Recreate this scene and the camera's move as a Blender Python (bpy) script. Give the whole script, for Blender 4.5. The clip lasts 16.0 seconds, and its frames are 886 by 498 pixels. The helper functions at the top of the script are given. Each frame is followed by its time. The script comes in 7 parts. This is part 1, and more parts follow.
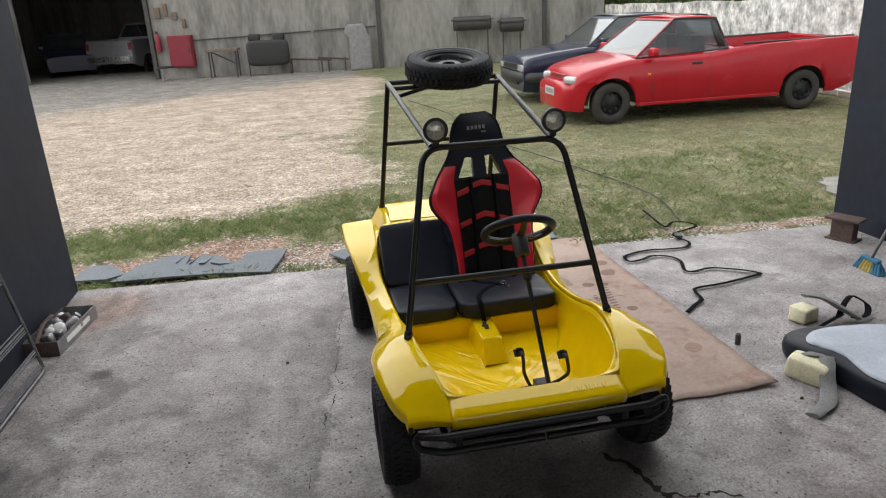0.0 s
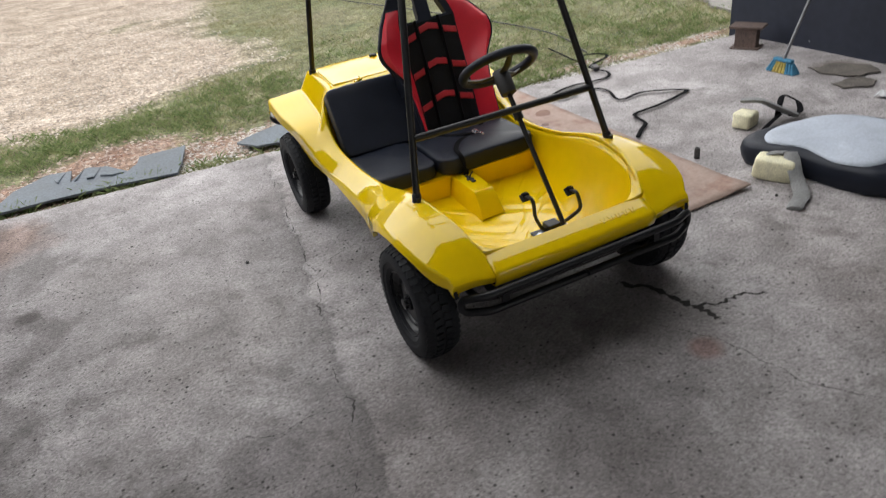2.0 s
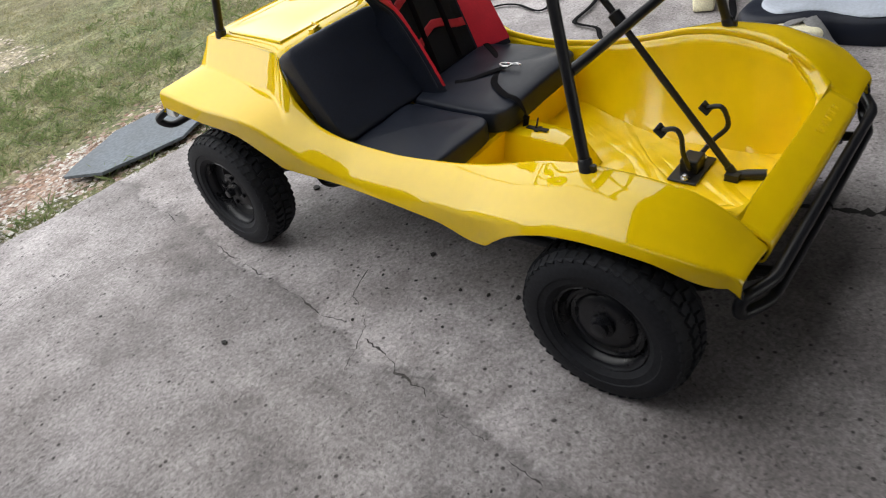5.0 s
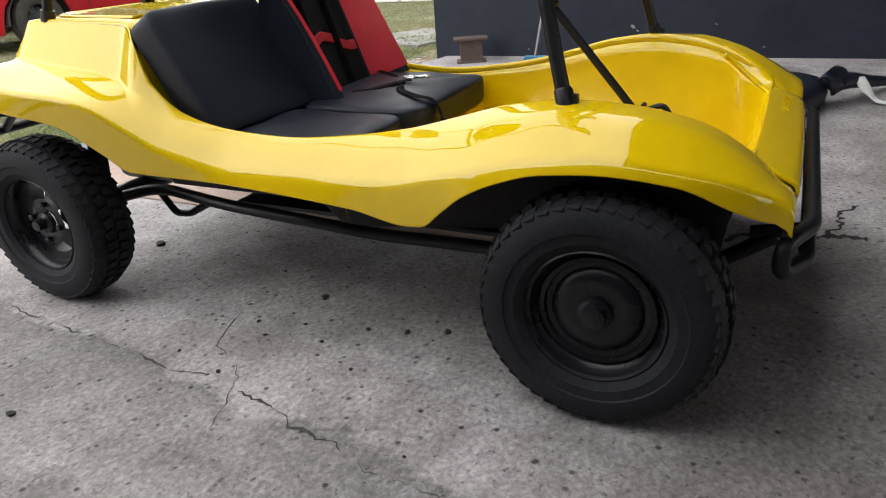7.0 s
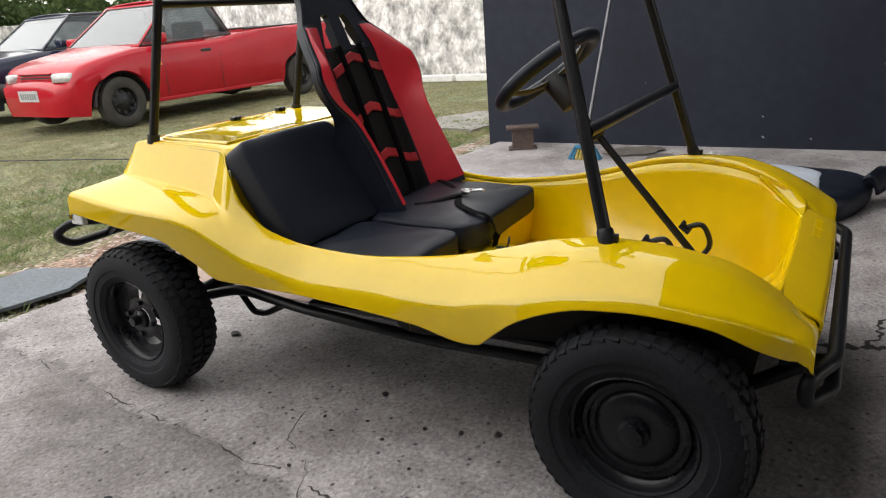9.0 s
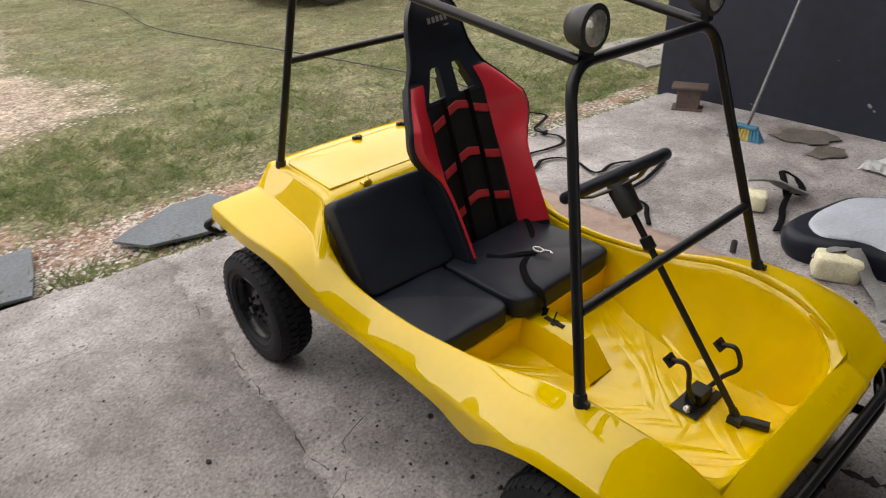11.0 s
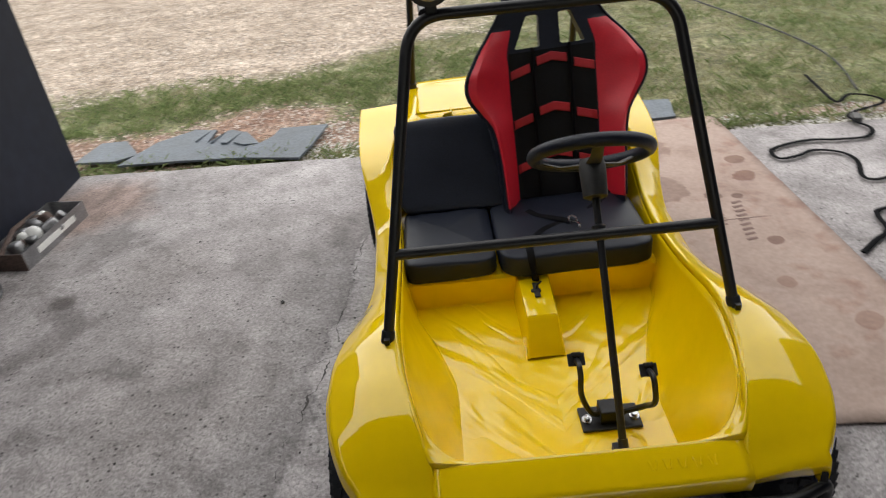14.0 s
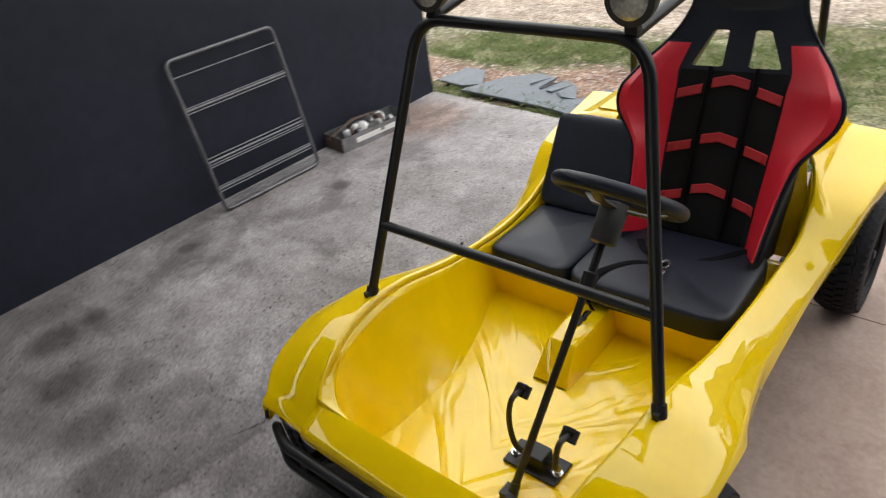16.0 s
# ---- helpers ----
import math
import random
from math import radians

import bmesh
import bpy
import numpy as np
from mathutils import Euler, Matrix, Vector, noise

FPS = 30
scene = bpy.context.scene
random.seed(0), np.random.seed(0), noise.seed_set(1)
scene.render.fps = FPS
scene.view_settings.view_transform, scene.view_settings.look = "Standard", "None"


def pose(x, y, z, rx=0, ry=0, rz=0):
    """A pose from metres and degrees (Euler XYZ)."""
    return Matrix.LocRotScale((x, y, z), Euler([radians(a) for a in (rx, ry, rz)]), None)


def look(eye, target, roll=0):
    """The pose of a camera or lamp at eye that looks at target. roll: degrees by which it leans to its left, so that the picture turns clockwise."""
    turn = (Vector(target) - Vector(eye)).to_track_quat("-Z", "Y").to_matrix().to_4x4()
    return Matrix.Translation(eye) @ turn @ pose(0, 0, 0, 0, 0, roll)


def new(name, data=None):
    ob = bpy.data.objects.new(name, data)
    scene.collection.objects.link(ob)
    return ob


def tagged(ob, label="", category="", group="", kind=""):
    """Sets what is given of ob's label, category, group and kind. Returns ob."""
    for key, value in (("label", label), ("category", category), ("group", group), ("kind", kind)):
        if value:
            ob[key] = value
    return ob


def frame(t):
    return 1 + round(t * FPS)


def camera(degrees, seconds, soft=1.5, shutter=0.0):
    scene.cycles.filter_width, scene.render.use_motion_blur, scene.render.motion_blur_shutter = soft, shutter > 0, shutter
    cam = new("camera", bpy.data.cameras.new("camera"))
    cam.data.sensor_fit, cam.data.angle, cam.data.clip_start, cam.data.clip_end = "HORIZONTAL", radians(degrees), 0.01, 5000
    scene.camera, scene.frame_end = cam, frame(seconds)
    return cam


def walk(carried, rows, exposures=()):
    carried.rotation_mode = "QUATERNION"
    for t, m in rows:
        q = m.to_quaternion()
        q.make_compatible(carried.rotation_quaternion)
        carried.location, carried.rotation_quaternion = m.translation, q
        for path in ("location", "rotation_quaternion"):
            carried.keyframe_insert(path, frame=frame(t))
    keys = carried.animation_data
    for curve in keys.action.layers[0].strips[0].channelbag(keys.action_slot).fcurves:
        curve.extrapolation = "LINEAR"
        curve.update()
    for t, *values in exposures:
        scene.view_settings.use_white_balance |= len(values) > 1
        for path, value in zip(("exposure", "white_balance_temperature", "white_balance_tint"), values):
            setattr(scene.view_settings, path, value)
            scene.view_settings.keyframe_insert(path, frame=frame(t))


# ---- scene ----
cam = camera(65.1, 16.0, soft=1.1, shutter=0.35)
EXPOSURES = [(0, 1.22, 6500, 10), (2.5, 1.36, 6500, 10), (4, 1.35, 6500, 10), (7, 1.62, 6500, 10), (8.5, 1.5, 6550, 10), (10, 1.28, 7000, 12), (13, 1.22, 7050, 13), (14.5, 1.3, 6500, 9), (16, 1.46, 6600, 10)]
PATH = [
    (0, (-0.689, -2.338, 1.7), (-0.34, -0.485, 1.036), -3.0),
    (0.5, (-0.695, -2.332, 1.678), (-0.335, -0.5, 0.962), -3.9),
    (1, (-0.742, -2.276, 1.637), (-0.297, -0.505, 0.822), -2.8),
    (1.5, (-0.942, -2.135, 1.596), (-0.364, -0.442, 0.702), -4.6),
    (2, (-1.149, -1.978, 1.563), (-0.489, -0.384, 0.552), -8.1),
    (2.5, (-1.262, -1.764, 1.552), (-0.599, -0.238, 0.441), -8.1),
    (3, (-1.354, -1.502, 1.566), (-0.563, 0.015, 0.529), -7.2),
    (3.5, (-1.511, -1.262, 1.534), (-0.622, 0.1, 0.371), -9.2),
    (4, (-1.611, -1.054, 1.541), (-0.62, 0.174, 0.312), -11.3),
    (4.2, (-1.598, -0.977, 1.537), (-0.586, 0.209, 0.283), -11.6),
    (6.3, (-1.41, -0.321, 0.812), (0.089, 0.668, -0.069), -6.9),
    (6.5, (-1.433, -0.313, 0.779), (0.143, 0.606, -0.041), -5.2),
    (7, (-1.513, -0.33, 0.787), (0.107, 0.511, -0.03), -4.1),
    (7.5, (-1.563, -0.351, 0.82), (0.072, 0.49, 0.032), -4.7),
    (8, (-1.579, -0.352, 0.831), (0.066, 0.493, 0.071), -4.1),
    (8.5, (-1.586, -0.349, 0.865), (0.036, 0.574, 0.147), -4.3),
    (9, (-1.605, -0.375, 0.947), (0.014, 0.611, 0.309), -4.4),
    (9.5, (-1.526, -0.349, 1.057), (-0.002, 0.698, 0.295), -5.1),
    (10, (-1.428, -0.376, 1.426), (-0.019, 0.726, 0.532), -5.2),
    (10.2, (-1.412, -0.403, 1.545), (-0.047, 0.706, 0.593), -3.5),
    (12.3, (-1.134, -1.176, 1.577), (-0.345, 0.373, 0.587), -6.4),
    (12.5, (-1.062, -1.205, 1.572), (-0.294, 0.349, 0.574), -7.2),
    (13, (-0.773, -1.179, 1.548), (-0.218, 0.434, 0.504), -6.9),
    (13.5, (-0.511, -1.18, 1.538), (-0.209, 0.475, 0.457), -10.1),
    (14, (-0.22, -1.259, 1.536), (-0.259, 0.441, 0.483), -6.6),
    (14.5, (-0.005, -1.228, 1.525), (-0.321, 0.476, 0.527), -9.2),
    (15, (0.233, -1.095, 1.533), (-0.24, 0.534, 0.474), -6.7),
    (15.5, (0.48, -1.019, 1.536), (-0.375, 0.461, 0.498), -10.2),
    (16, (0.794, -0.948, 1.563), (-0.386, 0.279, 0.513), -8.2),
]
walk(cam, [(t, look(eye, target, roll)) for t, eye, target, roll in PATH], exposures=EXPOSURES)

# ---- light ----
world = bpy.data.worlds.new("world")
scene.world = world
world.use_nodes = True
wn = world.node_tree
wn.nodes.clear()
sky = wn.nodes.new("ShaderNodeTexSky")
sky.sky_type = "NISHITA"
sky.sun_disc = False
sky.sun_elevation, sky.sun_rotation = radians(50), radians(-36)
sky.air_density, sky.dust_density, sky.ozone_density = 2.5, 0.4, 1.0
grey = wn.nodes.new("ShaderNodeHueSaturation")
grey.inputs["Saturation"].default_value = 0.12
back = wn.nodes.new("ShaderNodeBackground")
back.inputs["Strength"].default_value = 0.085
wout = wn.nodes.new("ShaderNodeOutputWorld")
wn.links.new(sky.outputs[0], grey.inputs["Color"])
wn.links.new(grey.outputs[0], back.inputs["Color"])
wn.links.new(back.outputs[0], wout.inputs["Surface"])
sun_data = bpy.data.lights.new("sun", "SUN")
sun_data.energy, sun_data.angle, sun_data.color = 1.5, radians(172), (1.0, 0.985, 0.965)
sun = new("sun", sun_data)
# from ahead and slightly to one side, high
sun.matrix_world = look((-5.0, 7.0, 10.3), (0, 0, 0))


# ---- materials ----
def material(name, col, rough=0.5, metal=0.0, var=0.15, scale=6.0, fine=90.0, bump=0.0, dist=0.004,
             col2=None, amount=0.5, coat=0.0, rvar=0.08, detail=6.0, spec=0.5, stretch=None):
    """A procedural surface: two scales of noise vary colour and gloss, and give fine relief."""
    m = bpy.data.materials.new(name)
    m.use_nodes = True
    nt = m.node_tree
    p = nt.nodes["Principled BSDF"]
    tc = nt.nodes.new("ShaderNodeTexCoord")
    coarse = nt.nodes.new("ShaderNodeTexNoise")
    coarse.inputs["Scale"].default_value, coarse.inputs["Detail"].default_value = scale, detail
    coarse.inputs["Roughness"].default_value = 0.62
    grain = nt.nodes.new("ShaderNodeTexNoise")
    grain.inputs["Scale"].default_value, grain.inputs["Detail"].default_value = fine, 4.0
    place = tc.outputs["Object"]
    if stretch:
        mp = nt.nodes.new("ShaderNodeMapping")
        mp.inputs["Scale"].default_value = stretch
        nt.links.new(place, mp.inputs["Vector"])
        place = mp.outputs["Vector"]
    for n in (coarse, grain):
        nt.links.new(place, n.inputs["Vector"])
    c2 = col2 or tuple(c * (1 + var) for c in col)
    c1 = col if col2 else tuple(c * (1 - var) for c in col)
    ramp = nt.nodes.new("ShaderNodeValToRGB")
    lo = min(0.9, max(0.05, 0.75 - amount * 0.6))
    ramp.color_ramp.elements[0].position, ramp.color_ramp.elements[1].position = lo - 0.13, lo + 0.2
    ramp.color_ramp.elements[0].color, ramp.color_ramp.elements[1].color = (*c1, 1), (*c2, 1)
    nt.links.new(coarse.outputs["Fac"], ramp.inputs["Fac"])
    mix = nt.nodes.new("ShaderNodeMix")
    mix.data_type, mix.blend_type = "RGBA", "MULTIPLY"
    mix.inputs["Factor"].default_value = 1.0
    gr = nt.nodes.new("ShaderNodeMapRange")
    gr.inputs["From Min"].default_value, gr.inputs["From Max"].default_value = 0.3, 0.7
    gr.inputs["To Min"].default_value, gr.inputs["To Max"].default_value = 1 - var, 1 + var
    nt.links.new(grain.outputs["Fac"], gr.inputs["Value"])
    nt.links.new(ramp.outputs["Color"], mix.inputs["A"])
    nt.links.new(gr.outputs["Result"], mix.inputs["B"])
    nt.links.new(mix.outputs["Result"], p.inputs["Base Color"])
    rr = nt.nodes.new("ShaderNodeMapRange")
    rr.inputs["From Min"].default_value, rr.inputs["From Max"].default_value = 0.3, 0.7
    rr.inputs["To Min"].default_value, rr.inputs["To Max"].default_value = max(0.02, rough - rvar), min(1, rough + rvar)
    nt.links.new(coarse.outputs["Fac"], rr.inputs["Value"])
    nt.links.new(rr.outputs["Result"], p.inputs["Roughness"])
    p.inputs["Metallic"].default_value = metal
    p.inputs["Coat Weight"].default_value = coat
    p.inputs["Coat Roughness"].default_value = 0.04
    p.inputs["Specular IOR Level"].default_value = spec
    if bump:
        b = nt.nodes.new("ShaderNodeBump")
        b.inputs["Strength"].default_value, b.inputs["Distance"].default_value = bump, dist
        add = nt.nodes.new("ShaderNodeMath")
        add.inputs[1].default_value = 0.6
        add.operation = "MULTIPLY_ADD"
        nt.links.new(coarse.outputs["Fac"], add.inputs[0])
        nt.links.new(grain.outputs["Fac"], add.inputs[2])
        nt.links.new(add.outputs[0], b.inputs["Height"])
        nt.links.new(b.outputs["Normal"], p.inputs["Normal"])
    return m


M_YELLOW = material("yellow_gelcoat", (0.74, 0.50, 0.002), 0.02, var=0.02, scale=3, fine=40, rvar=0.0, spec=0.66)
M_YELLOW_TUB = material("yellow_rippled_gelcoat", (0.86, 0.59, 0.002), 0.17, var=0.03, scale=9, fine=14, rvar=0.01, spec=0.7)
M_BLACK_PAINT = material("black_painted_steel", (0.011, 0.0113, 0.0135), 0.36, var=0.2, scale=14, fine=160, bump=0.04, spec=0.3)
M_TYRE = material("tyre_rubber", (0.0145, 0.0155, 0.019), 0.68, var=0.3, scale=9, fine=120, bump=0.2, dist=0.003, spec=0.25)
M_CARTYRE = material("dusty_car_tyre", (0.045, 0.042, 0.038), 0.85, var=0.25, scale=9, fine=90, bump=0.2, dist=0.003, spec=0.2)
M_RIM = material("black_wheel_paint", (0.010, 0.0105, 0.013), 0.3, var=0.25, scale=12, fine=80, spec=0.35)
M_LEATHER = material("black_vinyl", (0.0085, 0.0112, 0.0200), 0.45, var=0.2, scale=7, fine=240, bump=0.2, dist=0.003, spec=0.27)
M_MESH = material("black_mesh_fabric", (0.0065, 0.0065, 0.0075), 0.9, var=0.35, scale=8, fine=420, bump=0.4, dist=0.002, spec=0.2)
M_RED_VINYL = material("red_vinyl", (0.52, 0.014, 0.030), 0.42, var=0.1, scale=8, fine=260, bump=0.2, dist=0.002)
M_RED_FABRIC = material("red_fabric", (0.36, 0.012, 0.02), 0.7, var=0.18, scale=8, fine=380, bump=0.3, dist=0.002)
M_WEB = material("black_webbing", (0.005, 0.005, 0.006), 0.85, var=0.3, scale=20, fine=400, bump=0.3, dist=0.002, spec=0.08)
M_CHROME = material("worn_steel", (0.55, 0.55, 0.55), 0.28, metal=1.0, var=0.15, scale=20, fine=200)
M_LENS = material("lamp_lens", (0.48, 0.48, 0.45), 0.15, metal=0.6, var=0.2, scale=30, fine=120, bump=0.3, dist=0.004)
M_HEADLIGHT = material("clear_headlight", (0.42, 0.43, 0.43), 0.12, metal=0.35, var=0.15, scale=30, fine=90)
M_WALL = material("dark_grey_wall_paint", (0.0160, 0.0190, 0.031), 0.6, var=0.15, scale=1.6, fine=14, bump=0.06, dist=0.004, spec=0.25)
M_CEIL = material("ceiling_boards", (0.12, 0.115, 0.11), 0.8, var=0.15, scale=1.2, fine=30)
M_RUBBER_SHEET = material("slate_rubber_sheet", (0.10, 0.118, 0.138), 0.6, var=0.25, scale=4, fine=60, bump=0.15)
M_RED_CAR = material("red_car_paint", (0.37, 0.008, 0.018), 0.2, var=0.06, scale=2, fine=30, spec=0.42)
M_BLUE_CAR = material("navy_car_paint", (0.014, 0.020, 0.044), 0.16, var=0.1, scale=2, fine=30, spec=0.5)
M_GREY_CAR = material("silver_car_paint", (0.33, 0.33, 0.35), 0.35, metal=0.3, var=0.08, scale=2, fine=30)
M_PLASTIC = material("black_plastic", (0.018, 0.018, 0.019), 0.5, var=0.2, scale=10, fine=100)
M_WHITEWALL = material("stained_whitewash", (0.07, 0.07, 0.065), 0.9, col2=(0.82, 0.80, 0.77), amount=0.58, var=0.28, scale=5.0, fine=17, bump=0.3, dist=0.02, detail=9, stretch=(1, 1, .8))
M_HALLWALL = material("grimy_hall_plaster", (0.022, 0.021, 0.019), 0.9, col2=(0.26, 0.252, 0.235), amount=0.70, var=0.16, scale=1.3, fine=9, bump=0.2, dist=0.02, detail=12, stretch=(1.2, 1.2, .35))
M_DARKSTEEL = material("dark_steel", (0.05, 0.048, 0.047), 0.55, var=0.25, scale=6, fine=60)
M_RUST = material("rusty_iron", (0.075, 0.05, 0.042), 0.8, var=0.3, scale=12, fine=120, bump=0.3)
M_GALV = material("galvanised_tube", (0.30, 0.30, 0.31), 0.42, metal=0.8, var=0.2, scale=16, fine=140)
M_OLDSLAB = material("mossy_slab_concrete", (0.13, 0.125, 0.105), 0.9, col2=(0.27, 0.255, 0.235), amount=0.55, var=0.2, scale=3.5, fine=40, bump=0.3)
M_RAG = material("dirty_brown_rag", (0.11, 0.097, 0.085), 0.95, var=0.3, scale=9, fine=120, bump=0.4)
M_RACK = material("dull_rack_wire", (0.15, 0.15, 0.16), 0.45, metal=0.7, var=0.25, scale=16, fine=140)
M_FOAM = material("yellowed_foam", (0.74, 0.70, 0.50), 0.95, var=0.15, scale=18, fine=160, bump=0.5)
M_SILVERCLOTH = material("silver_grey_cloth", (0.42, 0.46, 0.53), 0.6, var=0.1, scale=5, fine=90, bump=0.15)
M_WOOD = material("weathered_wood", (0.16, 0.12, 0.09), 0.8, var=0.25, scale=5, fine=80, bump=0.2)
M_REDBOX = material("red_cabinet_paint", (0.2, 0.015, 0.028), 0.5, var=0.12, scale=4, fine=40)
M_BLUE = material("blue_bristle", (0.035, 0.15, 0.25), 0.8, var=0.2, scale=30, fine=200)
M_YBRISTLE = material("yellow_bristle", (0.38, 0.30, 0.08), 0.8, var=0.2, scale=30, fine=200)
M_WHITE = material("white_plastic", (0.75, 0.75, 0.73), 0.5, var=0.08, scale=10, fine=60)
M_GREYBAR = material("faded_grey_print", (0.2, 0.2, 0.2), 0.7, var=0.1)
M_BROWN_INK = material("brown_print", (0.17, 0.105, 0.09), 0.8, var=0.15)
M_HAIRLINE = material("hairline_crack_dirt", (0.055, 0.05, 0.048), 0.95, var=0.3, scale=30, fine=120)
M_CRACK = material("crack_dirt", (0.022, 0.02, 0.018), 0.95, var=0.3, scale=20, fine=100)
M_DEBRIS = material("black_debris", (0.015, 0.014, 0.013), 0.8, var=0.3)
M_GREYCLOTH = material("grey_torn_cloth", (0.20, 0.20, 0.20), 0.85, var=0.2, scale=12, fine=140, bump=0.3)
M_UNDER = material("black_underseal", (0.012, 0.011, 0.010), 0.85, var=0.25, scale=10, fine=80, bump=0.2)
M_PLATE = material("dull_plate", (0.42, 0.43, 0.44), 0.5, var=0.1, scale=10, fine=60)
M_AMBER = material("amber_lens", (0.7, 0.25, 0.02), 0.25, var=0.05)


def wrinkle(m, scale, stretch, turn, strength, dist, top):
    """Long shallow folds in a glossy skin, alike on both sides, below a height, as bump on the finished material."""
    nt = m.node_tree
    p = nt.nodes["Principled BSDF"]
    tc = nt.nodes.new("ShaderNodeTexCoord")
    mp = nt.nodes.new("ShaderNodeMapping")
    mp.vector_type = "TEXTURE"
    mp.inputs["Scale"].default_value = stretch
    mp.inputs["Rotation"].default_value = (0, 0, radians(turn))
    side = nt.nodes.new("ShaderNodeVectorMath")
    side.operation = "ABSOLUTE"
    shift = nt.nodes.new("ShaderNodeVectorMath")
    shift.inputs[1].default_value = (0, 2, 0)
    nt.links.new(tc.outputs["Object"], shift.inputs[0])
    nt.links.new(shift.outputs[0], side.inputs[0])
    nt.links.new(side.outputs[0], mp.inputs["Vector"])
    n = nt.nodes.new("ShaderNodeTexNoise")
    n.inputs["Scale"].default_value, n.inputs["Detail"].default_value = scale, 1.6
    n.inputs["Distortion"].default_value = 0.7
    nt.links.new(mp.outputs["Vector"], n.inputs["Vector"])
    sub = nt.nodes.new("ShaderNodeMath")
    sub.operation = "SUBTRACT"
    nt.links.new(n.outputs["Fac"], sub.inputs[0])
    sub.inputs[1].default_value = 0.5
    ab = nt.nodes.new("ShaderNodeMath")
    ab.operation = "ABSOLUTE"
    nt.links.new(sub.outputs[0], ab.inputs[0])
    both = nt.nodes.new("ShaderNodeMath")
    both.operation = "MULTIPLY_ADD"
    nt.links.new(n.outputs["Fac"], both.inputs[0])
    both.inputs[1].default_value = 0.7
    nt.links.new(ab.outputs[0], both.inputs[2])
    xyz = nt.nodes.new("ShaderNodeSeparateXYZ")
    nt.links.new(tc.outputs["Object"], xyz.inputs[0])
    low = nt.nodes.new("ShaderNodeMapRange")
    low.inputs["From Min"].default_value, low.inputs["From Max"].default_value = top, top + .03
    low.inputs["To Min"].default_value, low.inputs["To Max"].default_value = strength, strength * .06
    nt.links.new(xyz.outputs["Z"], low.inputs["Value"])
    b = nt.nodes.new("ShaderNodeBump")
    b.inputs["Distance"].default_value = dist
    nt.links.new(low.outputs["Result"], b.inputs["Strength"])
    nt.links.new(both.outputs[0], b.inputs["Height"])
    nt.links.new(b.outputs["Normal"], p.inputs["Normal"])


wrinkle(M_YELLOW_TUB, 6.0, (2.2, .55, 1), 52, 0.8, 0.022, .262)


def glass(name, tint, clear=1.0):
    m = bpy.data.materials.new(name)
    m.use_nodes = True
    p = m.node_tree.nodes["Principled BSDF"]
    p.inputs["Base Color"].default_value = (*tint, 1)
    p.inputs["Roughness"].default_value = 0.03
    p.inputs["Transmission Weight"].default_value = clear
    p.inputs["IOR"].default_value = 1.5
    return m


M_GLASS = glass("dusty_car_glass", (0.42, 0.46, 0.48), 0.97)


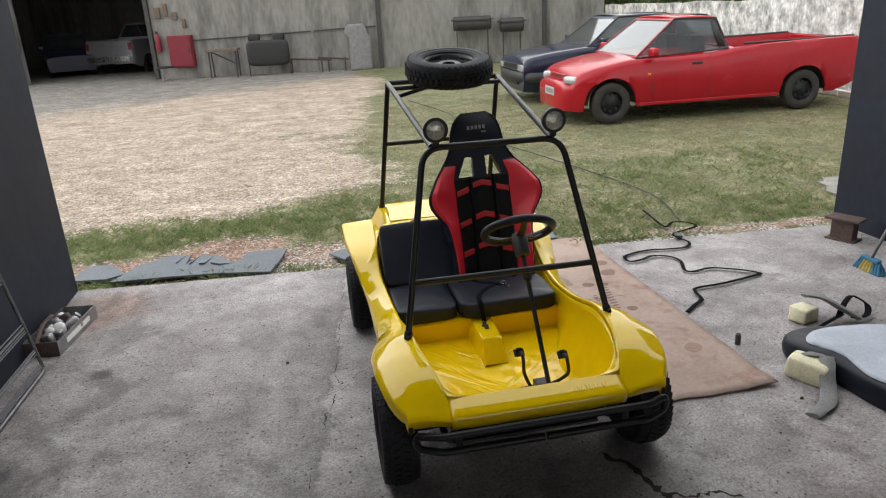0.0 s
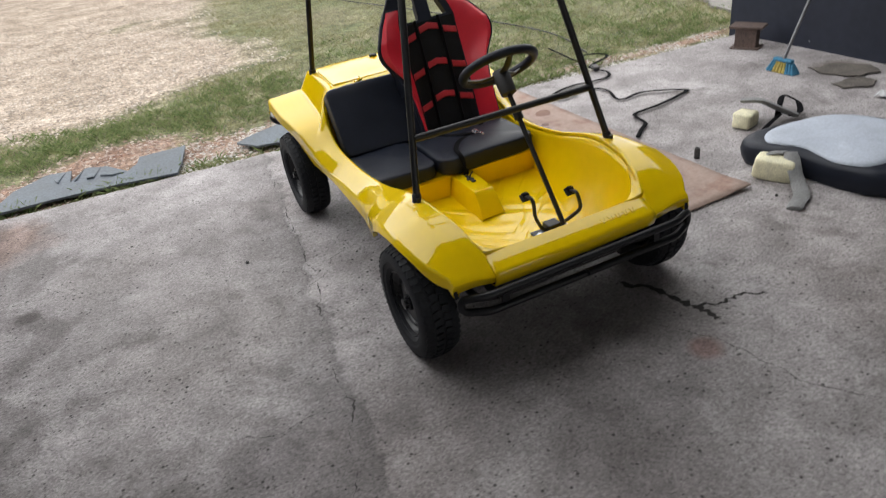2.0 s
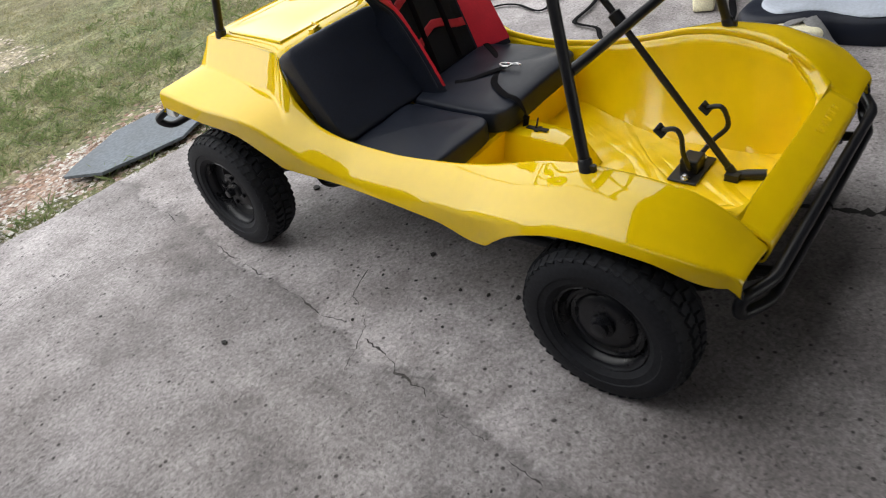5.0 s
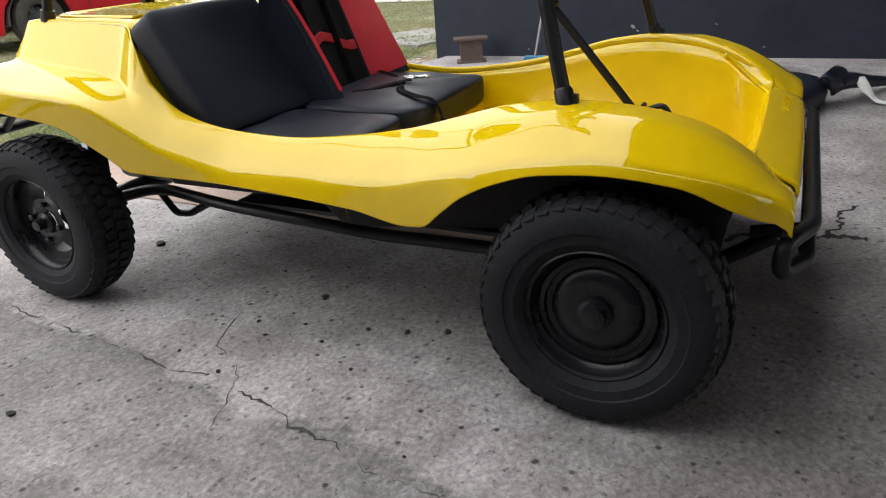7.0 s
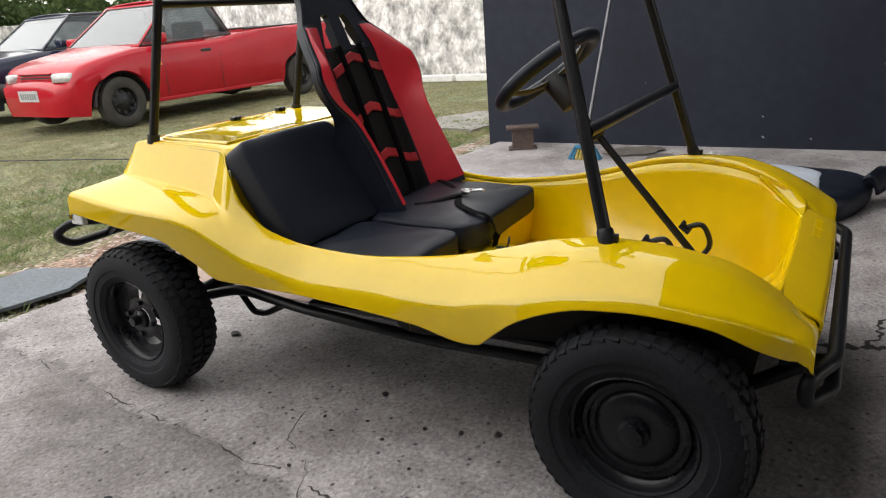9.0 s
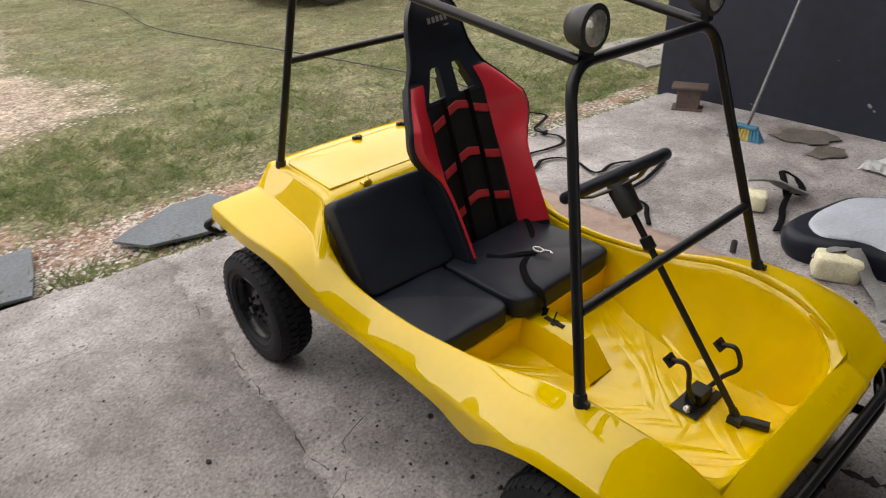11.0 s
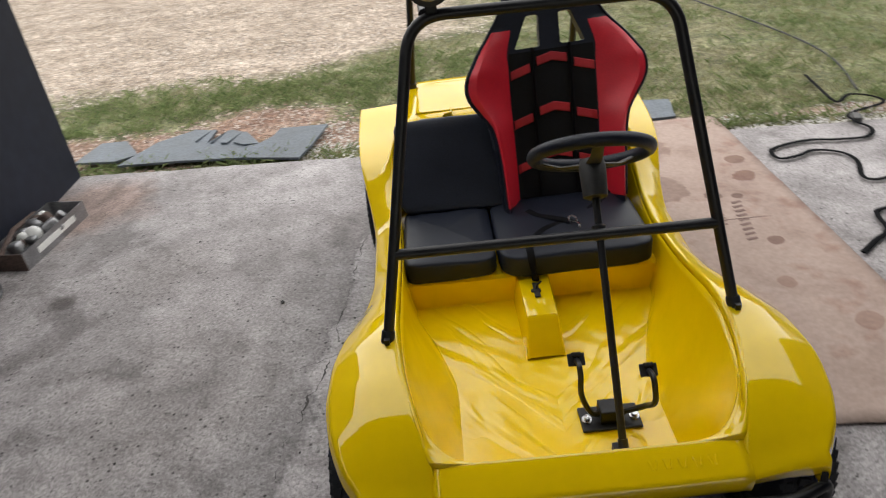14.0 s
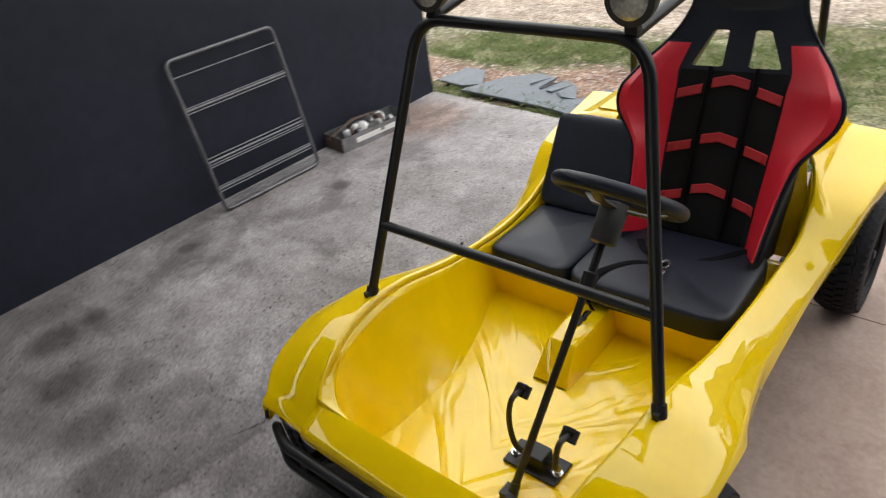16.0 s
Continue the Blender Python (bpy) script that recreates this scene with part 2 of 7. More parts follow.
def floor_material():
    """Old concrete: pale grey with cloudy stains, dark pores, oil patches and the buggy's shade painted in."""
    m = bpy.data.materials.new("old_concrete")
    m.use_nodes = True
    nt = m.node_tree
    p = nt.nodes["Principled BSDF"]
    tc = nt.nodes.new("ShaderNodeTexCoord")

    def noise_node(scale, detail=6.0, rough=0.6):
        n = nt.nodes.new("ShaderNodeTexNoise")
        n.inputs["Scale"].default_value, n.inputs["Detail"].default_value = scale, detail
        n.inputs["Roughness"].default_value = rough
        nt.links.new(tc.outputs["Object"], n.inputs["Vector"])
        return n

    def ramp(src, a, b, ca, cb):
        r = nt.nodes.new("ShaderNodeValToRGB")
        r.color_ramp.elements[0].position, r.color_ramp.elements[1].position = a, b
        r.color_ramp.elements[0].color, r.color_ramp.elements[1].color = (*ca, 1), (*cb, 1)
        nt.links.new(src, r.inputs["Fac"])
        return r

    def mul(a, b, f=1.0):
        x = nt.nodes.new("ShaderNodeMix")
        x.data_type, x.blend_type = "RGBA", "MULTIPLY"
        x.inputs["Factor"].default_value = f
        nt.links.new(a, x.inputs["A"])
        nt.links.new(b, x.inputs["B"])
        return x.outputs["Result"]

    xyz = nt.nodes.new("ShaderNodeSeparateXYZ")
    nt.links.new(tc.outputs["Object"], xyz.inputs[0])
    cloud = noise_node(1.1, 8.0, 0.65)
    mid = noise_node(3.4, 7.0, 0.6)
    blot = noise_node(8.5, 6.0, 0.65)
    grain = noise_node(85, 5.0, 0.75)
    pores = noise_node(62, 3.0, 0.6)
    base = ramp(cloud.outputs["Fac"], 0.38, 0.62, (0.288, 0.266, 0.267), (0.404, 0.380, 0.383))
    stains = ramp(mid.outputs["Fac"], 0.40, 0.57, (0.74, 0.73, 0.725), (1.08, 1.08, 1.08))
    gr = ramp(grain.outputs["Fac"], 0.39, 0.61, (0.73, 0.73, 0.73), (1.21, 1.21, 1.21))
    po = ramp(pores.outputs["Fac"], 0.31, 0.40, (0.34, 0.33, 0.33), (1, 1, 1))
    bl = ramp(blot.outputs["Fac"], 0.38, 0.60, (0.86, 0.855, 0.85), (1.07, 1.07, 1.07))
    col = mul(mul(mul(base.outputs["Color"], stains.outputs["Color"]), gr.outputs["Color"]), po.outputs["Color"], 0.9)
    col = mul(col, bl.outputs["Color"])
    chips = nt.nodes.new("ShaderNodeTexVoronoi")
    chips.inputs["Scale"].default_value = 120
    nt.links.new(tc.outputs["Object"], chips.inputs["Vector"])
    tone = nt.nodes.new("ShaderNodeSeparateColor")
    nt.links.new(chips.outputs["Color"], tone.inputs["Color"])
    ch = ramp(tone.outputs["Red"], 0.05, 0.95, (0.85, 0.845, 0.84), (1.15, 1.15, 1.15))
    col = mul(col, ch.outputs["Color"])
    # scattered dark pits
    pits = nt.nodes.new("ShaderNodeTexVoronoi")
    pits.inputs["Scale"].default_value = 34
    nt.links.new(tc.outputs["Object"], pits.inputs["Vector"])
    pt = nt.nodes.new("ShaderNodeSeparateColor")
    nt.links.new(pits.outputs["Color"], pt.inputs["Color"])
    hole = ramp(pits.outputs["Distance"], 0.13, 0.23, (0.2, 0.195, 0.19), (1, 1, 1))
    some = nt.nodes.new("ShaderNodeMapRange")
    some.inputs["From Min"].default_value, some.inputs["From Max"].default_value = 0.5, 0.85
    nt.links.new(pt.outputs["Green"], some.inputs["Value"])
    xp = nt.nodes.new("ShaderNodeMix")
    xp.data_type, xp.blend_type = "RGBA", "MULTIPLY"
    nt.links.new(some.outputs["Result"], xp.inputs["Factor"])
    nt.links.new(col, xp.inputs["A"])
    nt.links.new(hole.outputs["Color"], xp.inputs["B"])
    col = xp.outputs["Result"]
    # greasy stains with irregular edges, most of them along the west wall
    grease = noise_node(2.3, 10.0, 0.68)
    grease.inputs["Distortion"].default_value = 0.6
    side = nt.nodes.new("ShaderNodeMapRange")
    side.inputs["From Min"].default_value, side.inputs["From Max"].default_value = -1.0, -2.2
    side.inputs["To Min"].default_value, side.inputs["To Max"].default_value = 0.0, 0.10
    nt.links.new(xyz.outputs["X"], side.inputs["Value"])
    spread = nt.nodes.new("ShaderNodeMath")
    nt.links.new(grease.outputs["Fac"], spread.inputs[0])
    nt.links.new(side.outputs["Result"], spread.inputs[1])
    gs = ramp(spread.outputs[0], 0.565, 0.64, (1, 1, 1), (0.70, 0.69, 0.685))
    col = mul(col, gs.outputs["Color"])
    # an old joint: paler filler on one side of the crack, a worn dark strip on the other

    def madd(a, k, b):
        n = nt.nodes.new("ShaderNodeMath")
        n.operation = "MULTIPLY_ADD"
        nt.links.new(a, n.inputs[0])
        n.inputs[1].default_value = k
        if isinstance(b, float):
            n.inputs[2].default_value = b
        else:
            nt.links.new(b, n.inputs[2])
        return n.outputs[0]

    joint = madd(xyz.outputs["Y"], -0.125, madd(xyz.outputs["X"], 1.0, 0.80))
    joint = madd(blot.outputs["Fac"], 0.16, madd(mid.outputs["Fac"], 0.25, joint))
    jr = nt.nodes.new("ShaderNodeValToRGB")
    stops = ((0.0, 1.0), (0.32, 0.98), (0.50, 0.80), (0.592, 0.76), (0.61, 0.62), (0.64, 1.06), (0.70, 1.08), (0.82, 1.0))
    jr.color_ramp.elements[0].color = jr.color_ramp.elements[1].color = (1, 1, 1, 1)
    for at, v in stops[1:]:
        jr.color_ramp.elements.new(at).color = (v, v, v, 1)
    nt.links.new(madd(joint, 1.0, 0.4), jr.inputs["Fac"])
    col = mul(col, jr.outputs["Color"])

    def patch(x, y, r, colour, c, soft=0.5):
        """Tints an irregular soft-edged area round a place: a stain, or shade painted in."""
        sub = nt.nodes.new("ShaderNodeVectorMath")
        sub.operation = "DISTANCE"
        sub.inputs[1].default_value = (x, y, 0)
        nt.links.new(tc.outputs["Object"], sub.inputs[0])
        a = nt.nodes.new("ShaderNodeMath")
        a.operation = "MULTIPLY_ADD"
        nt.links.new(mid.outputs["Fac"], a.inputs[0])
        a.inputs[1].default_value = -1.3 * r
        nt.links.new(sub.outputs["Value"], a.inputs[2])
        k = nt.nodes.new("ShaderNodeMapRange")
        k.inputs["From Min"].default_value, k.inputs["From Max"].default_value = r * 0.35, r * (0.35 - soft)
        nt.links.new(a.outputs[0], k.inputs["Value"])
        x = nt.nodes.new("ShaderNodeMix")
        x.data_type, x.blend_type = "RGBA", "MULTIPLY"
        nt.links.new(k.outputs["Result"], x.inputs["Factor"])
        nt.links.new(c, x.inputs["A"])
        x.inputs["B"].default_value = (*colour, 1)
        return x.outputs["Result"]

    # first row: oil stains plus shade under and before the buggy, painted into the colour
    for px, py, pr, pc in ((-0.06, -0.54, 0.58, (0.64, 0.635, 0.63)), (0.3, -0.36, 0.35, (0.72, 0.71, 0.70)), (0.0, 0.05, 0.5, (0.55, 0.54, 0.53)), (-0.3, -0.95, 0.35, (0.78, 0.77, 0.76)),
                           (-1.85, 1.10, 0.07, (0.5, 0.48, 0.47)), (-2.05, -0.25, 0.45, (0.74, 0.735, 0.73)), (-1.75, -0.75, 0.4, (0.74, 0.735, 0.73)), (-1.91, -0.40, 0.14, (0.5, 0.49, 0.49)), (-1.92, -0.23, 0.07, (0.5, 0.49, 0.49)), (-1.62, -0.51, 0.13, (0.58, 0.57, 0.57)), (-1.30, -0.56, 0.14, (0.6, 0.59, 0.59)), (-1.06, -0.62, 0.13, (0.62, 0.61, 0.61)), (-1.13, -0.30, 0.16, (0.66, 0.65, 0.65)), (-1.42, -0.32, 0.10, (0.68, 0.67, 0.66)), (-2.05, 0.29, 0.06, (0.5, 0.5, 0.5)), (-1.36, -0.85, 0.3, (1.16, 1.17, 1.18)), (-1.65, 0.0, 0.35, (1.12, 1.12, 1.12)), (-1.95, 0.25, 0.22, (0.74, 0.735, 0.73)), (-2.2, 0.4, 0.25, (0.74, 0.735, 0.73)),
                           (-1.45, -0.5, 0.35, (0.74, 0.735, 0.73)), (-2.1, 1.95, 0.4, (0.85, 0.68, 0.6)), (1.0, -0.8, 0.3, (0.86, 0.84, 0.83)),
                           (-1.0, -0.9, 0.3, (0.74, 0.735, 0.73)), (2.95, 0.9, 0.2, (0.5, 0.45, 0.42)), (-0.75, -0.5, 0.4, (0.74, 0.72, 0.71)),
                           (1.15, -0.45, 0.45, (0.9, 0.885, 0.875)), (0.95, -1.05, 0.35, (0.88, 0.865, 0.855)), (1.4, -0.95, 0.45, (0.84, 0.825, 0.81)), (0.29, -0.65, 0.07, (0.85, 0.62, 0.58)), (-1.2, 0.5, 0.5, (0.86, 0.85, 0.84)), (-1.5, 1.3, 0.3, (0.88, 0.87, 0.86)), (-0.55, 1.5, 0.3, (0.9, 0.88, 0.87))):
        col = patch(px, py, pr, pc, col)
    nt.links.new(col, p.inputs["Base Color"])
    rr = nt.nodes.new("ShaderNodeMapRange")
    rr.inputs["From Min"].default_value, rr.inputs["From Max"].default_value = 0.3, 0.7
    rr.inputs["To Min"].default_value, rr.inputs["To Max"].default_value = 0.62, 0.88
    nt.links.new(mid.outputs["Fac"], rr.inputs["Value"])
    nt.links.new(rr.outputs["Result"], p.inputs["Roughness"])
    b = nt.nodes.new("ShaderNodeBump")
    b.inputs["Strength"].default_value, b.inputs["Distance"].default_value = 0.6, 0.004
    nt.links.new(grain.outputs["Fac"], b.inputs["Height"])
    nt.links.new(b.outputs["Normal"], p.inputs["Normal"])
    return m


def cardboard_material():
    """Damp flattened cardboard: pinkish brown with dark damp rings and grimy edges."""
    m = material("brown_cardboard", (0.325, 0.235, 0.195), 0.85, col2=(0.405, 0.31, 0.265), var=0.1, scale=2.2, fine=60, bump=0.1)
    nt = m.node_tree
    p = nt.nodes["Principled BSDF"]
    tc = nt.nodes.new("ShaderNodeTexCoord")
    wob = nt.nodes.new("ShaderNodeTexNoise")
    wob.inputs["Scale"].default_value, wob.inputs["Detail"].default_value = 14.0, 5.0
    nt.links.new(tc.outputs["Object"], wob.inputs["Vector"])
    spots = nt.nodes.new("ShaderNodeTexNoise")
    spots.inputs["Scale"].default_value, spots.inputs["Detail"].default_value = 9.0, 7.0
    nt.links.new(tc.outputs["Object"], spots.inputs["Vector"])
    col = p.inputs["Base Color"].links[0].from_socket

    def darken(col, fac, tint):
        x = nt.nodes.new("ShaderNodeMix")
        x.data_type, x.blend_type = "RGBA", "MULTIPLY"
        nt.links.new(fac, x.inputs["Factor"])
        nt.links.new(col, x.inputs["A"])
        x.inputs["B"].default_value = (*tint, 1)
        return x.outputs["Result"]

    def span(src, a, b):
        k = nt.nodes.new("ShaderNodeMapRange")
        k.inputs["From Min"].default_value, k.inputs["From Max"].default_value = a, b
        nt.links.new(src, k.inputs["Value"])
        return k.outputs["Result"]

    for x, y, r, tint in ((0.76, 1.97, 0.15, (0.70, 0.64, 0.62)), (0.70, 1.53, 0.15, (0.68, 0.63, 0.61)), (0.93, 1.42, 0.04, (0.5, 0.42, 0.4)), (1.03, 1.40, 0.03, (0.5, 0.42, 0.4)),
                          (1.03, 1.02, 0.035, (0.55, 0.45, 0.43)), (1.1, 0.5, 0.05, (0.78, 0.69, 0.66)), (0.95, 0.75, 0.04, (0.78, 0.69, 0.66)), (1.15, 1.75, 0.05, (0.6, 0.5, 0.46)), (1.13, 1.58, 0.06, (0.6, 0.47, 0.43))):
        d = nt.nodes.new("ShaderNodeVectorMath")
        d.operation = "DISTANCE"
        d.inputs[1].default_value = (x, y, 0)
        nt.links.new(tc.outputs["Object"], d.inputs[0])
        a = nt.nodes.new("ShaderNodeMath")
        a.operation = "MULTIPLY_ADD"
        nt.links.new(wob.outputs["Fac"], a.inputs[0])
        a.inputs[1].default_value = r * 0.9
        nt.links.new(d.outputs["Value"], a.inputs[2])
        col = darken(col, span(a.outputs[0], r * 1.45, r * 1.3), tint)
    sep = nt.nodes.new("ShaderNodeSeparateXYZ")
    nt.links.new(tc.outputs["Object"], sep.inputs[0])
    e = nt.nodes.new("ShaderNodeMath")
    e.operation = "MULTIPLY_ADD"
    nt.links.new(span(sep.outputs["X"], 0.85, 1.24), e.inputs[0])
    e.inputs[1].default_value = 0.14
    nt.links.new(spots.outputs["Fac"], e.inputs[2])
    col = darken(col, span(e.outputs[0], 0.62, 0.78), (0.80, 0.69, 0.66))
    smear = nt.nodes.new("ShaderNodeTexNoise")
    smear.inputs["Scale"].default_value, smear.inputs["Detail"].default_value = 3.2, 9.0
    smear.inputs["Roughness"].default_value, smear.inputs["Distortion"].default_value = 0.66, 0.5
    nt.links.new(tc.outputs["Object"], smear.inputs["Vector"])
    col = darken(col, span(smear.outputs["Fac"], 0.50, 0.70), (0.76, 0.71, 0.70))
    nt.links.new(col, p.inputs["Base Color"])
    return m


def ground_material():
    """Yard: pale gravel, worn grass and reddish rubble, told apart by a painted mask on the mesh."""
    m = bpy.data.materials.new("yard_ground")
    m.use_nodes = True
    nt = m.node_tree
    p = nt.nodes["Principled BSDF"]
    p.inputs["Roughness"].default_value = 0.95
    tc = nt.nodes.new("ShaderNodeTexCoord")
    at = nt.nodes.new("ShaderNodeVertexColor")
    at.layer_name = "kind"
    sep = nt.nodes.new("ShaderNodeSeparateColor")
    nt.links.new(at.outputs["Color"], sep.inputs["Color"])

    def noise_node(scale, detail=6.0, rough=0.65):
        n = nt.nodes.new("ShaderNodeTexNoise")
        n.inputs["Scale"].default_value, n.inputs["Detail"].default_value = scale, detail
        n.inputs["Roughness"].default_value = rough
        nt.links.new(tc.outputs["Object"], n.inputs["Vector"])
        return n

    def ramp(src, a, b, ca, cb):
        r = nt.nodes.new("ShaderNodeValToRGB")
        r.color_ramp.elements[0].position, r.color_ramp.elements[1].position = a, b
        r.color_ramp.elements[0].color, r.color_ramp.elements[1].color = (*ca, 1), (*cb, 1)
        nt.links.new(src, r.inputs["Fac"])
        return r.outputs["Color"]

    def mixc(a, b, fac):
        x = nt.nodes.new("ShaderNodeMix")
        x.data_type = "RGBA"
        nt.links.new(fac, x.inputs["Factor"])
        nt.links.new(a, x.inputs["A"])
        nt.links.new(b, x.inputs["B"])
        return x.outputs["Result"]

    def edge(chan, n, w=0.5):
        a = nt.nodes.new("ShaderNodeMath")
        a.operation = "MULTIPLY_ADD"
        nt.links.new(n, a.inputs[0])
        a.inputs[1].default_value = w
        nt.links.new(chan, a.inputs[2])
        r = nt.nodes.new("ShaderNodeMapRange")
        r.inputs["From Min"].default_value, r.inputs["From Max"].default_value = 0.5 + w * 0.3, 0.5 + w * 0.7
        nt.links.new(a.outputs[0], r.inputs["Value"])
        return r.outputs["Result"]

    big, mid, fine = noise_node(0.7), noise_node(5.0), noise_node(45.0, 4.0)
    wide = noise_node(0.9, 8.0, 0.7)
    dry = ramp(mid.outputs["Fac"], 0.32, 0.68, (0.145, 0.14, 0.072), (0.265, 0.245, 0.15))
    lush = ramp(mid.outputs["Fac"], 0.32, 0.68, (0.10, 0.122, 0.052), (0.195, 0.205, 0.10))
    patchy = noise_node(0.9, 5.0)
    tracks = noise_node(2.1, 10.0, 0.75)
    pr = nt.nodes.new("ShaderNodeMapRange")
    pr.inputs["From Min"].default_value, pr.inputs["From Max"].default_value = 0.4, 0.6
    nt.links.new(patchy.outputs["Fac"], pr.inputs["Value"])
    grass = mixc(lush, dry, pr.outputs["Result"])
    gravel = ramp(mid.outputs["Fac"], 0.3, 0.7, (0.335, 0.268, 0.212), (0.50, 0.42, 0.348))
    rubble = ramp(mid.outputs["Fac"], 0.3, 0.7, (0.20, 0.095, 0.06), (0.38, 0.28, 0.22))
    tarmac = ramp(mid.outputs["Fac"], 0.3, 0.7, (0.16, 0.153, 0.142), (0.30, 0.285, 0.268))
    c = mixc(grass, gravel, edge(sep.outputs["Red"], tracks.outputs["Fac"], 1.5))
    c = mixc(c, rubble, edge(sep.outputs["Green"], mid.outputs["Fac"]))
    c = mixc(c, tarmac, edge(sep.outputs["Blue"], wide.outputs["Fac"], 1.1))
    mp = nt.nodes.new("ShaderNodeMapping")
    mp.inputs["Scale"].default_value = (0.75, 1.2, 1.0)
    nt.links.new(tc.outputs["Object"], mp.inputs["Vector"])
    nt.links.new(mp.outputs["Vector"], tracks.inputs["Vector"])
    tr = ramp(tracks.outputs["Fac"], 0.36, 0.62, (0.66, 0.63, 0.58), (1.12, 1.12, 1.12))
    xt = nt.nodes.new("ShaderNodeMix")
    xt.data_type, xt.blend_type = "RGBA", "MULTIPLY"
    xt.inputs["Factor"].default_value = 1.0
    nt.links.new(c, xt.inputs["A"])
    nt.links.new(tr, xt.inputs["B"])
    c = xt.outputs["Result"]
    clods = noise_node(17.0, 6.0, 0.75)
    cl = ramp(clods.outputs["Fac"], 0.38, 0.62, (0.68, 0.67, 0.65), (1.24, 1.24, 1.24))
    xc = nt.nodes.new("ShaderNodeMix")
    xc.data_type, xc.blend_type = "RGBA", "MULTIPLY"
    xc.inputs["Factor"].default_value = 1.0
    nt.links.new(c, xc.inputs["A"])
    nt.links.new(cl, xc.inputs["B"])
    c = xc.outputs["Result"]
    g = ramp(fine.outputs["Fac"], 0.36, 0.64, (0.4, 0.4, 0.4), (1.5, 1.5, 1.5))
    x = nt.nodes.new("ShaderNodeMix")
    x.data_type, x.blend_type = "RGBA", "MULTIPLY"
    x.inputs["Factor"].default_value = 1.0
    nt.links.new(c, x.inputs["A"])
    nt.links.new(g, x.inputs["B"])
    nt.links.new(x.outputs["Result"], p.inputs["Base Color"])
    b = nt.nodes.new("ShaderNodeBump")
    b.inputs["Strength"].default_value, b.inputs["Distance"].default_value = 0.6, 0.02
    nt.links.new(fine.outputs["Fac"], b.inputs["Height"])
    nt.links.new(b.outputs["Normal"], p.inputs["Normal"])
    return m


def leaf_material(name, ca, cb, thin=False):
    m = bpy.data.materials.new(name)
    m.use_nodes = True
    nt = m.node_tree
    p = nt.nodes["Principled BSDF"]
    p.inputs["Roughness"].default_value = 0.7
    geo = nt.nodes.new("ShaderNodeNewGeometry")
    r = nt.nodes.new("ShaderNodeValToRGB")
    r.color_ramp.elements[0].color, r.color_ramp.elements[1].color = (*ca, 1), (*cb, 1)
    nt.links.new(geo.outputs["Random Per Island"], r.inputs["Fac"])
    nt.links.new(r.outputs["Color"], p.inputs["Base Color"])
    if thin:
        # light shines through a blade
        tr = nt.nodes.new("ShaderNodeBsdfTranslucent")
        nt.links.new(r.outputs["Color"], tr.inputs["Color"])
        mix = nt.nodes.new("ShaderNodeMixShader")
        mix.inputs[0].default_value = 0.5
        nt.links.new(p.outputs[0], mix.inputs[1])
        nt.links.new(tr.outputs[0], mix.inputs[2])
        nt.links.new(mix.outputs[0], nt.nodes["Material Output"].inputs["Surface"])
    return m


M_CARDBOARD = cardboard_material()
M_FLOOR = floor_material()
M_GROUND = ground_material()
M_GRASS = leaf_material("grass_blades", (0.21, 0.215, 0.105), (0.39, 0.36, 0.21), True)
M_GREEN = leaf_material("green_grass_blades", (0.11, 0.165, 0.055), (0.27, 0.31, 0.14), True)
M_HEDGE = leaf_material("hedge_leaves", (0.03, 0.06, 0.015), (0.10, 0.15, 0.05), True)
M_GRAVEL = leaf_material("loose_gravel", (0.17, 0.125, 0.092), (0.58, 0.51, 0.44))
M_CHALK = leaf_material("chalky_rubble", (0.30, 0.275, 0.24), (0.62, 0.60, 0.56))
M_RUBBLE = leaf_material("loose_rubble", (0.17, 0.08, 0.05), (0.5, 0.42, 0.36))


# ---- building blocks ----
def finish(bm, smooth=True, angle=40):
    bmesh.ops.recalc_face_normals(bm, faces=bm.faces)
    lim = radians(angle)
    for f in bm.faces:
        f.smooth = smooth
    if smooth:
        for e in bm.edges:
            if len(e.link_faces) == 2 and e.calc_face_angle(0) > lim:
                e.smooth = False


def part(name, bm, mat, parent=None, label="", at=None, smooth=True, angle=40, solid=0.0, offset=-1.0, bevel=0.0, facing=None, inner=None):
    """Links a bmesh as one mesh object, under a thing or under a part."""
    finish(bm, smooth, angle)
    if facing and sum((f.normal * f.calc_area()).dot(Vector(facing)) for f in bm.faces) < 0:
        bmesh.ops.reverse_faces(bm, faces=bm.faces)
    me = bpy.data.meshes.new(name)
    bm.to_mesh(me)
    bm.free()
    me.materials.append(mat)
    ob = new(name, me)
    if parent:
        ob.parent = parent
    if at is not None:
        ob.matrix_basis = at
    if solid:
        s = ob.modifiers.new("solid", "SOLIDIFY")
        s.thickness, s.offset = solid, offset
        if inner:
            me.materials.append(inner)
            s.material_offset = 1
    if bevel:
        b = ob.modifiers.new("bevel", "BEVEL")
        b.width, b.segments, b.limit_method, b.angle_limit = bevel, 3, "ANGLE", radians(35)
    if label:
        tagged(ob, label)
    return ob


def thing(name, label, category, at=(0, 0, 0), group="", turn=0.0):
    ob = new(name)
    ob.empty_display_size = 0.1
    ob.matrix_basis = pose(*at, 0, 0, turn)
    return tagged(ob, label, category, group)


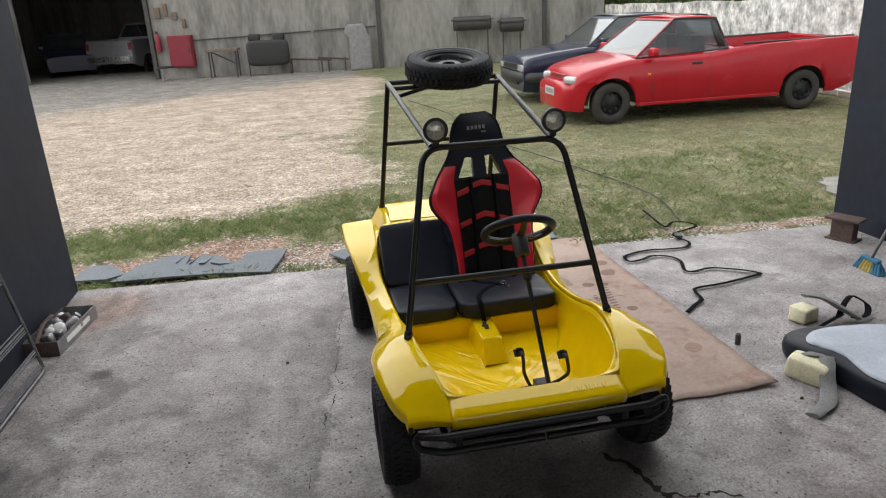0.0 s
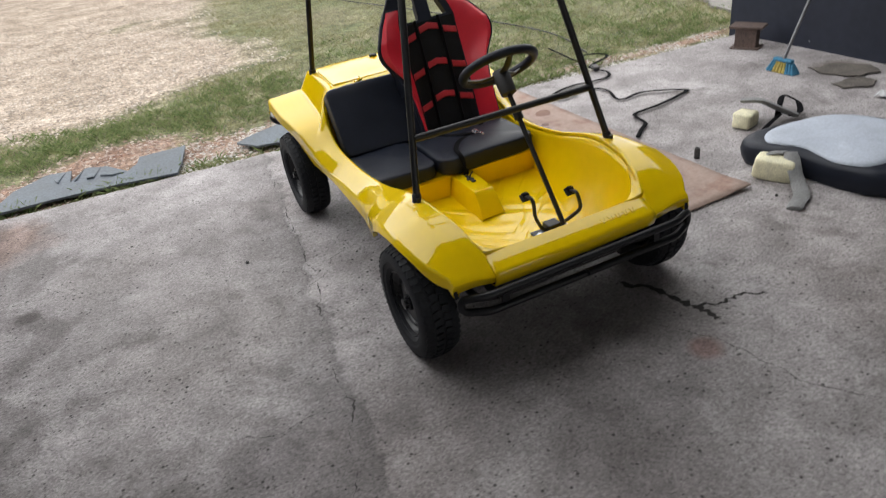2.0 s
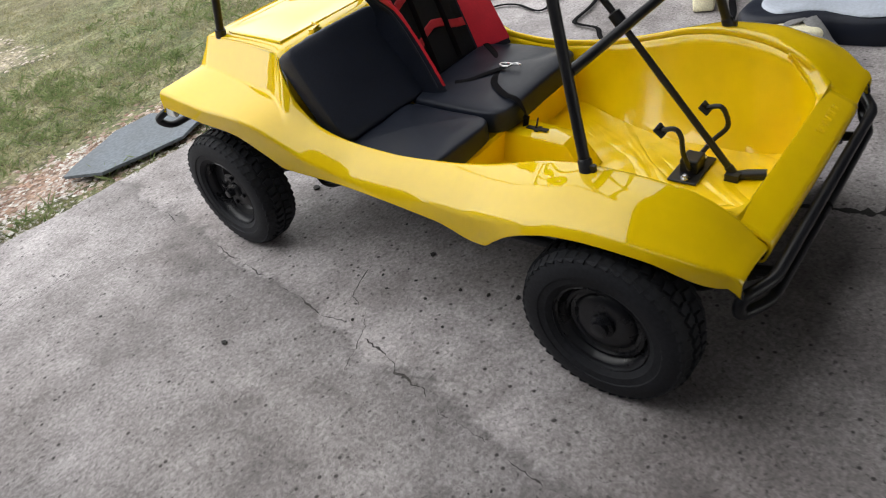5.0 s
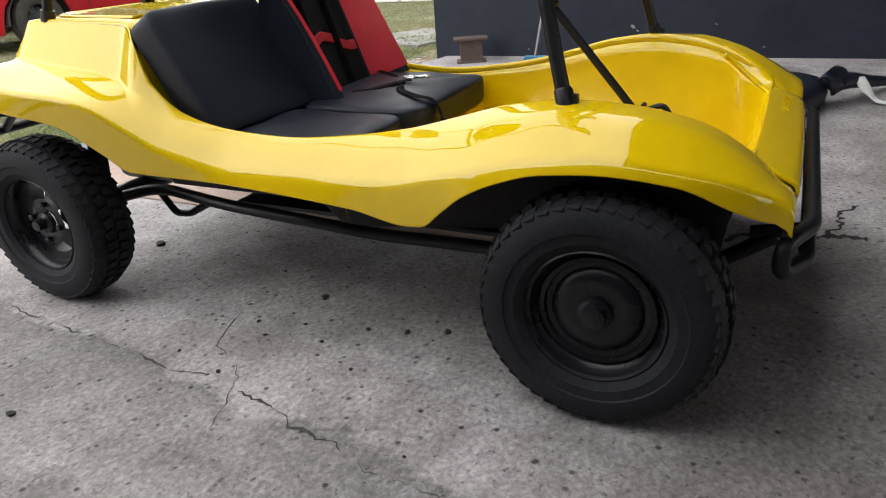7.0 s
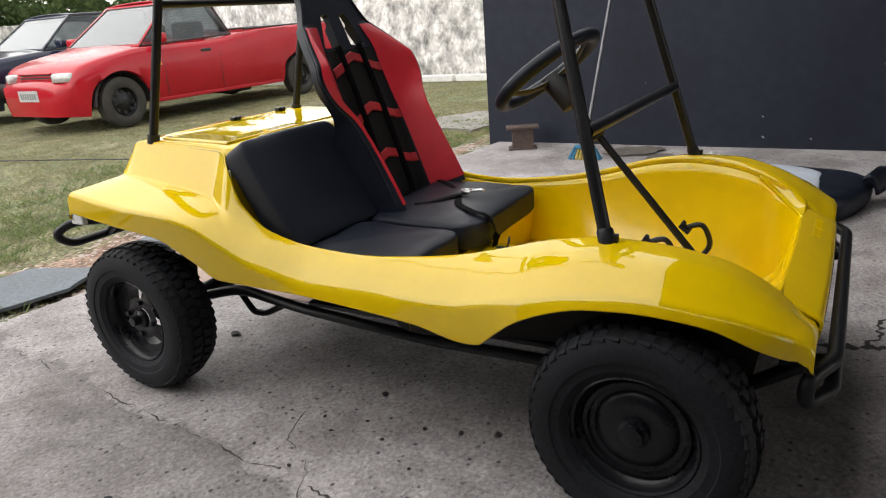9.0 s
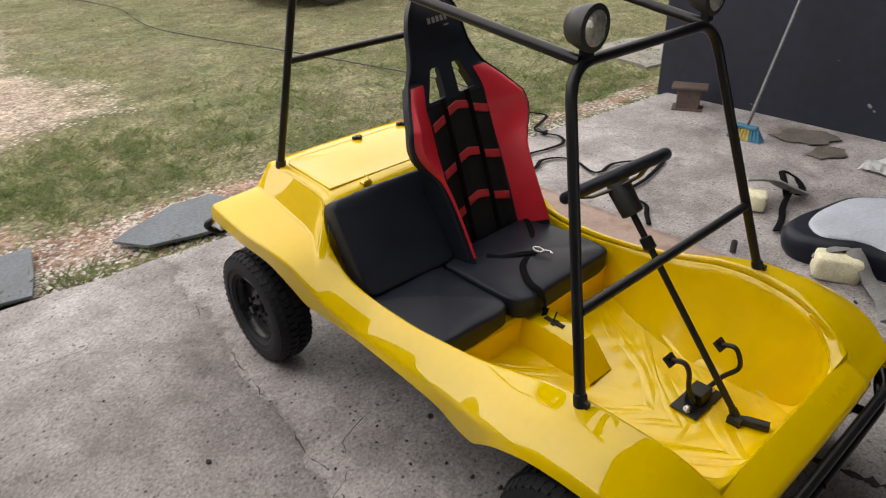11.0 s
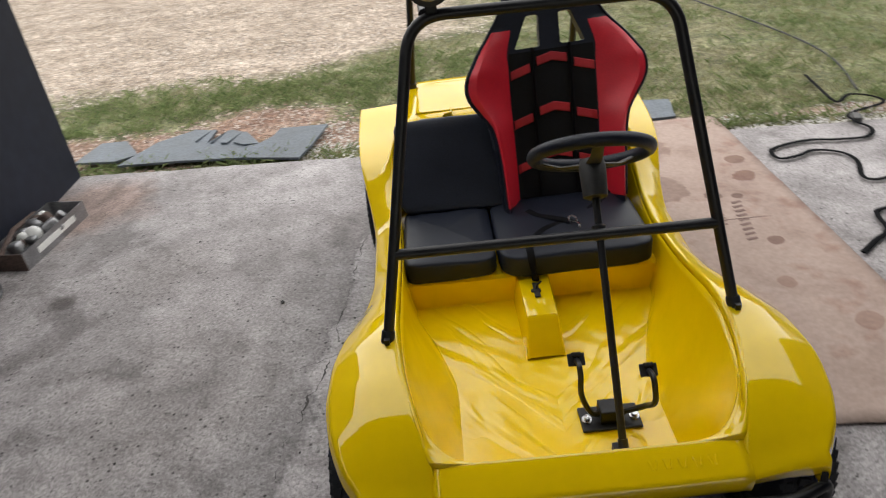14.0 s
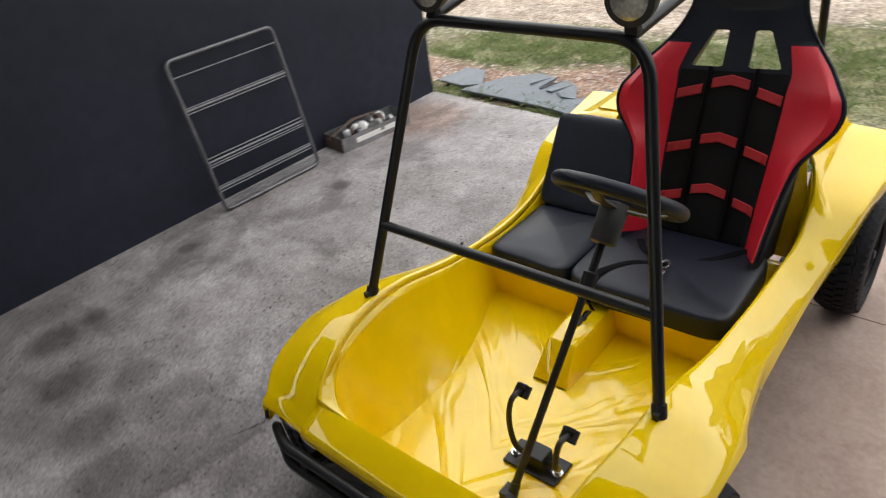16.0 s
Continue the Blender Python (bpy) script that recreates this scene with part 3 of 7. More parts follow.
def box(bm, x0, x1, y0, y1, z0, z1, m=None):
    vs = [bm.verts.new((x, y, z)) for z in (z0, z1) for y in (y0, y1) for x in (x0, x1)]
    if m:
        for v in vs:
            v.co = m @ v.co
    for a in ((0, 2, 3, 1), (4, 5, 7, 6), (0, 1, 5, 4), (2, 6, 7, 3), (0, 4, 6, 2), (1, 3, 7, 5)):
        bm.faces.new([vs[i] for i in a])
    return vs


def boxes(*dims):
    bm = bmesh.new()
    for d in dims:
        box(bm, *d)
    return bm


def smooth_path(pts, n=6, closed=False):
    """A Catmull-Rom line through pts."""
    pts = [Vector(p) for p in pts]
    out = []
    k = len(pts)
    for i in range(k if closed else k - 1):
        p0 = pts[(i - 1) % k] if closed or i else pts[0]
        p1, p2 = pts[i], pts[(i + 1) % k]
        p3 = pts[(i + 2) % k] if closed or i + 2 < k else pts[-1]
        for j in range(n):
            t = j / n
            out.append(0.5 * ((2 * p1) + (p2 - p0) * t + (2 * p0 - 5 * p1 + 4 * p2 - p3) * t * t + (3 * p1 - p0 - 3 * p2 + p3) * t ** 3))
    if not closed:
        out.append(pts[-1])
    return out


def round_path(pts, r=0.05, n=6):
    """A polyline with its corners rounded by radius r."""
    pts = [Vector(p) for p in pts]
    out = [pts[0]]
    for a, b, c in zip(pts, pts[1:], pts[2:]):
        u, v = (a - b), (c - b)
        d = min(r, u.length * 0.49, v.length * 0.49)
        s, e = b + u.normalized() * d, b + v.normalized() * d
        for j in range(n + 1):
            t = j / n
            out.append((1 - t) ** 2 * s + 2 * t * (1 - t) * b + t * t * e)
    return out + [pts[-1]]


def tube(bm, pts, r, seg=10, closed=False, caps=True, flat=1.0, up=None):
    """A round bar along pts; r may be a list; flat squashes it across up."""
    pts = [Vector(p) for p in pts]
    k = len(pts)
    rings = []
    nrm = None
    for i, p in enumerate(pts):
        a = pts[i - 1] if closed or i else p
        b = pts[(i + 1) % k] if closed or i + 1 < k else p
        t = (b - a).normalized()
        if up is not None:
            nrm = Vector(up)
        elif nrm is None:
            nrm = Vector((0, 0, 1)) if abs(t.z) < 0.9 else Vector((1, 0, 0))
        nrm = (nrm - t * nrm.dot(t)).normalized()
        bi = t.cross(nrm)
        rr = r[i] if isinstance(r, (list, tuple)) else r
        rings.append([bm.verts.new(p + bi * (rr * math.cos(2 * math.pi * j / seg)) + nrm * (rr * flat * math.sin(2 * math.pi * j / seg))) for j in range(seg)])
    for i in range(k if closed else k - 1):
        A, B = rings[i], rings[(i + 1) % k]
        for j in range(seg):
            bm.faces.new((A[j], A[(j + 1) % seg], B[(j + 1) % seg], B[j]))
    if caps and not closed:
        bm.faces.new(rings[0][::-1])
        bm.faces.new(rings[-1])
    return bm


def lathe(bm, profile, seg=32, axis="x", m=None, close=False, caps=True):
    """Turns (radius, along) pairs about an axis."""
    rings = []
    for rad, al in profile:
        ring = []
        for j in range(seg):
            a = 2 * math.pi * j / seg
            c, s = rad * math.cos(a), rad * math.sin(a)
            co = Vector((al, c, s)) if axis == "x" else Vector((c, s, al)) if axis == "z" else Vector((c, al, s))
            ring.append(bm.verts.new(m @ co if m else co))
        rings.append(ring)
    pairs = list(zip(rings, rings[1:])) + ([(rings[-1], rings[0])] if close else [])
    for A, B in pairs:
        for j in range(seg):
            bm.faces.new((A[j], A[(j + 1) % seg], B[(j + 1) % seg], B[j]))
    if caps and not close:
        for ring, (rad, _) in ((rings[0], profile[0]), (rings[-1], profile[-1])):
            if rad > 1e-4:
                bm.faces.new(ring)
    bmesh.ops.remove_doubles(bm, verts=bm.verts, dist=1e-6)
    return bm


def grid(bm, rows, closed=False):
    """A sheet from rows of points."""
    vs = [[bm.verts.new(p) for p in row] for row in rows]
    for A, B in zip(vs, vs[1:]):
        n = len(A)
        for j in range(n if closed else n - 1):
            bm.faces.new((A[j], A[(j + 1) % n], B[(j + 1) % n], B[j]))
    return vs


def curve(table):
    """A smooth function through (y, value, value...) rows: monotone cubic per column."""
    t = np.array(table, float)
    y, v = t[:, 0], t[:, 1:]
    d = np.diff(v, axis=0) / np.diff(y)[:, None]
    m = np.zeros_like(v)
    m[0], m[-1] = d[0], d[-1]
    for i in range(1, len(y) - 1):
        same = d[i - 1] * d[i] > 0
        h0, h1 = y[i] - y[i - 1], y[i + 1] - y[i]
        w1, w2 = 2 * h1 + h0, h1 + 2 * h0
        with np.errstate(divide="ignore", invalid="ignore"):
            hm = (w1 + w2) / (w1 / d[i - 1] + w2 / d[i])
        m[i] = np.where(same, hm, 0.0)

    def f(q):
        q = min(max(q, y[0]), y[-1])
        i = min(max(int(np.searchsorted(y, q)) - 1, 0), len(y) - 2)
        h = y[i + 1] - y[i]
        s = (q - y[i]) / h
        r = ((1 + 2 * s) * (1 - s) ** 2 * v[i] + s * (1 - s) ** 2 * h * m[i] + s * s * (3 - 2 * s) * v[i + 1] + s * s * (s - 1) * h * m[i + 1])
        return r if len(r) > 1 else float(r[0])
    return f


def cushion(bm, sx, sy, sz, m, power=5.0, n=14, puff=0.0):
    """A soft block: a box with well rounded edges and a slightly domed top."""
    def sp(c):
        return math.copysign(abs(c) ** (2 / power), c)
    rows = []
    for i in range(n + 1):
        la = -math.pi / 2 + math.pi * i / n
        row = []
        for j in range(2 * n):
            lo = 2 * math.pi * j / (2 * n)
            p = Vector((sx * sp(math.cos(la)) * sp(math.cos(lo)), sy * sp(math.cos(la)) * sp(math.sin(lo)), sz * sp(math.sin(la))))
            p.z += puff * (1 - (p.x / sx) ** 2) * (1 - (p.y / sy) ** 2) * (1 if p.z > 0 else 0)
            row.append(m @ p)
        rows.append(row)
    grid(bm, rows, closed=True)
    bmesh.ops.remove_doubles(bm, verts=bm.verts, dist=1e-5)
    return bm


# ---- the garage and the yard ----
def structure(name, bm, mat, label, category, **kw):
    ob = part(name, bm, mat, **kw)
    return tagged(ob, label, category, kind="structure")


def prism(poly, z0, z1):
    bm = bmesh.new()
    lo = [bm.verts.new((x, y, z0)) for x, y in poly]
    hi = [bm.verts.new((x, y, z1)) for x, y in poly]
    bm.faces.new(lo[::-1])
    bm.faces.new(hi)
    n = len(poly)
    for i in range(n):
        bm.faces.new((lo[i], lo[(i + 1) % n], hi[(i + 1) % n], hi[i]))
    return bm


def edge_y(x):
    """The slab's outer edge."""
    return 2.225 - 0.083 * x


def slab():
    """The garage floor, with a slightly ragged outer edge."""
    bm = bmesh.new()
    rows = []
    for z, inset in ((0.0, 0.012), (-0.006, 0.0), (-0.22, 0.0)):
        row = []
        for i in range(121):
            x = -2.6 + 6.2 * i / 120
            j = 0.018 * noise.noise((x * 3.1, 2.0, 0.0)) + 0.012 * noise.noise((x * 14.0, 5.0, 0.0))
            row.append((x, edge_y(x) + j - inset, z))
        rows.append(row)
    top = [(x, -6.2, 0.0) for x, _, _ in rows[0]]
    grid(bm, [top] + rows)
    return bm


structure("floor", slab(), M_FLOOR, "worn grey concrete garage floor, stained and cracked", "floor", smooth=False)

WALL_TOP = 2.9
structure("wall_west", prism([(-2.31, 2.41), (-2.53, 2.41), (-2.56, -6.2), (-2.34, -6.2)], -0.03, 2.3), M_WALL,
          "smooth dark charcoal-grey painted garage wall", "wall", smooth=False, bevel=0.006)
structure("wall_east", prism([(3.155, 2.03), (3.37, 2.05), (3.42, -6.2), (3.20, -6.2)], -0.03, WALL_TOP), M_WALL,
          "dark charcoal-grey painted garage wall", "wall", smooth=False, bevel=0.006)
structure("ceiling", boxes((-2.6, 4.1, -6.2, -0.15, WALL_TOP, WALL_TOP + 0.12)), M_CEIL, "plain garage ceiling", "ceiling", smooth=False)


structure("wall_south", boxes((-2.34, -1.9, -6.4, -6.2, -0.03, WALL_TOP), (2.9, 3.5, -6.4, -6.2, -0.03, WALL_TOP), (-1.9, 2.9, -6.4, -6.2, 2.5, WALL_TOP)), M_WALL, "dark grey painted rear garage wall", "wall", smooth=False)


def yard_kind(x, y):
    """Gravel, rubble and hard-standing shares of the yard at a place."""
    w = noise.noise((x * 0.5, y * 0.5, 3.0)) * 0.9 + noise.noise((x * 1.7, y * 1.7, 7.0)) * 0.35
    edge_x = 0.15 + 0.09 * max(0.0, y - 5.0)
    gravel = min(edge_x - x, y - 3.82 - 0.26 * (x + 2.0)) * 0.9 + w * 0.8
    gravel = 0.5 + gravel
    patch = math.exp(-(((x + 1.1) / 0.75) ** 2 + ((y - 8.2) / 0.7) ** 2))
    gravel -= 1.1 * patch
    d = y - edge_y(x)
    rub = (1.12 - abs(d - 0.38) / 0.62 if x < 0.6 else 0.85 - abs(d - 0.2) / 0.4) + 0.4 * w
    rub = max(rub, 1.35 - math.hypot((x + 1.35) / 0.7, (y - 3.05) / 0.42) + 0.3 * w)
    tar = 0.5 + (y - 11.5 - 0.55 * (x + 6.0)) * 0.13 if x < 1 else 0.0
    return [min(1.0, max(0.0, v)) for v in (gravel, rub, tar)]


def ground_height(x, y):
    d = y - edge_y(x)
    h = -0.03 if d > 0 else -0.12
    h += 0.015 * noise.noise((x * 0.9, y * 0.9, 0.0)) + 0.008 * noise.noise((x * 4, y * 4, 1.0))
    if x < -2.6 or x > 3.6:
        h = min(h, -0.03)
    return h


def ground():
    bm = bmesh.new()
    xs = [-400, -120, -50, -25] + [-14 + 0.25 * i for i in range(113)] + [18, 25, 50, 120, 400]
    ys = [-400, -120, -40, -12, -6] + [0.5 + 0.12 * i for i in range(60)] + [7.7 + 0.3 * i for i in range(60)] + [27, 32, 50, 120, 400]
    vs = grid(bm, [[(x, y, ground_height(x, y)) for x in xs] for y in ys])
    lay = bm.loops.layers.color.new("kind")
    for f in bm.faces:
        for lp in f.loops:
            x, y, _ = lp.vert.co
            lp[lay] = (*yard_kind(x, y), 1.0)
    return bm


structure("ground", ground(), M_GROUND, "yard of pale gravel and thin dry grass", "ground", smooth=True)


# ---- the buggy ----
RIM = curve([(-0.335, .31, .402), (-.30, .318, .44), (-.2, .345, .505), (-.1, .366, .532), (0, .376, .54), (.1, .382, .53),
             (.2, .385, .505), (.3, .388, .48), (.43, .39, .46), (.59, .393, .447), (.72, .40, .455), (.86, .408, .49),
             (.94, .408, .555), (.98, .395, .63), (1.01, .37, .664), (1.05, .352, .672), (1.39, .335, .678), (1.408, .335, .668), (1.43, .34, .61)])
SHOULDER = curve([(-.335, .40, .425), (-.28, .42, .468), (-.2, .44, .508), (-.1, .455, .53), (0, .46, .53), (.1, .46, .51), (.2, .455, .48),
                  (.3, .445, .455), (.5, .43, .43), (.7, .435, .432), (.85, .455, .47), (.93, .455, .505), (.99, .432, .535), (1.05, .404, .553), (1.2, .393, .572),
                  (1.4, .383, .590), (1.43, .385, .588)])
CREASE = curve([(-.335, .47, .425), (-.28, .505, .452), (-.2, .525, .475), (-.1, .535, .487), (0, .535, .478), (.1, .53, .455), (.2, .515, .425),
                (.3, .495, .398), (.5, .475, .385), (.7, .48, .387), (.85, .50, .42), (.93, .515, .47), (1.01, .53, .518), (1.1, .54, .538),
                (1.25, .55, .552), (1.43, .55, .578)])
LIP = curve([(-.335, .472, .385), (-.32, .488, .392), (-.28, .512, .412), (-.2, .537, .45), (-.1, .548, .462), (0, .548, .455), (.07, .545, .435), (.14, .535, .40),
             (.19, .52, .36), (.235, .507, .325), (.28, .50, .32), (.4, .487, .335), (.7, .487, .356), (.965, .50, .366), (1.02, .512, .405),
             (1.13, .532, .47), (1.28, .55, .497), (1.43, .555, .52)])


def section(y):
    R, S, C, L = RIM(y), SHOULDER(y), CREASE(y), LIP(y)
    low = .020 if y < .95 else .014
    pts = [(R[0] - low * .3, y, R[1] - low), (R[0], y, R[1]), (S[0], y, S[1]), (C[0], y, C[1]), (L[0], y, L[1]), (L[0] - 0.02, y, L[1] + 0.002)]
    pts = [Vector(p) for p in pts]
    out = [pts[0]]
    fold = .036 if y < .90 else max(.008, .036 - (y - .90) * .3)
    for a, b, c, r in zip(pts, pts[1:], pts[2:], (0.013 if y < .95 else .007, fold, 0.013, 0.006)):
        u, v = a - b, c - b
        s, e = b + u * min(0.49, r / max(u.length, 1e-6)), b + v * min(0.49, r / max(v.length, 1e-6))
        for j in range(7):
            t = j / 6
            out.append((1 - t) ** 2 * s + 2 * t * (1 - t) * b + t * t * e)
    return out + [pts[-1]]


def stations():
    ys = [-.335 + .0125 * i for i in range(int((1.43 + .335) / .0125) + 1)]
    return ys + [1.43]


def body_shell():
    bm = bmesh.new()
    for side in (-1, 1):
        rows = [[(side * p.x, p.y, p.z) for p in section(y)] for y in stations()]
        first = section(-.335)
        nose0, nose1, nose2 = [], [], []
        for p in first:
            nose0.append((side * (p.x - .001), -.351, p.z - .009))
            nose1.append((side * (p.x - .005), -.3595, min(p.z - .022, .405)))
            nose2.append((side * (p.x - .009), -.351, min(p.z - .012, .370 - .012 * min(1, max(0, (.40 - p.x) / .08)))))
        last = section(1.43)
        tail = [(side * p.x, 1.44, min(p.z - .01, .60 - .0 * p.x)) for p in last]
        tail2 = [(side * p.x, 1.437, min(p.z - .012, .515)) for p in last]
        grid(bm, [nose2, nose1, nose0] + rows + [tail, tail2])
    # engine deck between the two flanks
    rows = []
    for y in [1.0, 1.004, 1.015] + [1.03 + .02 * i for i in range(18)] + [1.395, 1.408, 1.42, 1.43]:
        w, z = RIM(max(y, 1.012))
        zz = z if y > 1.01 else z - .012 + (y - 1.0)
        rows.append([(w * (2 * i / 16 - 1), y, zz + .006 * (1 - (2 * i / 16 - 1) ** 2)) for i in range(17)])
    w, z = RIM(1.43)
    rows.append([(w * (2 * i / 16 - 1), 1.437, .515) for i in range(17)])
    front = [[(p[0] * 1.0, .982, .325) for p in rows[0]], [(p[0] * 1.05, .983, p[2] - .14) for p in rows[0]], [(p[0], .992, p[2] - .02) for p in rows[0]]]
    grid(bm, front + rows)
    bmesh.ops.remove_doubles(bm, verts=bm.verts, dist=1e-5)
    return bm


FLOOR_W = curve([(-.29, .305), (-.2, .272), (-.1, .254), (.1, .254), (.3, .302), (.48, .362), (1.0, .36)])
FLOOR_Z = curve([(-.29, .424), (-.28, .40), (-.262, .325), (-.24, .268), (-.215, .242), (-.18, .236), (.0, .236), (.3, .246), (.5, .256), (.56, .30), (1.0, .30)])
CORNER_R, CORNER_Y = .105, -.185


def ridge_x(y):
    """Half width of the bowl's upper edge: it follows the rim, then turns in round the front corners."""
    k = min(1.0, max(0.0, (CORNER_Y - y) / CORNER_R))
    return RIM(y)[0] - .006 - CORNER_R * (1 - math.sqrt(max(0.0, 1 - k * k)))


def ridge_z(y):
    """Height of that edge, coming down to the front strip."""
    k = min(1.0, max(0.0, (CORNER_Y - y) / CORNER_R))
    return (RIM(y)[1] - .020) * (1 - k) + .428 * k


def tub():
    """The cockpit bowl with its sloped front strip."""
    bm = bmesh.new()
    rows = []
    n = 12
    for y in [-.29 + .01 * i for i in range(12)] + [-.17 + .02 * i for i in range(59)]:
        R = RIM(y)
        xf, zf = FLOOR_W(y), FLOOR_Z(y)
        zt = ridge_z(y)
        xr = ridge_x(y)
        xf = min(xf, xr - .018)
        half = []
        for j in range(n + 1):
            a0 = radians(24)
            a = a0 + (math.pi / 2 - a0) * j / n
            # part bowl, part straight flare
            across, rise = (math.sin(a) - math.sin(a0)) / (1 - math.sin(a0)), 1 - math.cos(a) / math.cos(a0)
            across, rise = across * .45 + .55 * j / n, rise * .45 + .55 * j / n
            half.append((xf + (xr - xf) * across, y, zf + (zt - zf) * rise))
        mid = []
        for j in range(1, 24):
            x = xf * (1 - 2 * j / 24)
            wave = .0014 * noise.noise((x * 5, y * 5, 4.0)) + .0022 * math.sin((x * 0.8 + y) * 60 + 3.5 * noise.noise((x * 4, y * 4, 1.0))) * max(0, 1 - abs(y - .2) / .3)
            mid.append((x, y, zf + wave * (1 if zf < .26 else .3)))
        rows.append([(x, yy, z) for x, yy, z in half[::-1]] + mid + [(-x, yy, z) for x, yy, z in half])
    return grid(bm, rows) and bm


def lip_corner(side):
    """The flat corner of the front strip between the bowl's round edge and the rim."""
    bm = bmesh.new()
    rows = []
    for i in range(24):
        y = -.297 + .0052 * i
        x0, (x1, z1) = ridge_x(max(y, -.29)), RIM(y)
        z0 = ridge_z(y)
        rows.append([(side * (x0 - .004 + (x1 + .006 - x0) * j / 8), y, z0 - .006 if j == 0 else z0 + .003 - (.009 if i == 0 else 0) + (z1 - z0 - .003) * (j / 8) ** 2.2) for j in range(9)])
    grid(bm, rows)
    return bm


def front_lip():
    bm = bmesh.new()
    lip = []
    for y, z in ((-.280, .408), (-.283, .424), (-.288, .4315), (-.294, .430), (-.352, .4025), (-.3615, .396), (-.365, .386), (-.362, .366), (-.357, .350), (-.350, .342), (-.31, .338)):
        lip.append([(.316 * (1 - 2 * j / 30), y - .004 * (1 - (1 - 2 * j / 30) ** 2), z) for j in range(31)])
    grid(bm, lip)
    return bm


buggy = thing("beach_buggy", "glossy yellow open buggy with black tube frame on garage floor", "buggy", (0, 0, -.011))
part("body", body_shell(), M_YELLOW, buggy, "glossy bright yellow fibreglass body shell", solid=0.006, facing=(0, 0, 1), inner=M_UNDER)
part("cockpit_tub", tub(), M_YELLOW_TUB, buggy, "yellow fibreglass cockpit floor with rippled sheen", solid=0.006, facing=(0, 0, 1), inner=M_UNDER)
part("front_lip", front_lip(), M_YELLOW, buggy, solid=0.006, facing=(0, -.7, .7), inner=M_UNDER)

for s in (-1, 1):
    part("lip_corner", lip_corner(s), M_YELLOW, buggy, solid=0.005, facing=(0, 0, 1), inner=M_UNDER)

# seat riser and centre tunnel
bm = bmesh.new()
grid(bm, [[(w * (i / 6 - 1), y, z) for i in range(13)] for y, z, w in ((.478, .248, .356), (.486, .258, .37), (.481, .343, .392), (.49, .352, .392), (.78, .352, .392))])
part("seat_riser", bm, M_YELLOW_TUB, buggy)
bm = bmesh.new()
rows = []
for y, z, w, wb in ((.214, .25, .05, .056), (.272, .335, .042, .056), (.285, .343, .042, .058), (.50, .352, .045, .062)):
    rows.append([(-wb, y, .236), (-w - .004, y, z - .012), (-w, y, z - .003), (-w + .008, y, z), (w - .008, y, z), (w, y, z - .003), (w + .004, y, z - .012), (wb, y, .236)])
grid(bm, rows)
tunnel = part("tunnel", bm, M_YELLOW, buggy, angle=25)
part("gear_slot", boxes((-.008, .008, .36, .43, .3475, .3515), (-.016, .012, .385, .398, .348, .352)), M_DEBRIS, tunnel, "dark slot with hooked latch", smooth=False)
bm = bmesh.new()
tube(bm, round_path([(0, .40, .35), (.004, .395, .37), (.016, .40, .375)], .006, 3), .003, 6)
part("latch_hook", bm, M_BLACK_PAINT, tunnel)

# engine lid
bm = bmesh.new()
lid_path = [(-.315, 1.055), (.315, 1.055), (.305, 1.35), (-.305, 1.35)]
pl = round_path([(*lid_path[0], 0)] + [(x, y, 0) for x, y in lid_path[1:]] + [(*lid_path[0], 0)], .055, 6)
zz = lambda x, y: RIM(y)[1] + .006 * (1 - (x / RIM(y)[0]) ** 2)
cen = Vector((0, 1.2, 0))
rings = []
for k, up in ((1.0, .0), (.997, .003), (.987, .0048), (.94, .0044), (.925, .0028), (.5, .0035)):
    rings.append([Vector((cen.x + (p.x - cen.x) * k, cen.y + (p.y - cen.y) * k, 0)) for p in pl[1:]])
    rings[-1] = [Vector((p.x, p.y, zz(p.x, p.y) + up + .002)) for p in rings[-1]]
vs = grid(bm, rings, closed=True)
bm.faces.new(vs[-1])
lid = part("engine_lid", bm, M_YELLOW, buggy, "yellow lid on the rear deck", angle=25)
for hx, hy in ((-.005, 1.335), (.2, 1.335)):
    part("hinge", boxes((hx - .018, hx + .018, hy - .008, hy + .01, .686, .698), (hx - .006, hx + .006, hy - .02, hy, .688, .70)), M_BLACK_PAINT, lid, smooth=False, bevel=.003)
for hx in (-.204, .2):
    bm = boxes((hx - .016, hx + .016, 1.006, 1.03, .672, .682))
    tube(bm, [(hx - .012, 1.008, .684), (hx + .014, 1.012, .686), (hx + .014, 1.04, .692)], .0035, 6)
    part("latch", bm, M_BLACK_PAINT if hx > 0 else M_YELLOW, lid, smooth=False)

# raised lettering on the front strip, as plain bars
for i in range(5):
    for k, (dx, tilt) in enumerate(((-.006, 14), (.006, -14))):
        part("badge_bar", boxes((-.0022, .0022, -.010, .010, -.001, .0018)), M_YELLOW, buggy, at=pose(.125 + .03 * i + dx, -.3275, .4155, 25, 0, 0) @ pose(0, 0, 0, 0, 0, tilt), smooth=False, bevel=.0008)

# windscreen hoop and roof frame
TUBE_R = 0.0125
hoop = [(-.40, 0, .53), (-.270, .185, 1.210), (.268, .181, 1.207), (.40, 0, .53)]
bm = bmesh.new()
tube(bm, round_path(hoop, .075, 8), TUBE_R, 14)
windscreen = part("windscreen_frame", bm, M_BLACK_PAINT, buggy, "black painted tube windscreen hoop without glass")
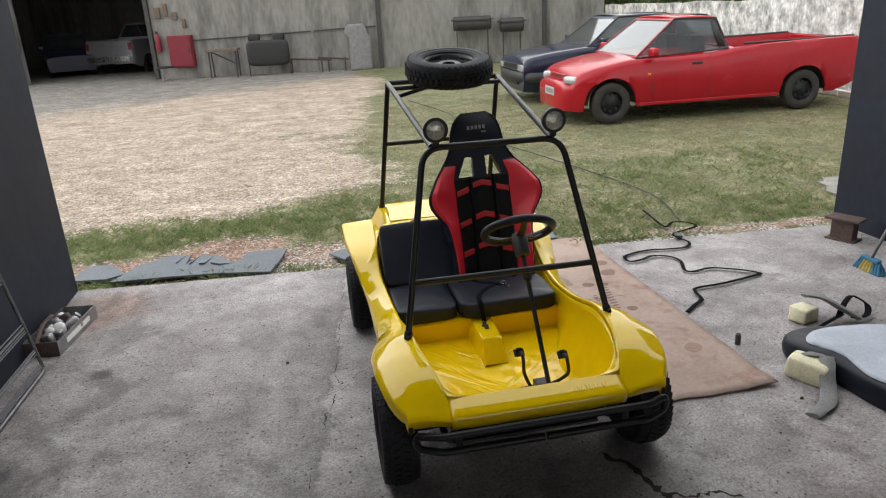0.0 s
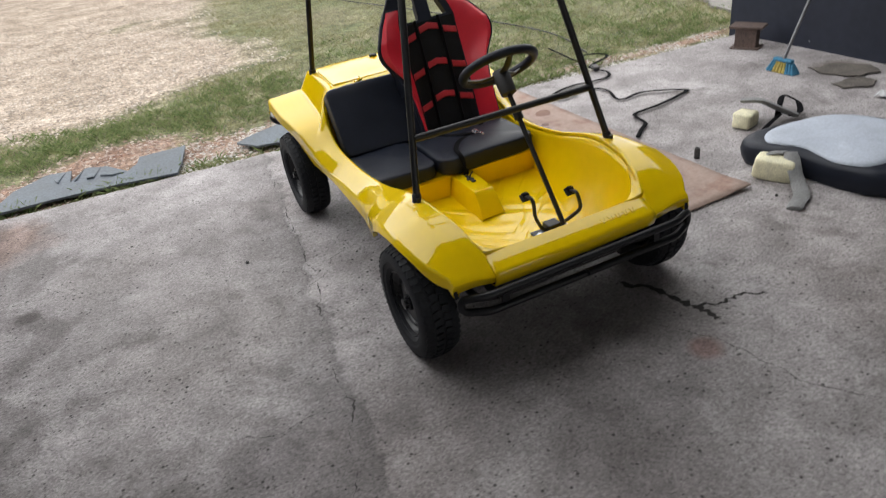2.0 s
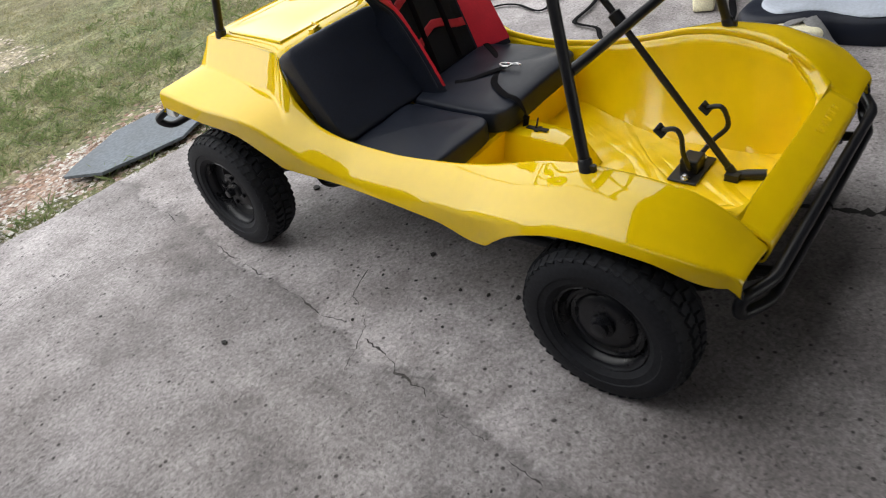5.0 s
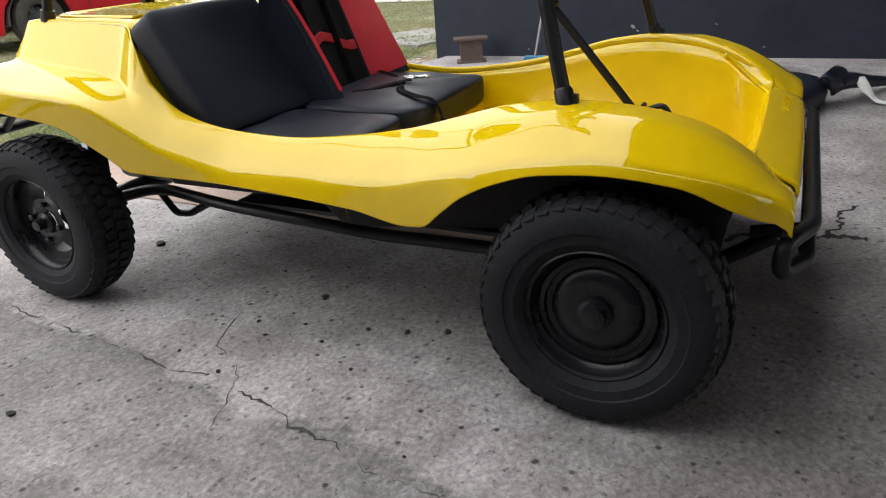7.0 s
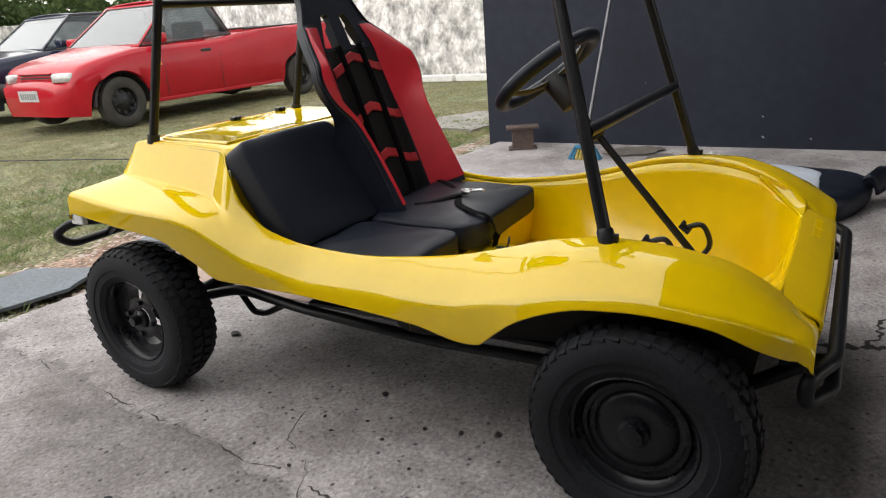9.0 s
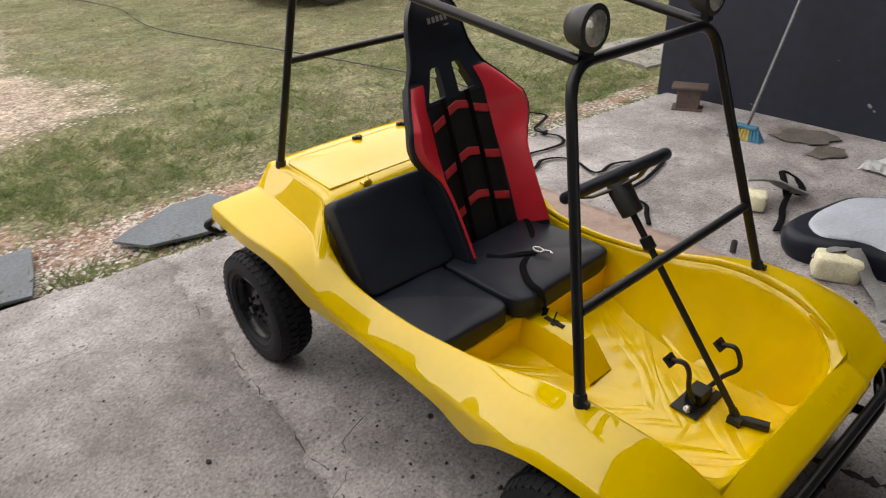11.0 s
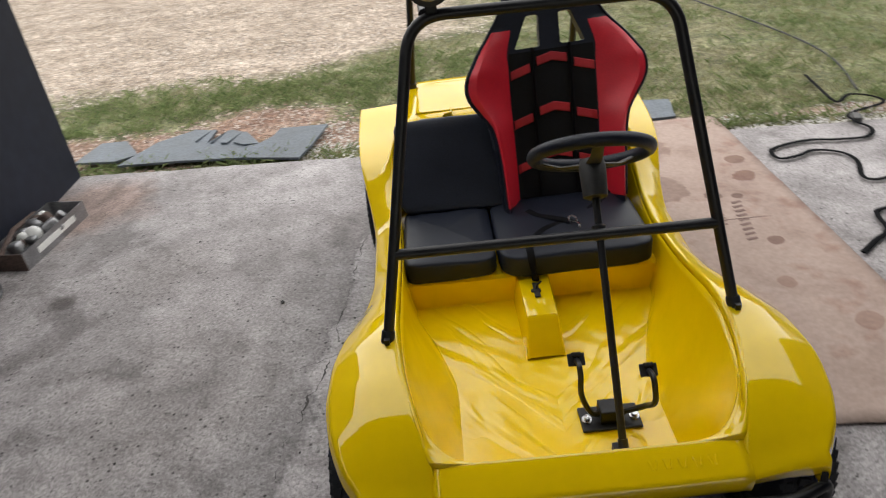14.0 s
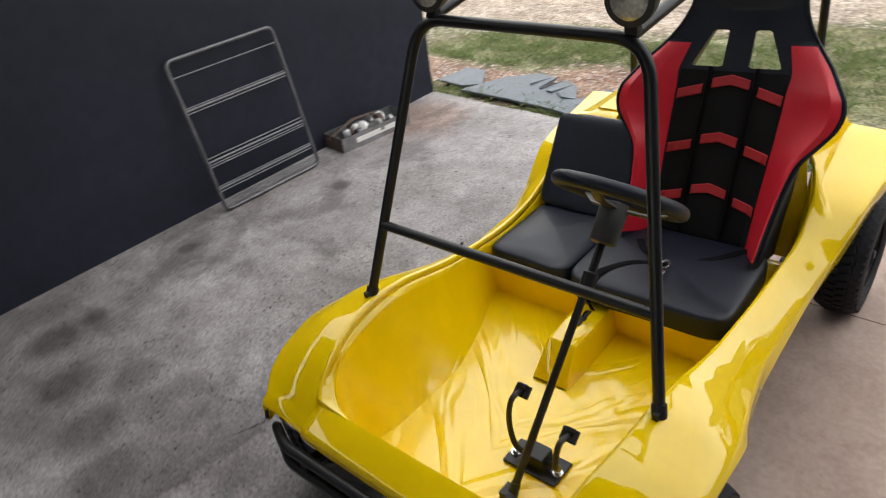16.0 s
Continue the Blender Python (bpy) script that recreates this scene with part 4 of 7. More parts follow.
for s in (-1, 1):
    bm = bmesh.new()
    d = (Vector((s * -.269, .183, 1.208)) - Vector((s * -.40, 0, .53))).normalized()
    f0 = Vector((s * -.40, 0, .533))
    tube(bm, [f0 - d * .008, f0 + d * .024, f0 + d * .028], [.0165, .0158, .013], 14)
    box(bm, -.006, .006, -.021, .0, -.006, .018, Matrix.Translation(f0))
    part("foot_socket", bm, M_BLACK_PAINT, windscreen)
bm = bmesh.new()
tube(bm, [(-.357, .052, .732), (.357, .052, .730)], .0125, 12)
part("cross_bar", bm, M_BLACK_PAINT, windscreen)
RL, RR = (-.325, 1.337, .675), (.280, 1.337, .675)
TL, TR = (-.264, 1.17, 1.355), (.297, 1.17, 1.355)
for a, b in ((RL, TL), (RR, TR)):
    bm = bmesh.new()
    tube(bm, [a, b], .0125, 12)
    p = part("rear_post", bm, M_BLACK_PAINT, buggy)
    bm = bmesh.new()
    tube(bm, [Vector(a) - Vector((0, 0, .002)), Vector(a).lerp(Vector(b), .035)], .017, 12)
    part("post_socket", bm, M_PLASTIC, p)
for n, a, b, r in (("rear_top_bar", TL, TR, .0125), ("rear_middle_bar", tuple(Vector(RL).lerp(Vector(TL), .535)), tuple(Vector(RR).lerp(Vector(TR), .535)), .011),
                   ("roof_rail", (-.236, .187, 1.212), TL, .0125), ("roof_rail", (.232, .183, 1.21), TR, .0125),
                   ("roof_bar", (-.262, 1.06, 1.3385), (.290, 1.06, 1.3385), .011), ("roof_bar", (-.258, .90, 1.318), (.05, 1.165, 1.35), .010)):
    bm = bmesh.new()
    tube(bm, [a, b], r, 12)
    part(n, bm, M_BLACK_PAINT, buggy)

# spot lamps on the windscreen hoop
for lx in (-.222, .236):
    bm = bmesh.new()
    lathe(bm, [(.004, .05), (.02, .05), (.036, .035), (.044, .01), (.047, -.008), (.047, -.014), (.040, -.016)], 28, "y", Matrix.Translation((lx, .18, 1.276)))
    lamp = part("spot_lamp", bm, M_PLASTIC, buggy, "round black spot lamp")
    bm = bmesh.new()
    lathe(bm, [(.0405, -.013), (.03, -.019), (.015, -.022), (.001, -.023)], 28, "y", Matrix.Translation((lx, .18, 1.276)))
    part("lens", bm, M_LENS, lamp, "clear ribbed lamp lens")
    part("bracket", boxes((lx - .012, lx + .012, .172, .195, 1.214, 1.236), (lx - .007, lx + .007, .176, .189, 1.22, 1.245)), M_BLACK_PAINT, lamp, smooth=False, bevel=.003)

# steering
HUB, BASE = Vector((.138, .318, .785)), Vector((.122, -.14, .245))
ax = (HUB - BASE).normalized()
rot = ax.to_track_quat("Z", "Y").to_matrix().to_4x4()
WN = Vector((.03, .60, .80)).normalized()
SM = Matrix.Translation(HUB) @ WN.to_track_quat("Z", "Y").to_matrix().to_4x4()
bm = bmesh.new()
lathe(bm, [(.03, -.006), (.03, .002), (.001, .005)], 20, "z", SM)
CM = Matrix.Translation(HUB) @ rot
lathe(bm, [(.022, -.098), (.031, -.094), (.034, -.02), (.03, .0)], 20, "z", CM)
wheel_hub = part("steering_wheel", bm, M_PLASTIC, buggy, "black steering wheel with thick grip")
bm = bmesh.new()
ring = [SM @ Vector((.143 * math.cos(a), .143 * math.sin(a), .018)) for a in [2 * math.pi * i / 48 for i in range(48)]]
tube(bm, ring, .0175, 14, closed=True, up=WN)
part("grip", bm, M_LEATHER, wheel_hub)
for a in (90, 210, 330):
    c, s = math.cos(radians(a)), math.sin(radians(a))
    bm = bmesh.new()
    tube(bm, [SM @ Vector((.02 * c, .02 * s, -.012)), SM @ Vector((.08 * c, .08 * s, -.008)), SM @ Vector((.14 * c, .14 * s, .016))], [.02, .016, .012], 10, flat=.3, up=WN)
    part("spoke", bm, M_PLASTIC, wheel_hub)
bm = bmesh.new()
tube(bm, [BASE, BASE.lerp(HUB, .74), HUB - ax * .05], .0095, 12)
column = part("steering_column", bm, M_BLACK_PAINT, buggy)
bm = bmesh.new()
mid = BASE.lerp(HUB, .74)
tube(bm, [mid - ax * .02, mid - ax * .016, mid + ax * .016, mid + ax * .02], [.013, .018, .018, .013], 12)
part("clamp", bm, M_BLACK_PAINT, column)
bm = bmesh.new()
tube(bm, [BASE + ax * .03, BASE, BASE + Vector((.008, -.03, .004)), BASE + Vector((.02, -.075, .008))], [.012, .0135, .0145, .0145], 10)
box(bm, -.012, .012, -.006, .03, -.009, .012, Matrix.Translation(BASE + Vector((-.012, -.01, 0))))
part("lower_joint", bm, M_BLACK_PAINT, column)

# pedals
bm = boxes((.042, .190, -.066, .016, .237, .245))
box(bm, .088, .146, -.05, .0, .243, .283)
plate = part("pedal_plate", bm, M_BLACK_PAINT, buggy, "black pedal mounting plate with bolts", smooth=False, bevel=.006)
for bx, by in ((.058, -.03), (.176, -.03)):
    bm = bmesh.new()
    lathe(bm, [(.013, .245), (.013, .249), (.008, .249), (.008, .257), (.001, .258)], 12, "z", Matrix.Translation((bx, by, 0)))
    part("bolt", bm, M_CHROME, plate)
for px, py, pz, sx in ((.044, .035, .388, .09), (.206, -.02, .382, .145)):
    bm = bmesh.new()
    dx = 1 if px > .12 else -1
    tube(bm, smooth_path([(sx, -.03, .262), (sx + dx * .02, -.035, .272), (px - dx * .012, py * .3 - .045, .296), (px, py - .062, .335), (px, py - .056, pz - .008), (px, py - .038, pz + .012), (px, py - .004, pz + .002)], 5), .0072, 8)
    ped = part("pedal", bm, M_BLACK_PAINT, buggy)
    bm = boxes((-.021, .021, -.016, .016, -.004, .004), (-.012, .012, .006, .017, .002, .012))
    part("pad", bm, M_TYRE, ped, at=Matrix.Translation((px, py, pz)) @ pose(0, 0, 0, 38, 0, 0), smooth=False, bevel=.003)


# wheels
def tyre_mesh(R=.21, W=.128):
    bm = bmesh.new()
    h = W / 2
    prof = [(.116, -h * .72), (.122, -h * .86), (.132, -h * .93), (.134, -h * .97), (.139, -h * .98), (.151, -h * 1.0), (.153, -h * 1.04), (.158, -h * 1.045), (.165, -h * 1.04), (.185, -h), (.198, -h * .86), (R - .008, -h * .6), (R - .007, 0),
            (R - .008, h * .6), (.198, h * .86), (.185, h), (.165, h * 1.04), (.158, h * 1.045), (.153, h * 1.04), (.151, h * 1.0), (.139, h * .98), (.134, h * .97), (.132, h * .93), (.122, h * .86), (.116, h * .72)]
    lathe(bm, prof, 56, "x", caps=False)
    return bm


def tread_mesh(R=.21, W=.128):
    bm = bmesh.new()
    h = W / 2
    n = 46
    for row, (x0, x1, rad, sh) in enumerate(((-h * .95, -h * .52, R - .004, 0), (-h * .44, -h * .06, R, .5), (h * .06, h * .44, R, 0), (h * .52, h * .95, R - .004, .5))):
        for i in range(n):
            a = 360 * (i + sh) / n
            slope = -.006 if abs(x0 + x1) > h else 0
            c = (x0 + x1) / 2
            m = pose(0, 0, 0, a, 0, 0) @ Matrix.Translation((c, 0, rad - .007 + slope)) @ pose(0, 0, 0, 0, math.copysign(22, c) if abs(c) > h * .5 else 0, 14 if row % 2 else -14)
            w = (x1 - x0) / 2
            box(bm, -w, w, -.0095, .0095, -.008, .0068, m)
    return bm


def rim_mesh(slots):
    bm = bmesh.new()
    if slots:
        lathe(bm, [(.117, -.055), (.121, -.05), (.115, -.045), (.108, -.03), (.104, .02), (.117, .055)], 44, "x", caps=False)
        lathe(bm, [(.036, -.026), (.036, -.02)], 28, "x", caps=False)
        n, rows = 48, []
        for rad, al in ((.03, -.025), (.045, -.03), (.06, -.026), (.085, -.018), (.106, -.02)):
            rows.append([(al, rad * math.cos(2 * math.pi * j / n), rad * math.sin(2 * math.pi * j / n)) for j in range(n)])
        vs = grid(bm, rows, closed=True)
        kill = []
        for f in bm.faces:
            c = f.calc_center_median()
            rad = math.hypot(c.y, c.z)
            a = (math.degrees(math.atan2(c.z, c.y)) + 20) % 90
            if .06 < rad < .086 and abs(c.x) < .03 and a < 42:
                kill.append(f)
        bmesh.ops.delete(bm, geom=kill, context="FACES_ONLY")
    else:
        lathe(bm, [(.117, -.055), (.121, -.052), (.119, -.046), (.112, -.042), (.108, -.03), (.101, -.024), (.098, -.03), (.09, -.031), (.087, -.024), (.078, -.022),
                   (.072, -.03), (.055, -.034), (.04, -.034), (.001, -.033)], 48, "x", caps=False)
    return bm


def hub_mesh(front):
    bm = bmesh.new()
    if front:
        lathe(bm, [(.03, -.033), (.029, -.042), (.022, -.046), (.02, -.056), (.012, -.058), (.001, -.059)], 20, "x")
    else:
        lathe(bm, [(.03, -.026), (.026, -.036), (.015, -.04), (.013, -.06), (.001, -.061)], 20, "x")
    return bm


tyre_me, first = None, {}
for side in (-1, 1):
    for y, z, front in ((-.088, .218, True), (1.29, .218, False)):
        turn = pose(side * .485, y, z, 17 * side + (40 if front else 5), 0, 0 if side < 0 else 180)
        w = part("wheel", rim_mesh(not front), M_RIM, buggy, "black steel wheel" if front else "black slotted steel wheel", at=turn)
        if tyre_me is None:
            t = part("tyre", tyre_mesh(), M_TYRE, w, "chunky treaded black tyre")
            tyre_me = t.data
            t2 = part("tread", tread_mesh(), M_TYRE, w, smooth=False)
            tread_me = t2.data
        else:
            t = new("tyre", tyre_me)
            t.parent = w
            tagged(t, "chunky treaded black tyre")
            t2 = new("tread", tread_me)
            t2.parent = w
        tagged(t2, kind="stuff")
        part("hub_cap", hub_mesh(front), M_RIM, w)
        for k in range(0 if front else 4):
            bm = bmesh.new()
            a = math.pi / 2 * k + .4
            lathe(bm, [(.008, -.03), (.008, -.038), (.001, -.04)], 8, "x", Matrix.Translation((0, .048 * math.cos(a), .048 * math.sin(a))))
            part("wheel_nut", bm, M_RIM, w)

# chassis, bumpers
for s in (-1, 1):
    bm = bmesh.new()
    tube(bm, round_path([(s * .30, -.34, .30), (s * .31, -.20, .205), (s * .30, .2, .204), (s * .315, .46, .207), (s * .345, .60, .232), (s * .345, .85, .246), (s * .335, 1.08, .268), (s * .38, 1.27, .222)], .06, 5), .0145, 10)
    part("chassis_rail", bm, M_BLACK_PAINT, buggy)
    bm = bmesh.new()
    tube(bm, round_path([(s * .343, .90, .25), (s * .340, .985, .208), (s * .338, 1.035, .204), (s * .335, 1.09, .268)], .015, 4), .009, 8)
    part("side_strut", bm, M_BLACK_PAINT, buggy)
    bm = bmesh.new()
    tube(bm, [(s * .39, 1.22, .24), (s * .38, 1.2, .46)], .022, 10)
    part("damper", bm, M_BLACK_PAINT, buggy)
bm = bmesh.new()
tube(bm, [(-.45, -.088, .207), (.45, -.088, .207)], .02, 10)
part("front_axle", bm, M_BLACK_PAINT, buggy)
bm = bmesh.new()
tube(bm, [(-.45, 1.305, .207), (.45, 1.305, .207)], .025, 10)
part("rear_axle", bm, M_BLACK_PAINT, buggy)
bm = boxes((-.26, .26, -.25, .90, .212, .222))
part("belly_pan", bm, M_PLASTIC, buggy, smooth=False)
bm = boxes((-.2, .2, 1.05, 1.40, .22, .45))
part("engine", bm, M_DARKSTEEL, buggy, smooth=False, bevel=.03)

bm = bmesh.new()
tube(bm, round_path([(.01, -.391, .288), (.385, -.389, .288), (.470, -.352, .293), (.474, -.350, .343), (.385, -.389, .347), (-.36, -.389, .347), (-.442, -.352, .343), (-.440, -.350, .293), (-.36, -.389, .288), (0, -.391, .288)], .024, 6), .0135, 12)
fb = part("front_bumper", bm, M_BLACK_PAINT, buggy, "black double-tube front bumper")
for x in (-.30, .30):
    bm = bmesh.new()
    tube(bm, [(x, -.382, .316), (x, -.30, .30)], .013, 8)
    part("bumper_mount", bm, M_BLACK_PAINT, fb)
    part("bumper_strap", boxes((x - .012, x + .012, -.391, -.381, .288, .347)), M_BLACK_PAINT, fb, smooth=False)
bm = bmesh.new()
tube(bm, round_path([(-.28, 1.42, .44), (-.50, 1.53, .475), (-.535, 1.58, .44), (-.50, 1.56, .405), (.50, 1.56, .405), (.535, 1.58, .44), (.50, 1.53, .475), (.28, 1.42, .44)], .03, 6), .0125, 10)
rb = part("rear_bumper", bm, M_BLACK_PAINT, buggy, "black tube rear bumper")
for x in (-.38, .38):
    bm = bmesh.new()
    tube(bm, [(x, 1.558, .405), (x * 1.02, 1.48, .46)], .011, 8)
    part("bumper_mount", bm, M_BLACK_PAINT, rb)
bm = boxes((-.552, -.535, 1.395, 1.445, .49, .525))
part("white_tab", bm, M_WHITE, buggy, "loose white plastic tab on the rear fender", smooth=False, bevel=.005)


# bench cushions and racing seat
def pad(name, label, sx, sy, sz, at, power=7.0, puff=0.0, mat=M_LEATHER):
    bm = bmesh.new()
    cushion(bm, sx, sy, sz, at, power, 24, puff)
    for v in bm.verts:
        v.co.z += .006 * noise.noise(v.co * 9) + .0035 * noise.noise(v.co * 24)
        v.co.y += .006 * noise.noise(v.co * 11 + Vector((5, 0, 0)))
    return part(name, bm, mat, buggy, label, angle=60)


pad("seat_cushion", "black vinyl seat cushion", .142, .180, .038, Matrix.Translation((-.243, .650, .389)), 8, .008)
pad("seat_cushion", "black vinyl seat cushion", .232, .184, .042, Matrix.Translation((.135, .634, .395)) @ pose(0, 0, 0, 0, 0, 1), 8, .012)
pad("backrest_pad", "black vinyl bench backrest", .188, .045, .158, Matrix.Translation((-.203, .890, .546)) @ pose(0, 0, 0, -32, 0, 0), 10.0)

SEAT_C = .146
seat_w = curve([(0, .201), (.12, .206), (.24, .215), (.33, .230), (.40, .268), (.45, .294), (.49, .301), (.53, .295), (.57, .276), (.62, .250), (.69, .204), (.76, .166), (.82, .148), (.88, .140), (.93, .127), (.97, .103), (1.0, .07)])
inner_w = curve([(0, .142), (.2, .145), (.45, .15), (.58, .15), (.68, .125), (.8, .1)])


SEAT_FOOT, SEAT_HEAD = Vector((SEAT_C, .822, .40)), Vector((SEAT_C + .002, 1.099, 1.19))


def seat_axes(v):
    """Middle of the back, its direction across and its facing at a height; the soft back is twisted a little."""
    up = (SEAT_HEAD - SEAT_FOOT).normalized()
    turn = Matrix.Rotation(radians(1.7 + 9.9 * v), 3, "Z")
    return SEAT_FOOT.lerp(SEAT_HEAD, v), turn @ Vector((1, 0, 0)), turn @ Vector((0, -up.z, up.y))


def seat_point(u, v, lift=0.0):
    """A point of the seat's front: u across, v up its back (0 to 1)."""
    mid, across, nrm = seat_axes(v)
    iw = inner_w(min(v, .8))
    w = seat_w(v)
    bol = max(0, (abs(u) - iw * .85) / max(.01, w - iw * .85)) if v < .8 else 0
    k = max(0, 1 - max(0, v - .54) / .16)
    d = (.097 + .083 * max(0, 1 - v / .4)) * k * (bol ** 1.2 if bol < .8 else .765 - .9 * (bol - .8)) + .012 * math.sin(math.pi * min(1, v / .9))
    if v > .8:
        d += .02 * math.sin(math.pi * (v - .8) / .2) * (1 - (u / .16) ** 2)
    return mid + across * u + nrm * (d + lift)


seat = thing("racing_seat", "black and red racing-style bucket seat back with two belt holes", "seat")
seat.matrix_basis = pose(0, 0, -.011)


def seat_patch(name, u_of, v0, v1, mat, lift, nu=10, nv=10, label="", hole=None, solid=0.0, parent=None):
    bm = bmesh.new()
    rows = []
    for i in range(nv + 1):
        v = v0 + (v1 - v0) * i / nv
        a, b = u_of(v)
        rows.append([seat_point(a + (b - a) * j / nu, v, lift) for j in range(nu + 1)])
    grid(bm, rows)
    return part(name, bm, mat, parent or seat, label, solid=solid)


def belt_hole(u, v):
    """Inside one of the two belt openings."""
    return .615 < v < .735 and .034 < abs(u) < .119 - (v - .615) * .38


def to_hole_edge(u, v):
    """The nearest place on the outline of the belt opening."""
    a, sg = abs(u), math.copysign(1, u)
    c = [((a, .615), abs(v - .615) * .84), ((a, .735), abs(v - .735) * .84), ((.034, v), abs(a - .034)), ((.119 - (v - .615) * .38, v), abs(a - .119 + (v - .615) * .38))]
    (x, y), _ = min(c, key=lambda q: q[1])
    return x * sg, y


def shell_bm():
    """The bucket: a shaped front sheet, a flat back and walls round the edge and the belt openings."""
    bm = bmesh.new()
    nv, nu = 100, 80
    deep = curve([(0, .09), (.25, .08), (.45, .045), (.6, .022), (.8, .018), (1.0, .016)])
    uv = [[(seat_w(i / nv) * (2 * j / nu - 1), i / nv) for j in range(nu + 1)] for i in range(nv + 1)]
    gone = set()
    for i in range(nv):
        for j in range(nu):
            q = [uv[i][j], uv[i + 1][j], uv[i][j + 1], uv[i + 1][j + 1]]
            if belt_hole(sum(x for x, _ in q) / 4, sum(y for _, y in q) / 4):
                gone.add((i, j))

    def face_at(i, j):
        return 0 <= i < nv and 0 <= j < nu and (i, j) not in gone

    front, rear = {}, {}
    for i in range(nv + 1):
        for j in range(nu + 1):
            near = [face_at(i - a, j - b) for a in (0, 1) for b in (0, 1)]
            if not any(near):
                continue
            u, v = uv[i][j]
            if any((i - a, j - b) in gone for a in (0, 1) for b in (0, 1)):
                u, v = to_hole_edge(u, v)
            front[i, j] = bm.verts.new(seat_point(u, v))
            mid, across, nrm = seat_axes(v)
            flat = mid + across * (u * .97) - nrm * deep(v)
            wrap = min(1.0, max(0.0, (v - .2) / .22))
            rear[i, j] = bm.verts.new(flat.lerp(seat_point(u * .97, v) - nrm * (.028 if v < .7 else .018), wrap * wrap * (3 - 2 * wrap)))
    for i in range(nv):
        for j in range(nu):
            if not face_at(i, j):
                continue
            k = ((i, j), (i, j + 1), (i + 1, j + 1), (i + 1, j))
            bm.faces.new([front[p] for p in k])
            bm.faces.new([rear[p] for p in k[::-1]])
            for (p, q), n in (((k[0], k[1]), (i - 1, j)), ((k[1], k[2]), (i, j + 1)), ((k[2], k[3]), (i + 1, j)), ((k[3], k[0]), (i, j - 1))):
                if not face_at(*n):
                    bm.faces.new((front[q], front[p], rear[p], rear[q]))
    return bm


part("shell", shell_bm(), M_LEATHER, seat, "black vinyl bucket shell")
for s in (-1, 1):
    def wing(v, s=s):
        return (s * (inner_w(min(v, .8)) * (.97 if v < .55 else .97 + (v - .55) * .6)), s * (seat_w(v) - .012))
    seat_patch("bolster", wing, .02, .69, M_RED_VINYL, .004, 12, 40, "red vinyl side bolster")
    bm = bmesh.new()
    tube(bm, [seat_point(s * (seat_w(v) - .004), v, .002) for v in [i / 50 for i in range(1, 50)]], .004, 6)
    part("piping", bm, M_LEATHER, seat)
    bm = bmesh.new()
    tube(bm, [seat_point(s * .062, v, .006) for v in [.04 + i / 40 for i in range(24)]], .016, 8, flat=.3)
    part("strap", bm, M_WEB, seat)
seat_patch("mesh_panel", lambda v: (-inner_w(v) * .95, inner_w(v) * .95), .03, .602, M_MESH, .003, 16, 40, "black mesh centre panel")
for v0 in (.185, .363, .553):
    def arc(u0, u1, v0=v0):
        bm = bmesh.new()
        rows = []
        for j in range(11):
            u = u0 + (u1 - u0) * j / 10
            dv = .022 - .05 * min(1, (abs(u) / .06)) * .35 - (.012 + (abs(u) - .06) * .35 if abs(u) > .06 else 0)
            rows.append([seat_point(u, v0 + dv - .017, .0065), seat_point(u, v0 + dv - .014, .009), seat_point(u, v0 + dv + .014, .009), seat_point(u, v0 + dv + .017, .0065)])
        grid(bm, rows)
        part("red_stripe", bm, M_RED_FABRIC, seat)
    arc(-.05, .05)
    iw = inner_w(v0) * .93
    arc(-iw, -.074)
    arc(.074, iw)
for i in range(5):
    u = -.052 + .021 * i
    seat_patch("logo_bar", lambda v, u=u: (u, u + .014), .893, .915, M_GREYBAR, .004, 2, 2)
seat_patch("logo_bar", lambda v: (.022, .05), .872, .879, M_GREYBAR, .004, 2, 2)

# lap belt lying on the cushion
belt = thing("seat_belt", "loose black lap belt with steel buckle lying on the cushion", "seat belt", (0, 0, -.021))
bm = bmesh.new()
tube(bm, smooth_path([(.30, .78, .456), (.24, .70, .456), (.16, .63, .458), (.11, .60, .459), (.05, .57, .458), (.0, .50, .456), (-.005, .452, .447), (0, .43, .40), (.005, .44, .36)], 6), .011, 8, flat=.2, up=(0, 0, 1))
part("webbing", bm, M_WEB, belt)
bm = bmesh.new()
tube(bm, smooth_path([(.02, .70, .456), (.05, .66, .457), (.10, .62, .464), (.14, .59, .466)], 6), .012, 8, flat=.2, up=(0, 0, 1))
part("webbing", bm, M_WEB, belt)
bm = bmesh.new()
tube(bm, [(.145 + .012 * math.cos(a), .59 + .02 * math.sin(a), .472) for a in [i * math.pi / 8 for i in range(16)]], .003, 6, closed=True)
tube(bm, [(.15, .575, .472), (.16, .555, .473), (.155, .54, .472)], .004, 6)
part("buckle", bm, M_CHROME, belt, "steel hook buckle")

# spare wheel lying on the roof frame
spare = thing("spare_wheel", "black spare wheel with treaded tyre lying flat on the roof frame", "wheel")
sw = Matrix.Translation((.012, .99, 1.414)) @ pose(0, 0, 0, 10, 0, 0) @ pose(0, 0, 0, 0, 90, 0) @ Matrix.Scale(.84, 4, (1, 0, 0))
r_ = part("rim", rim_mesh(True), M_RIM, spare, at=sw)
t = new("tyre", tyre_me)
t.parent = spare
t.matrix_basis = sw
t = new("tread", tread_me)
t.parent = spare
t.matrix_basis = sw
tagged(t, kind="stuff")


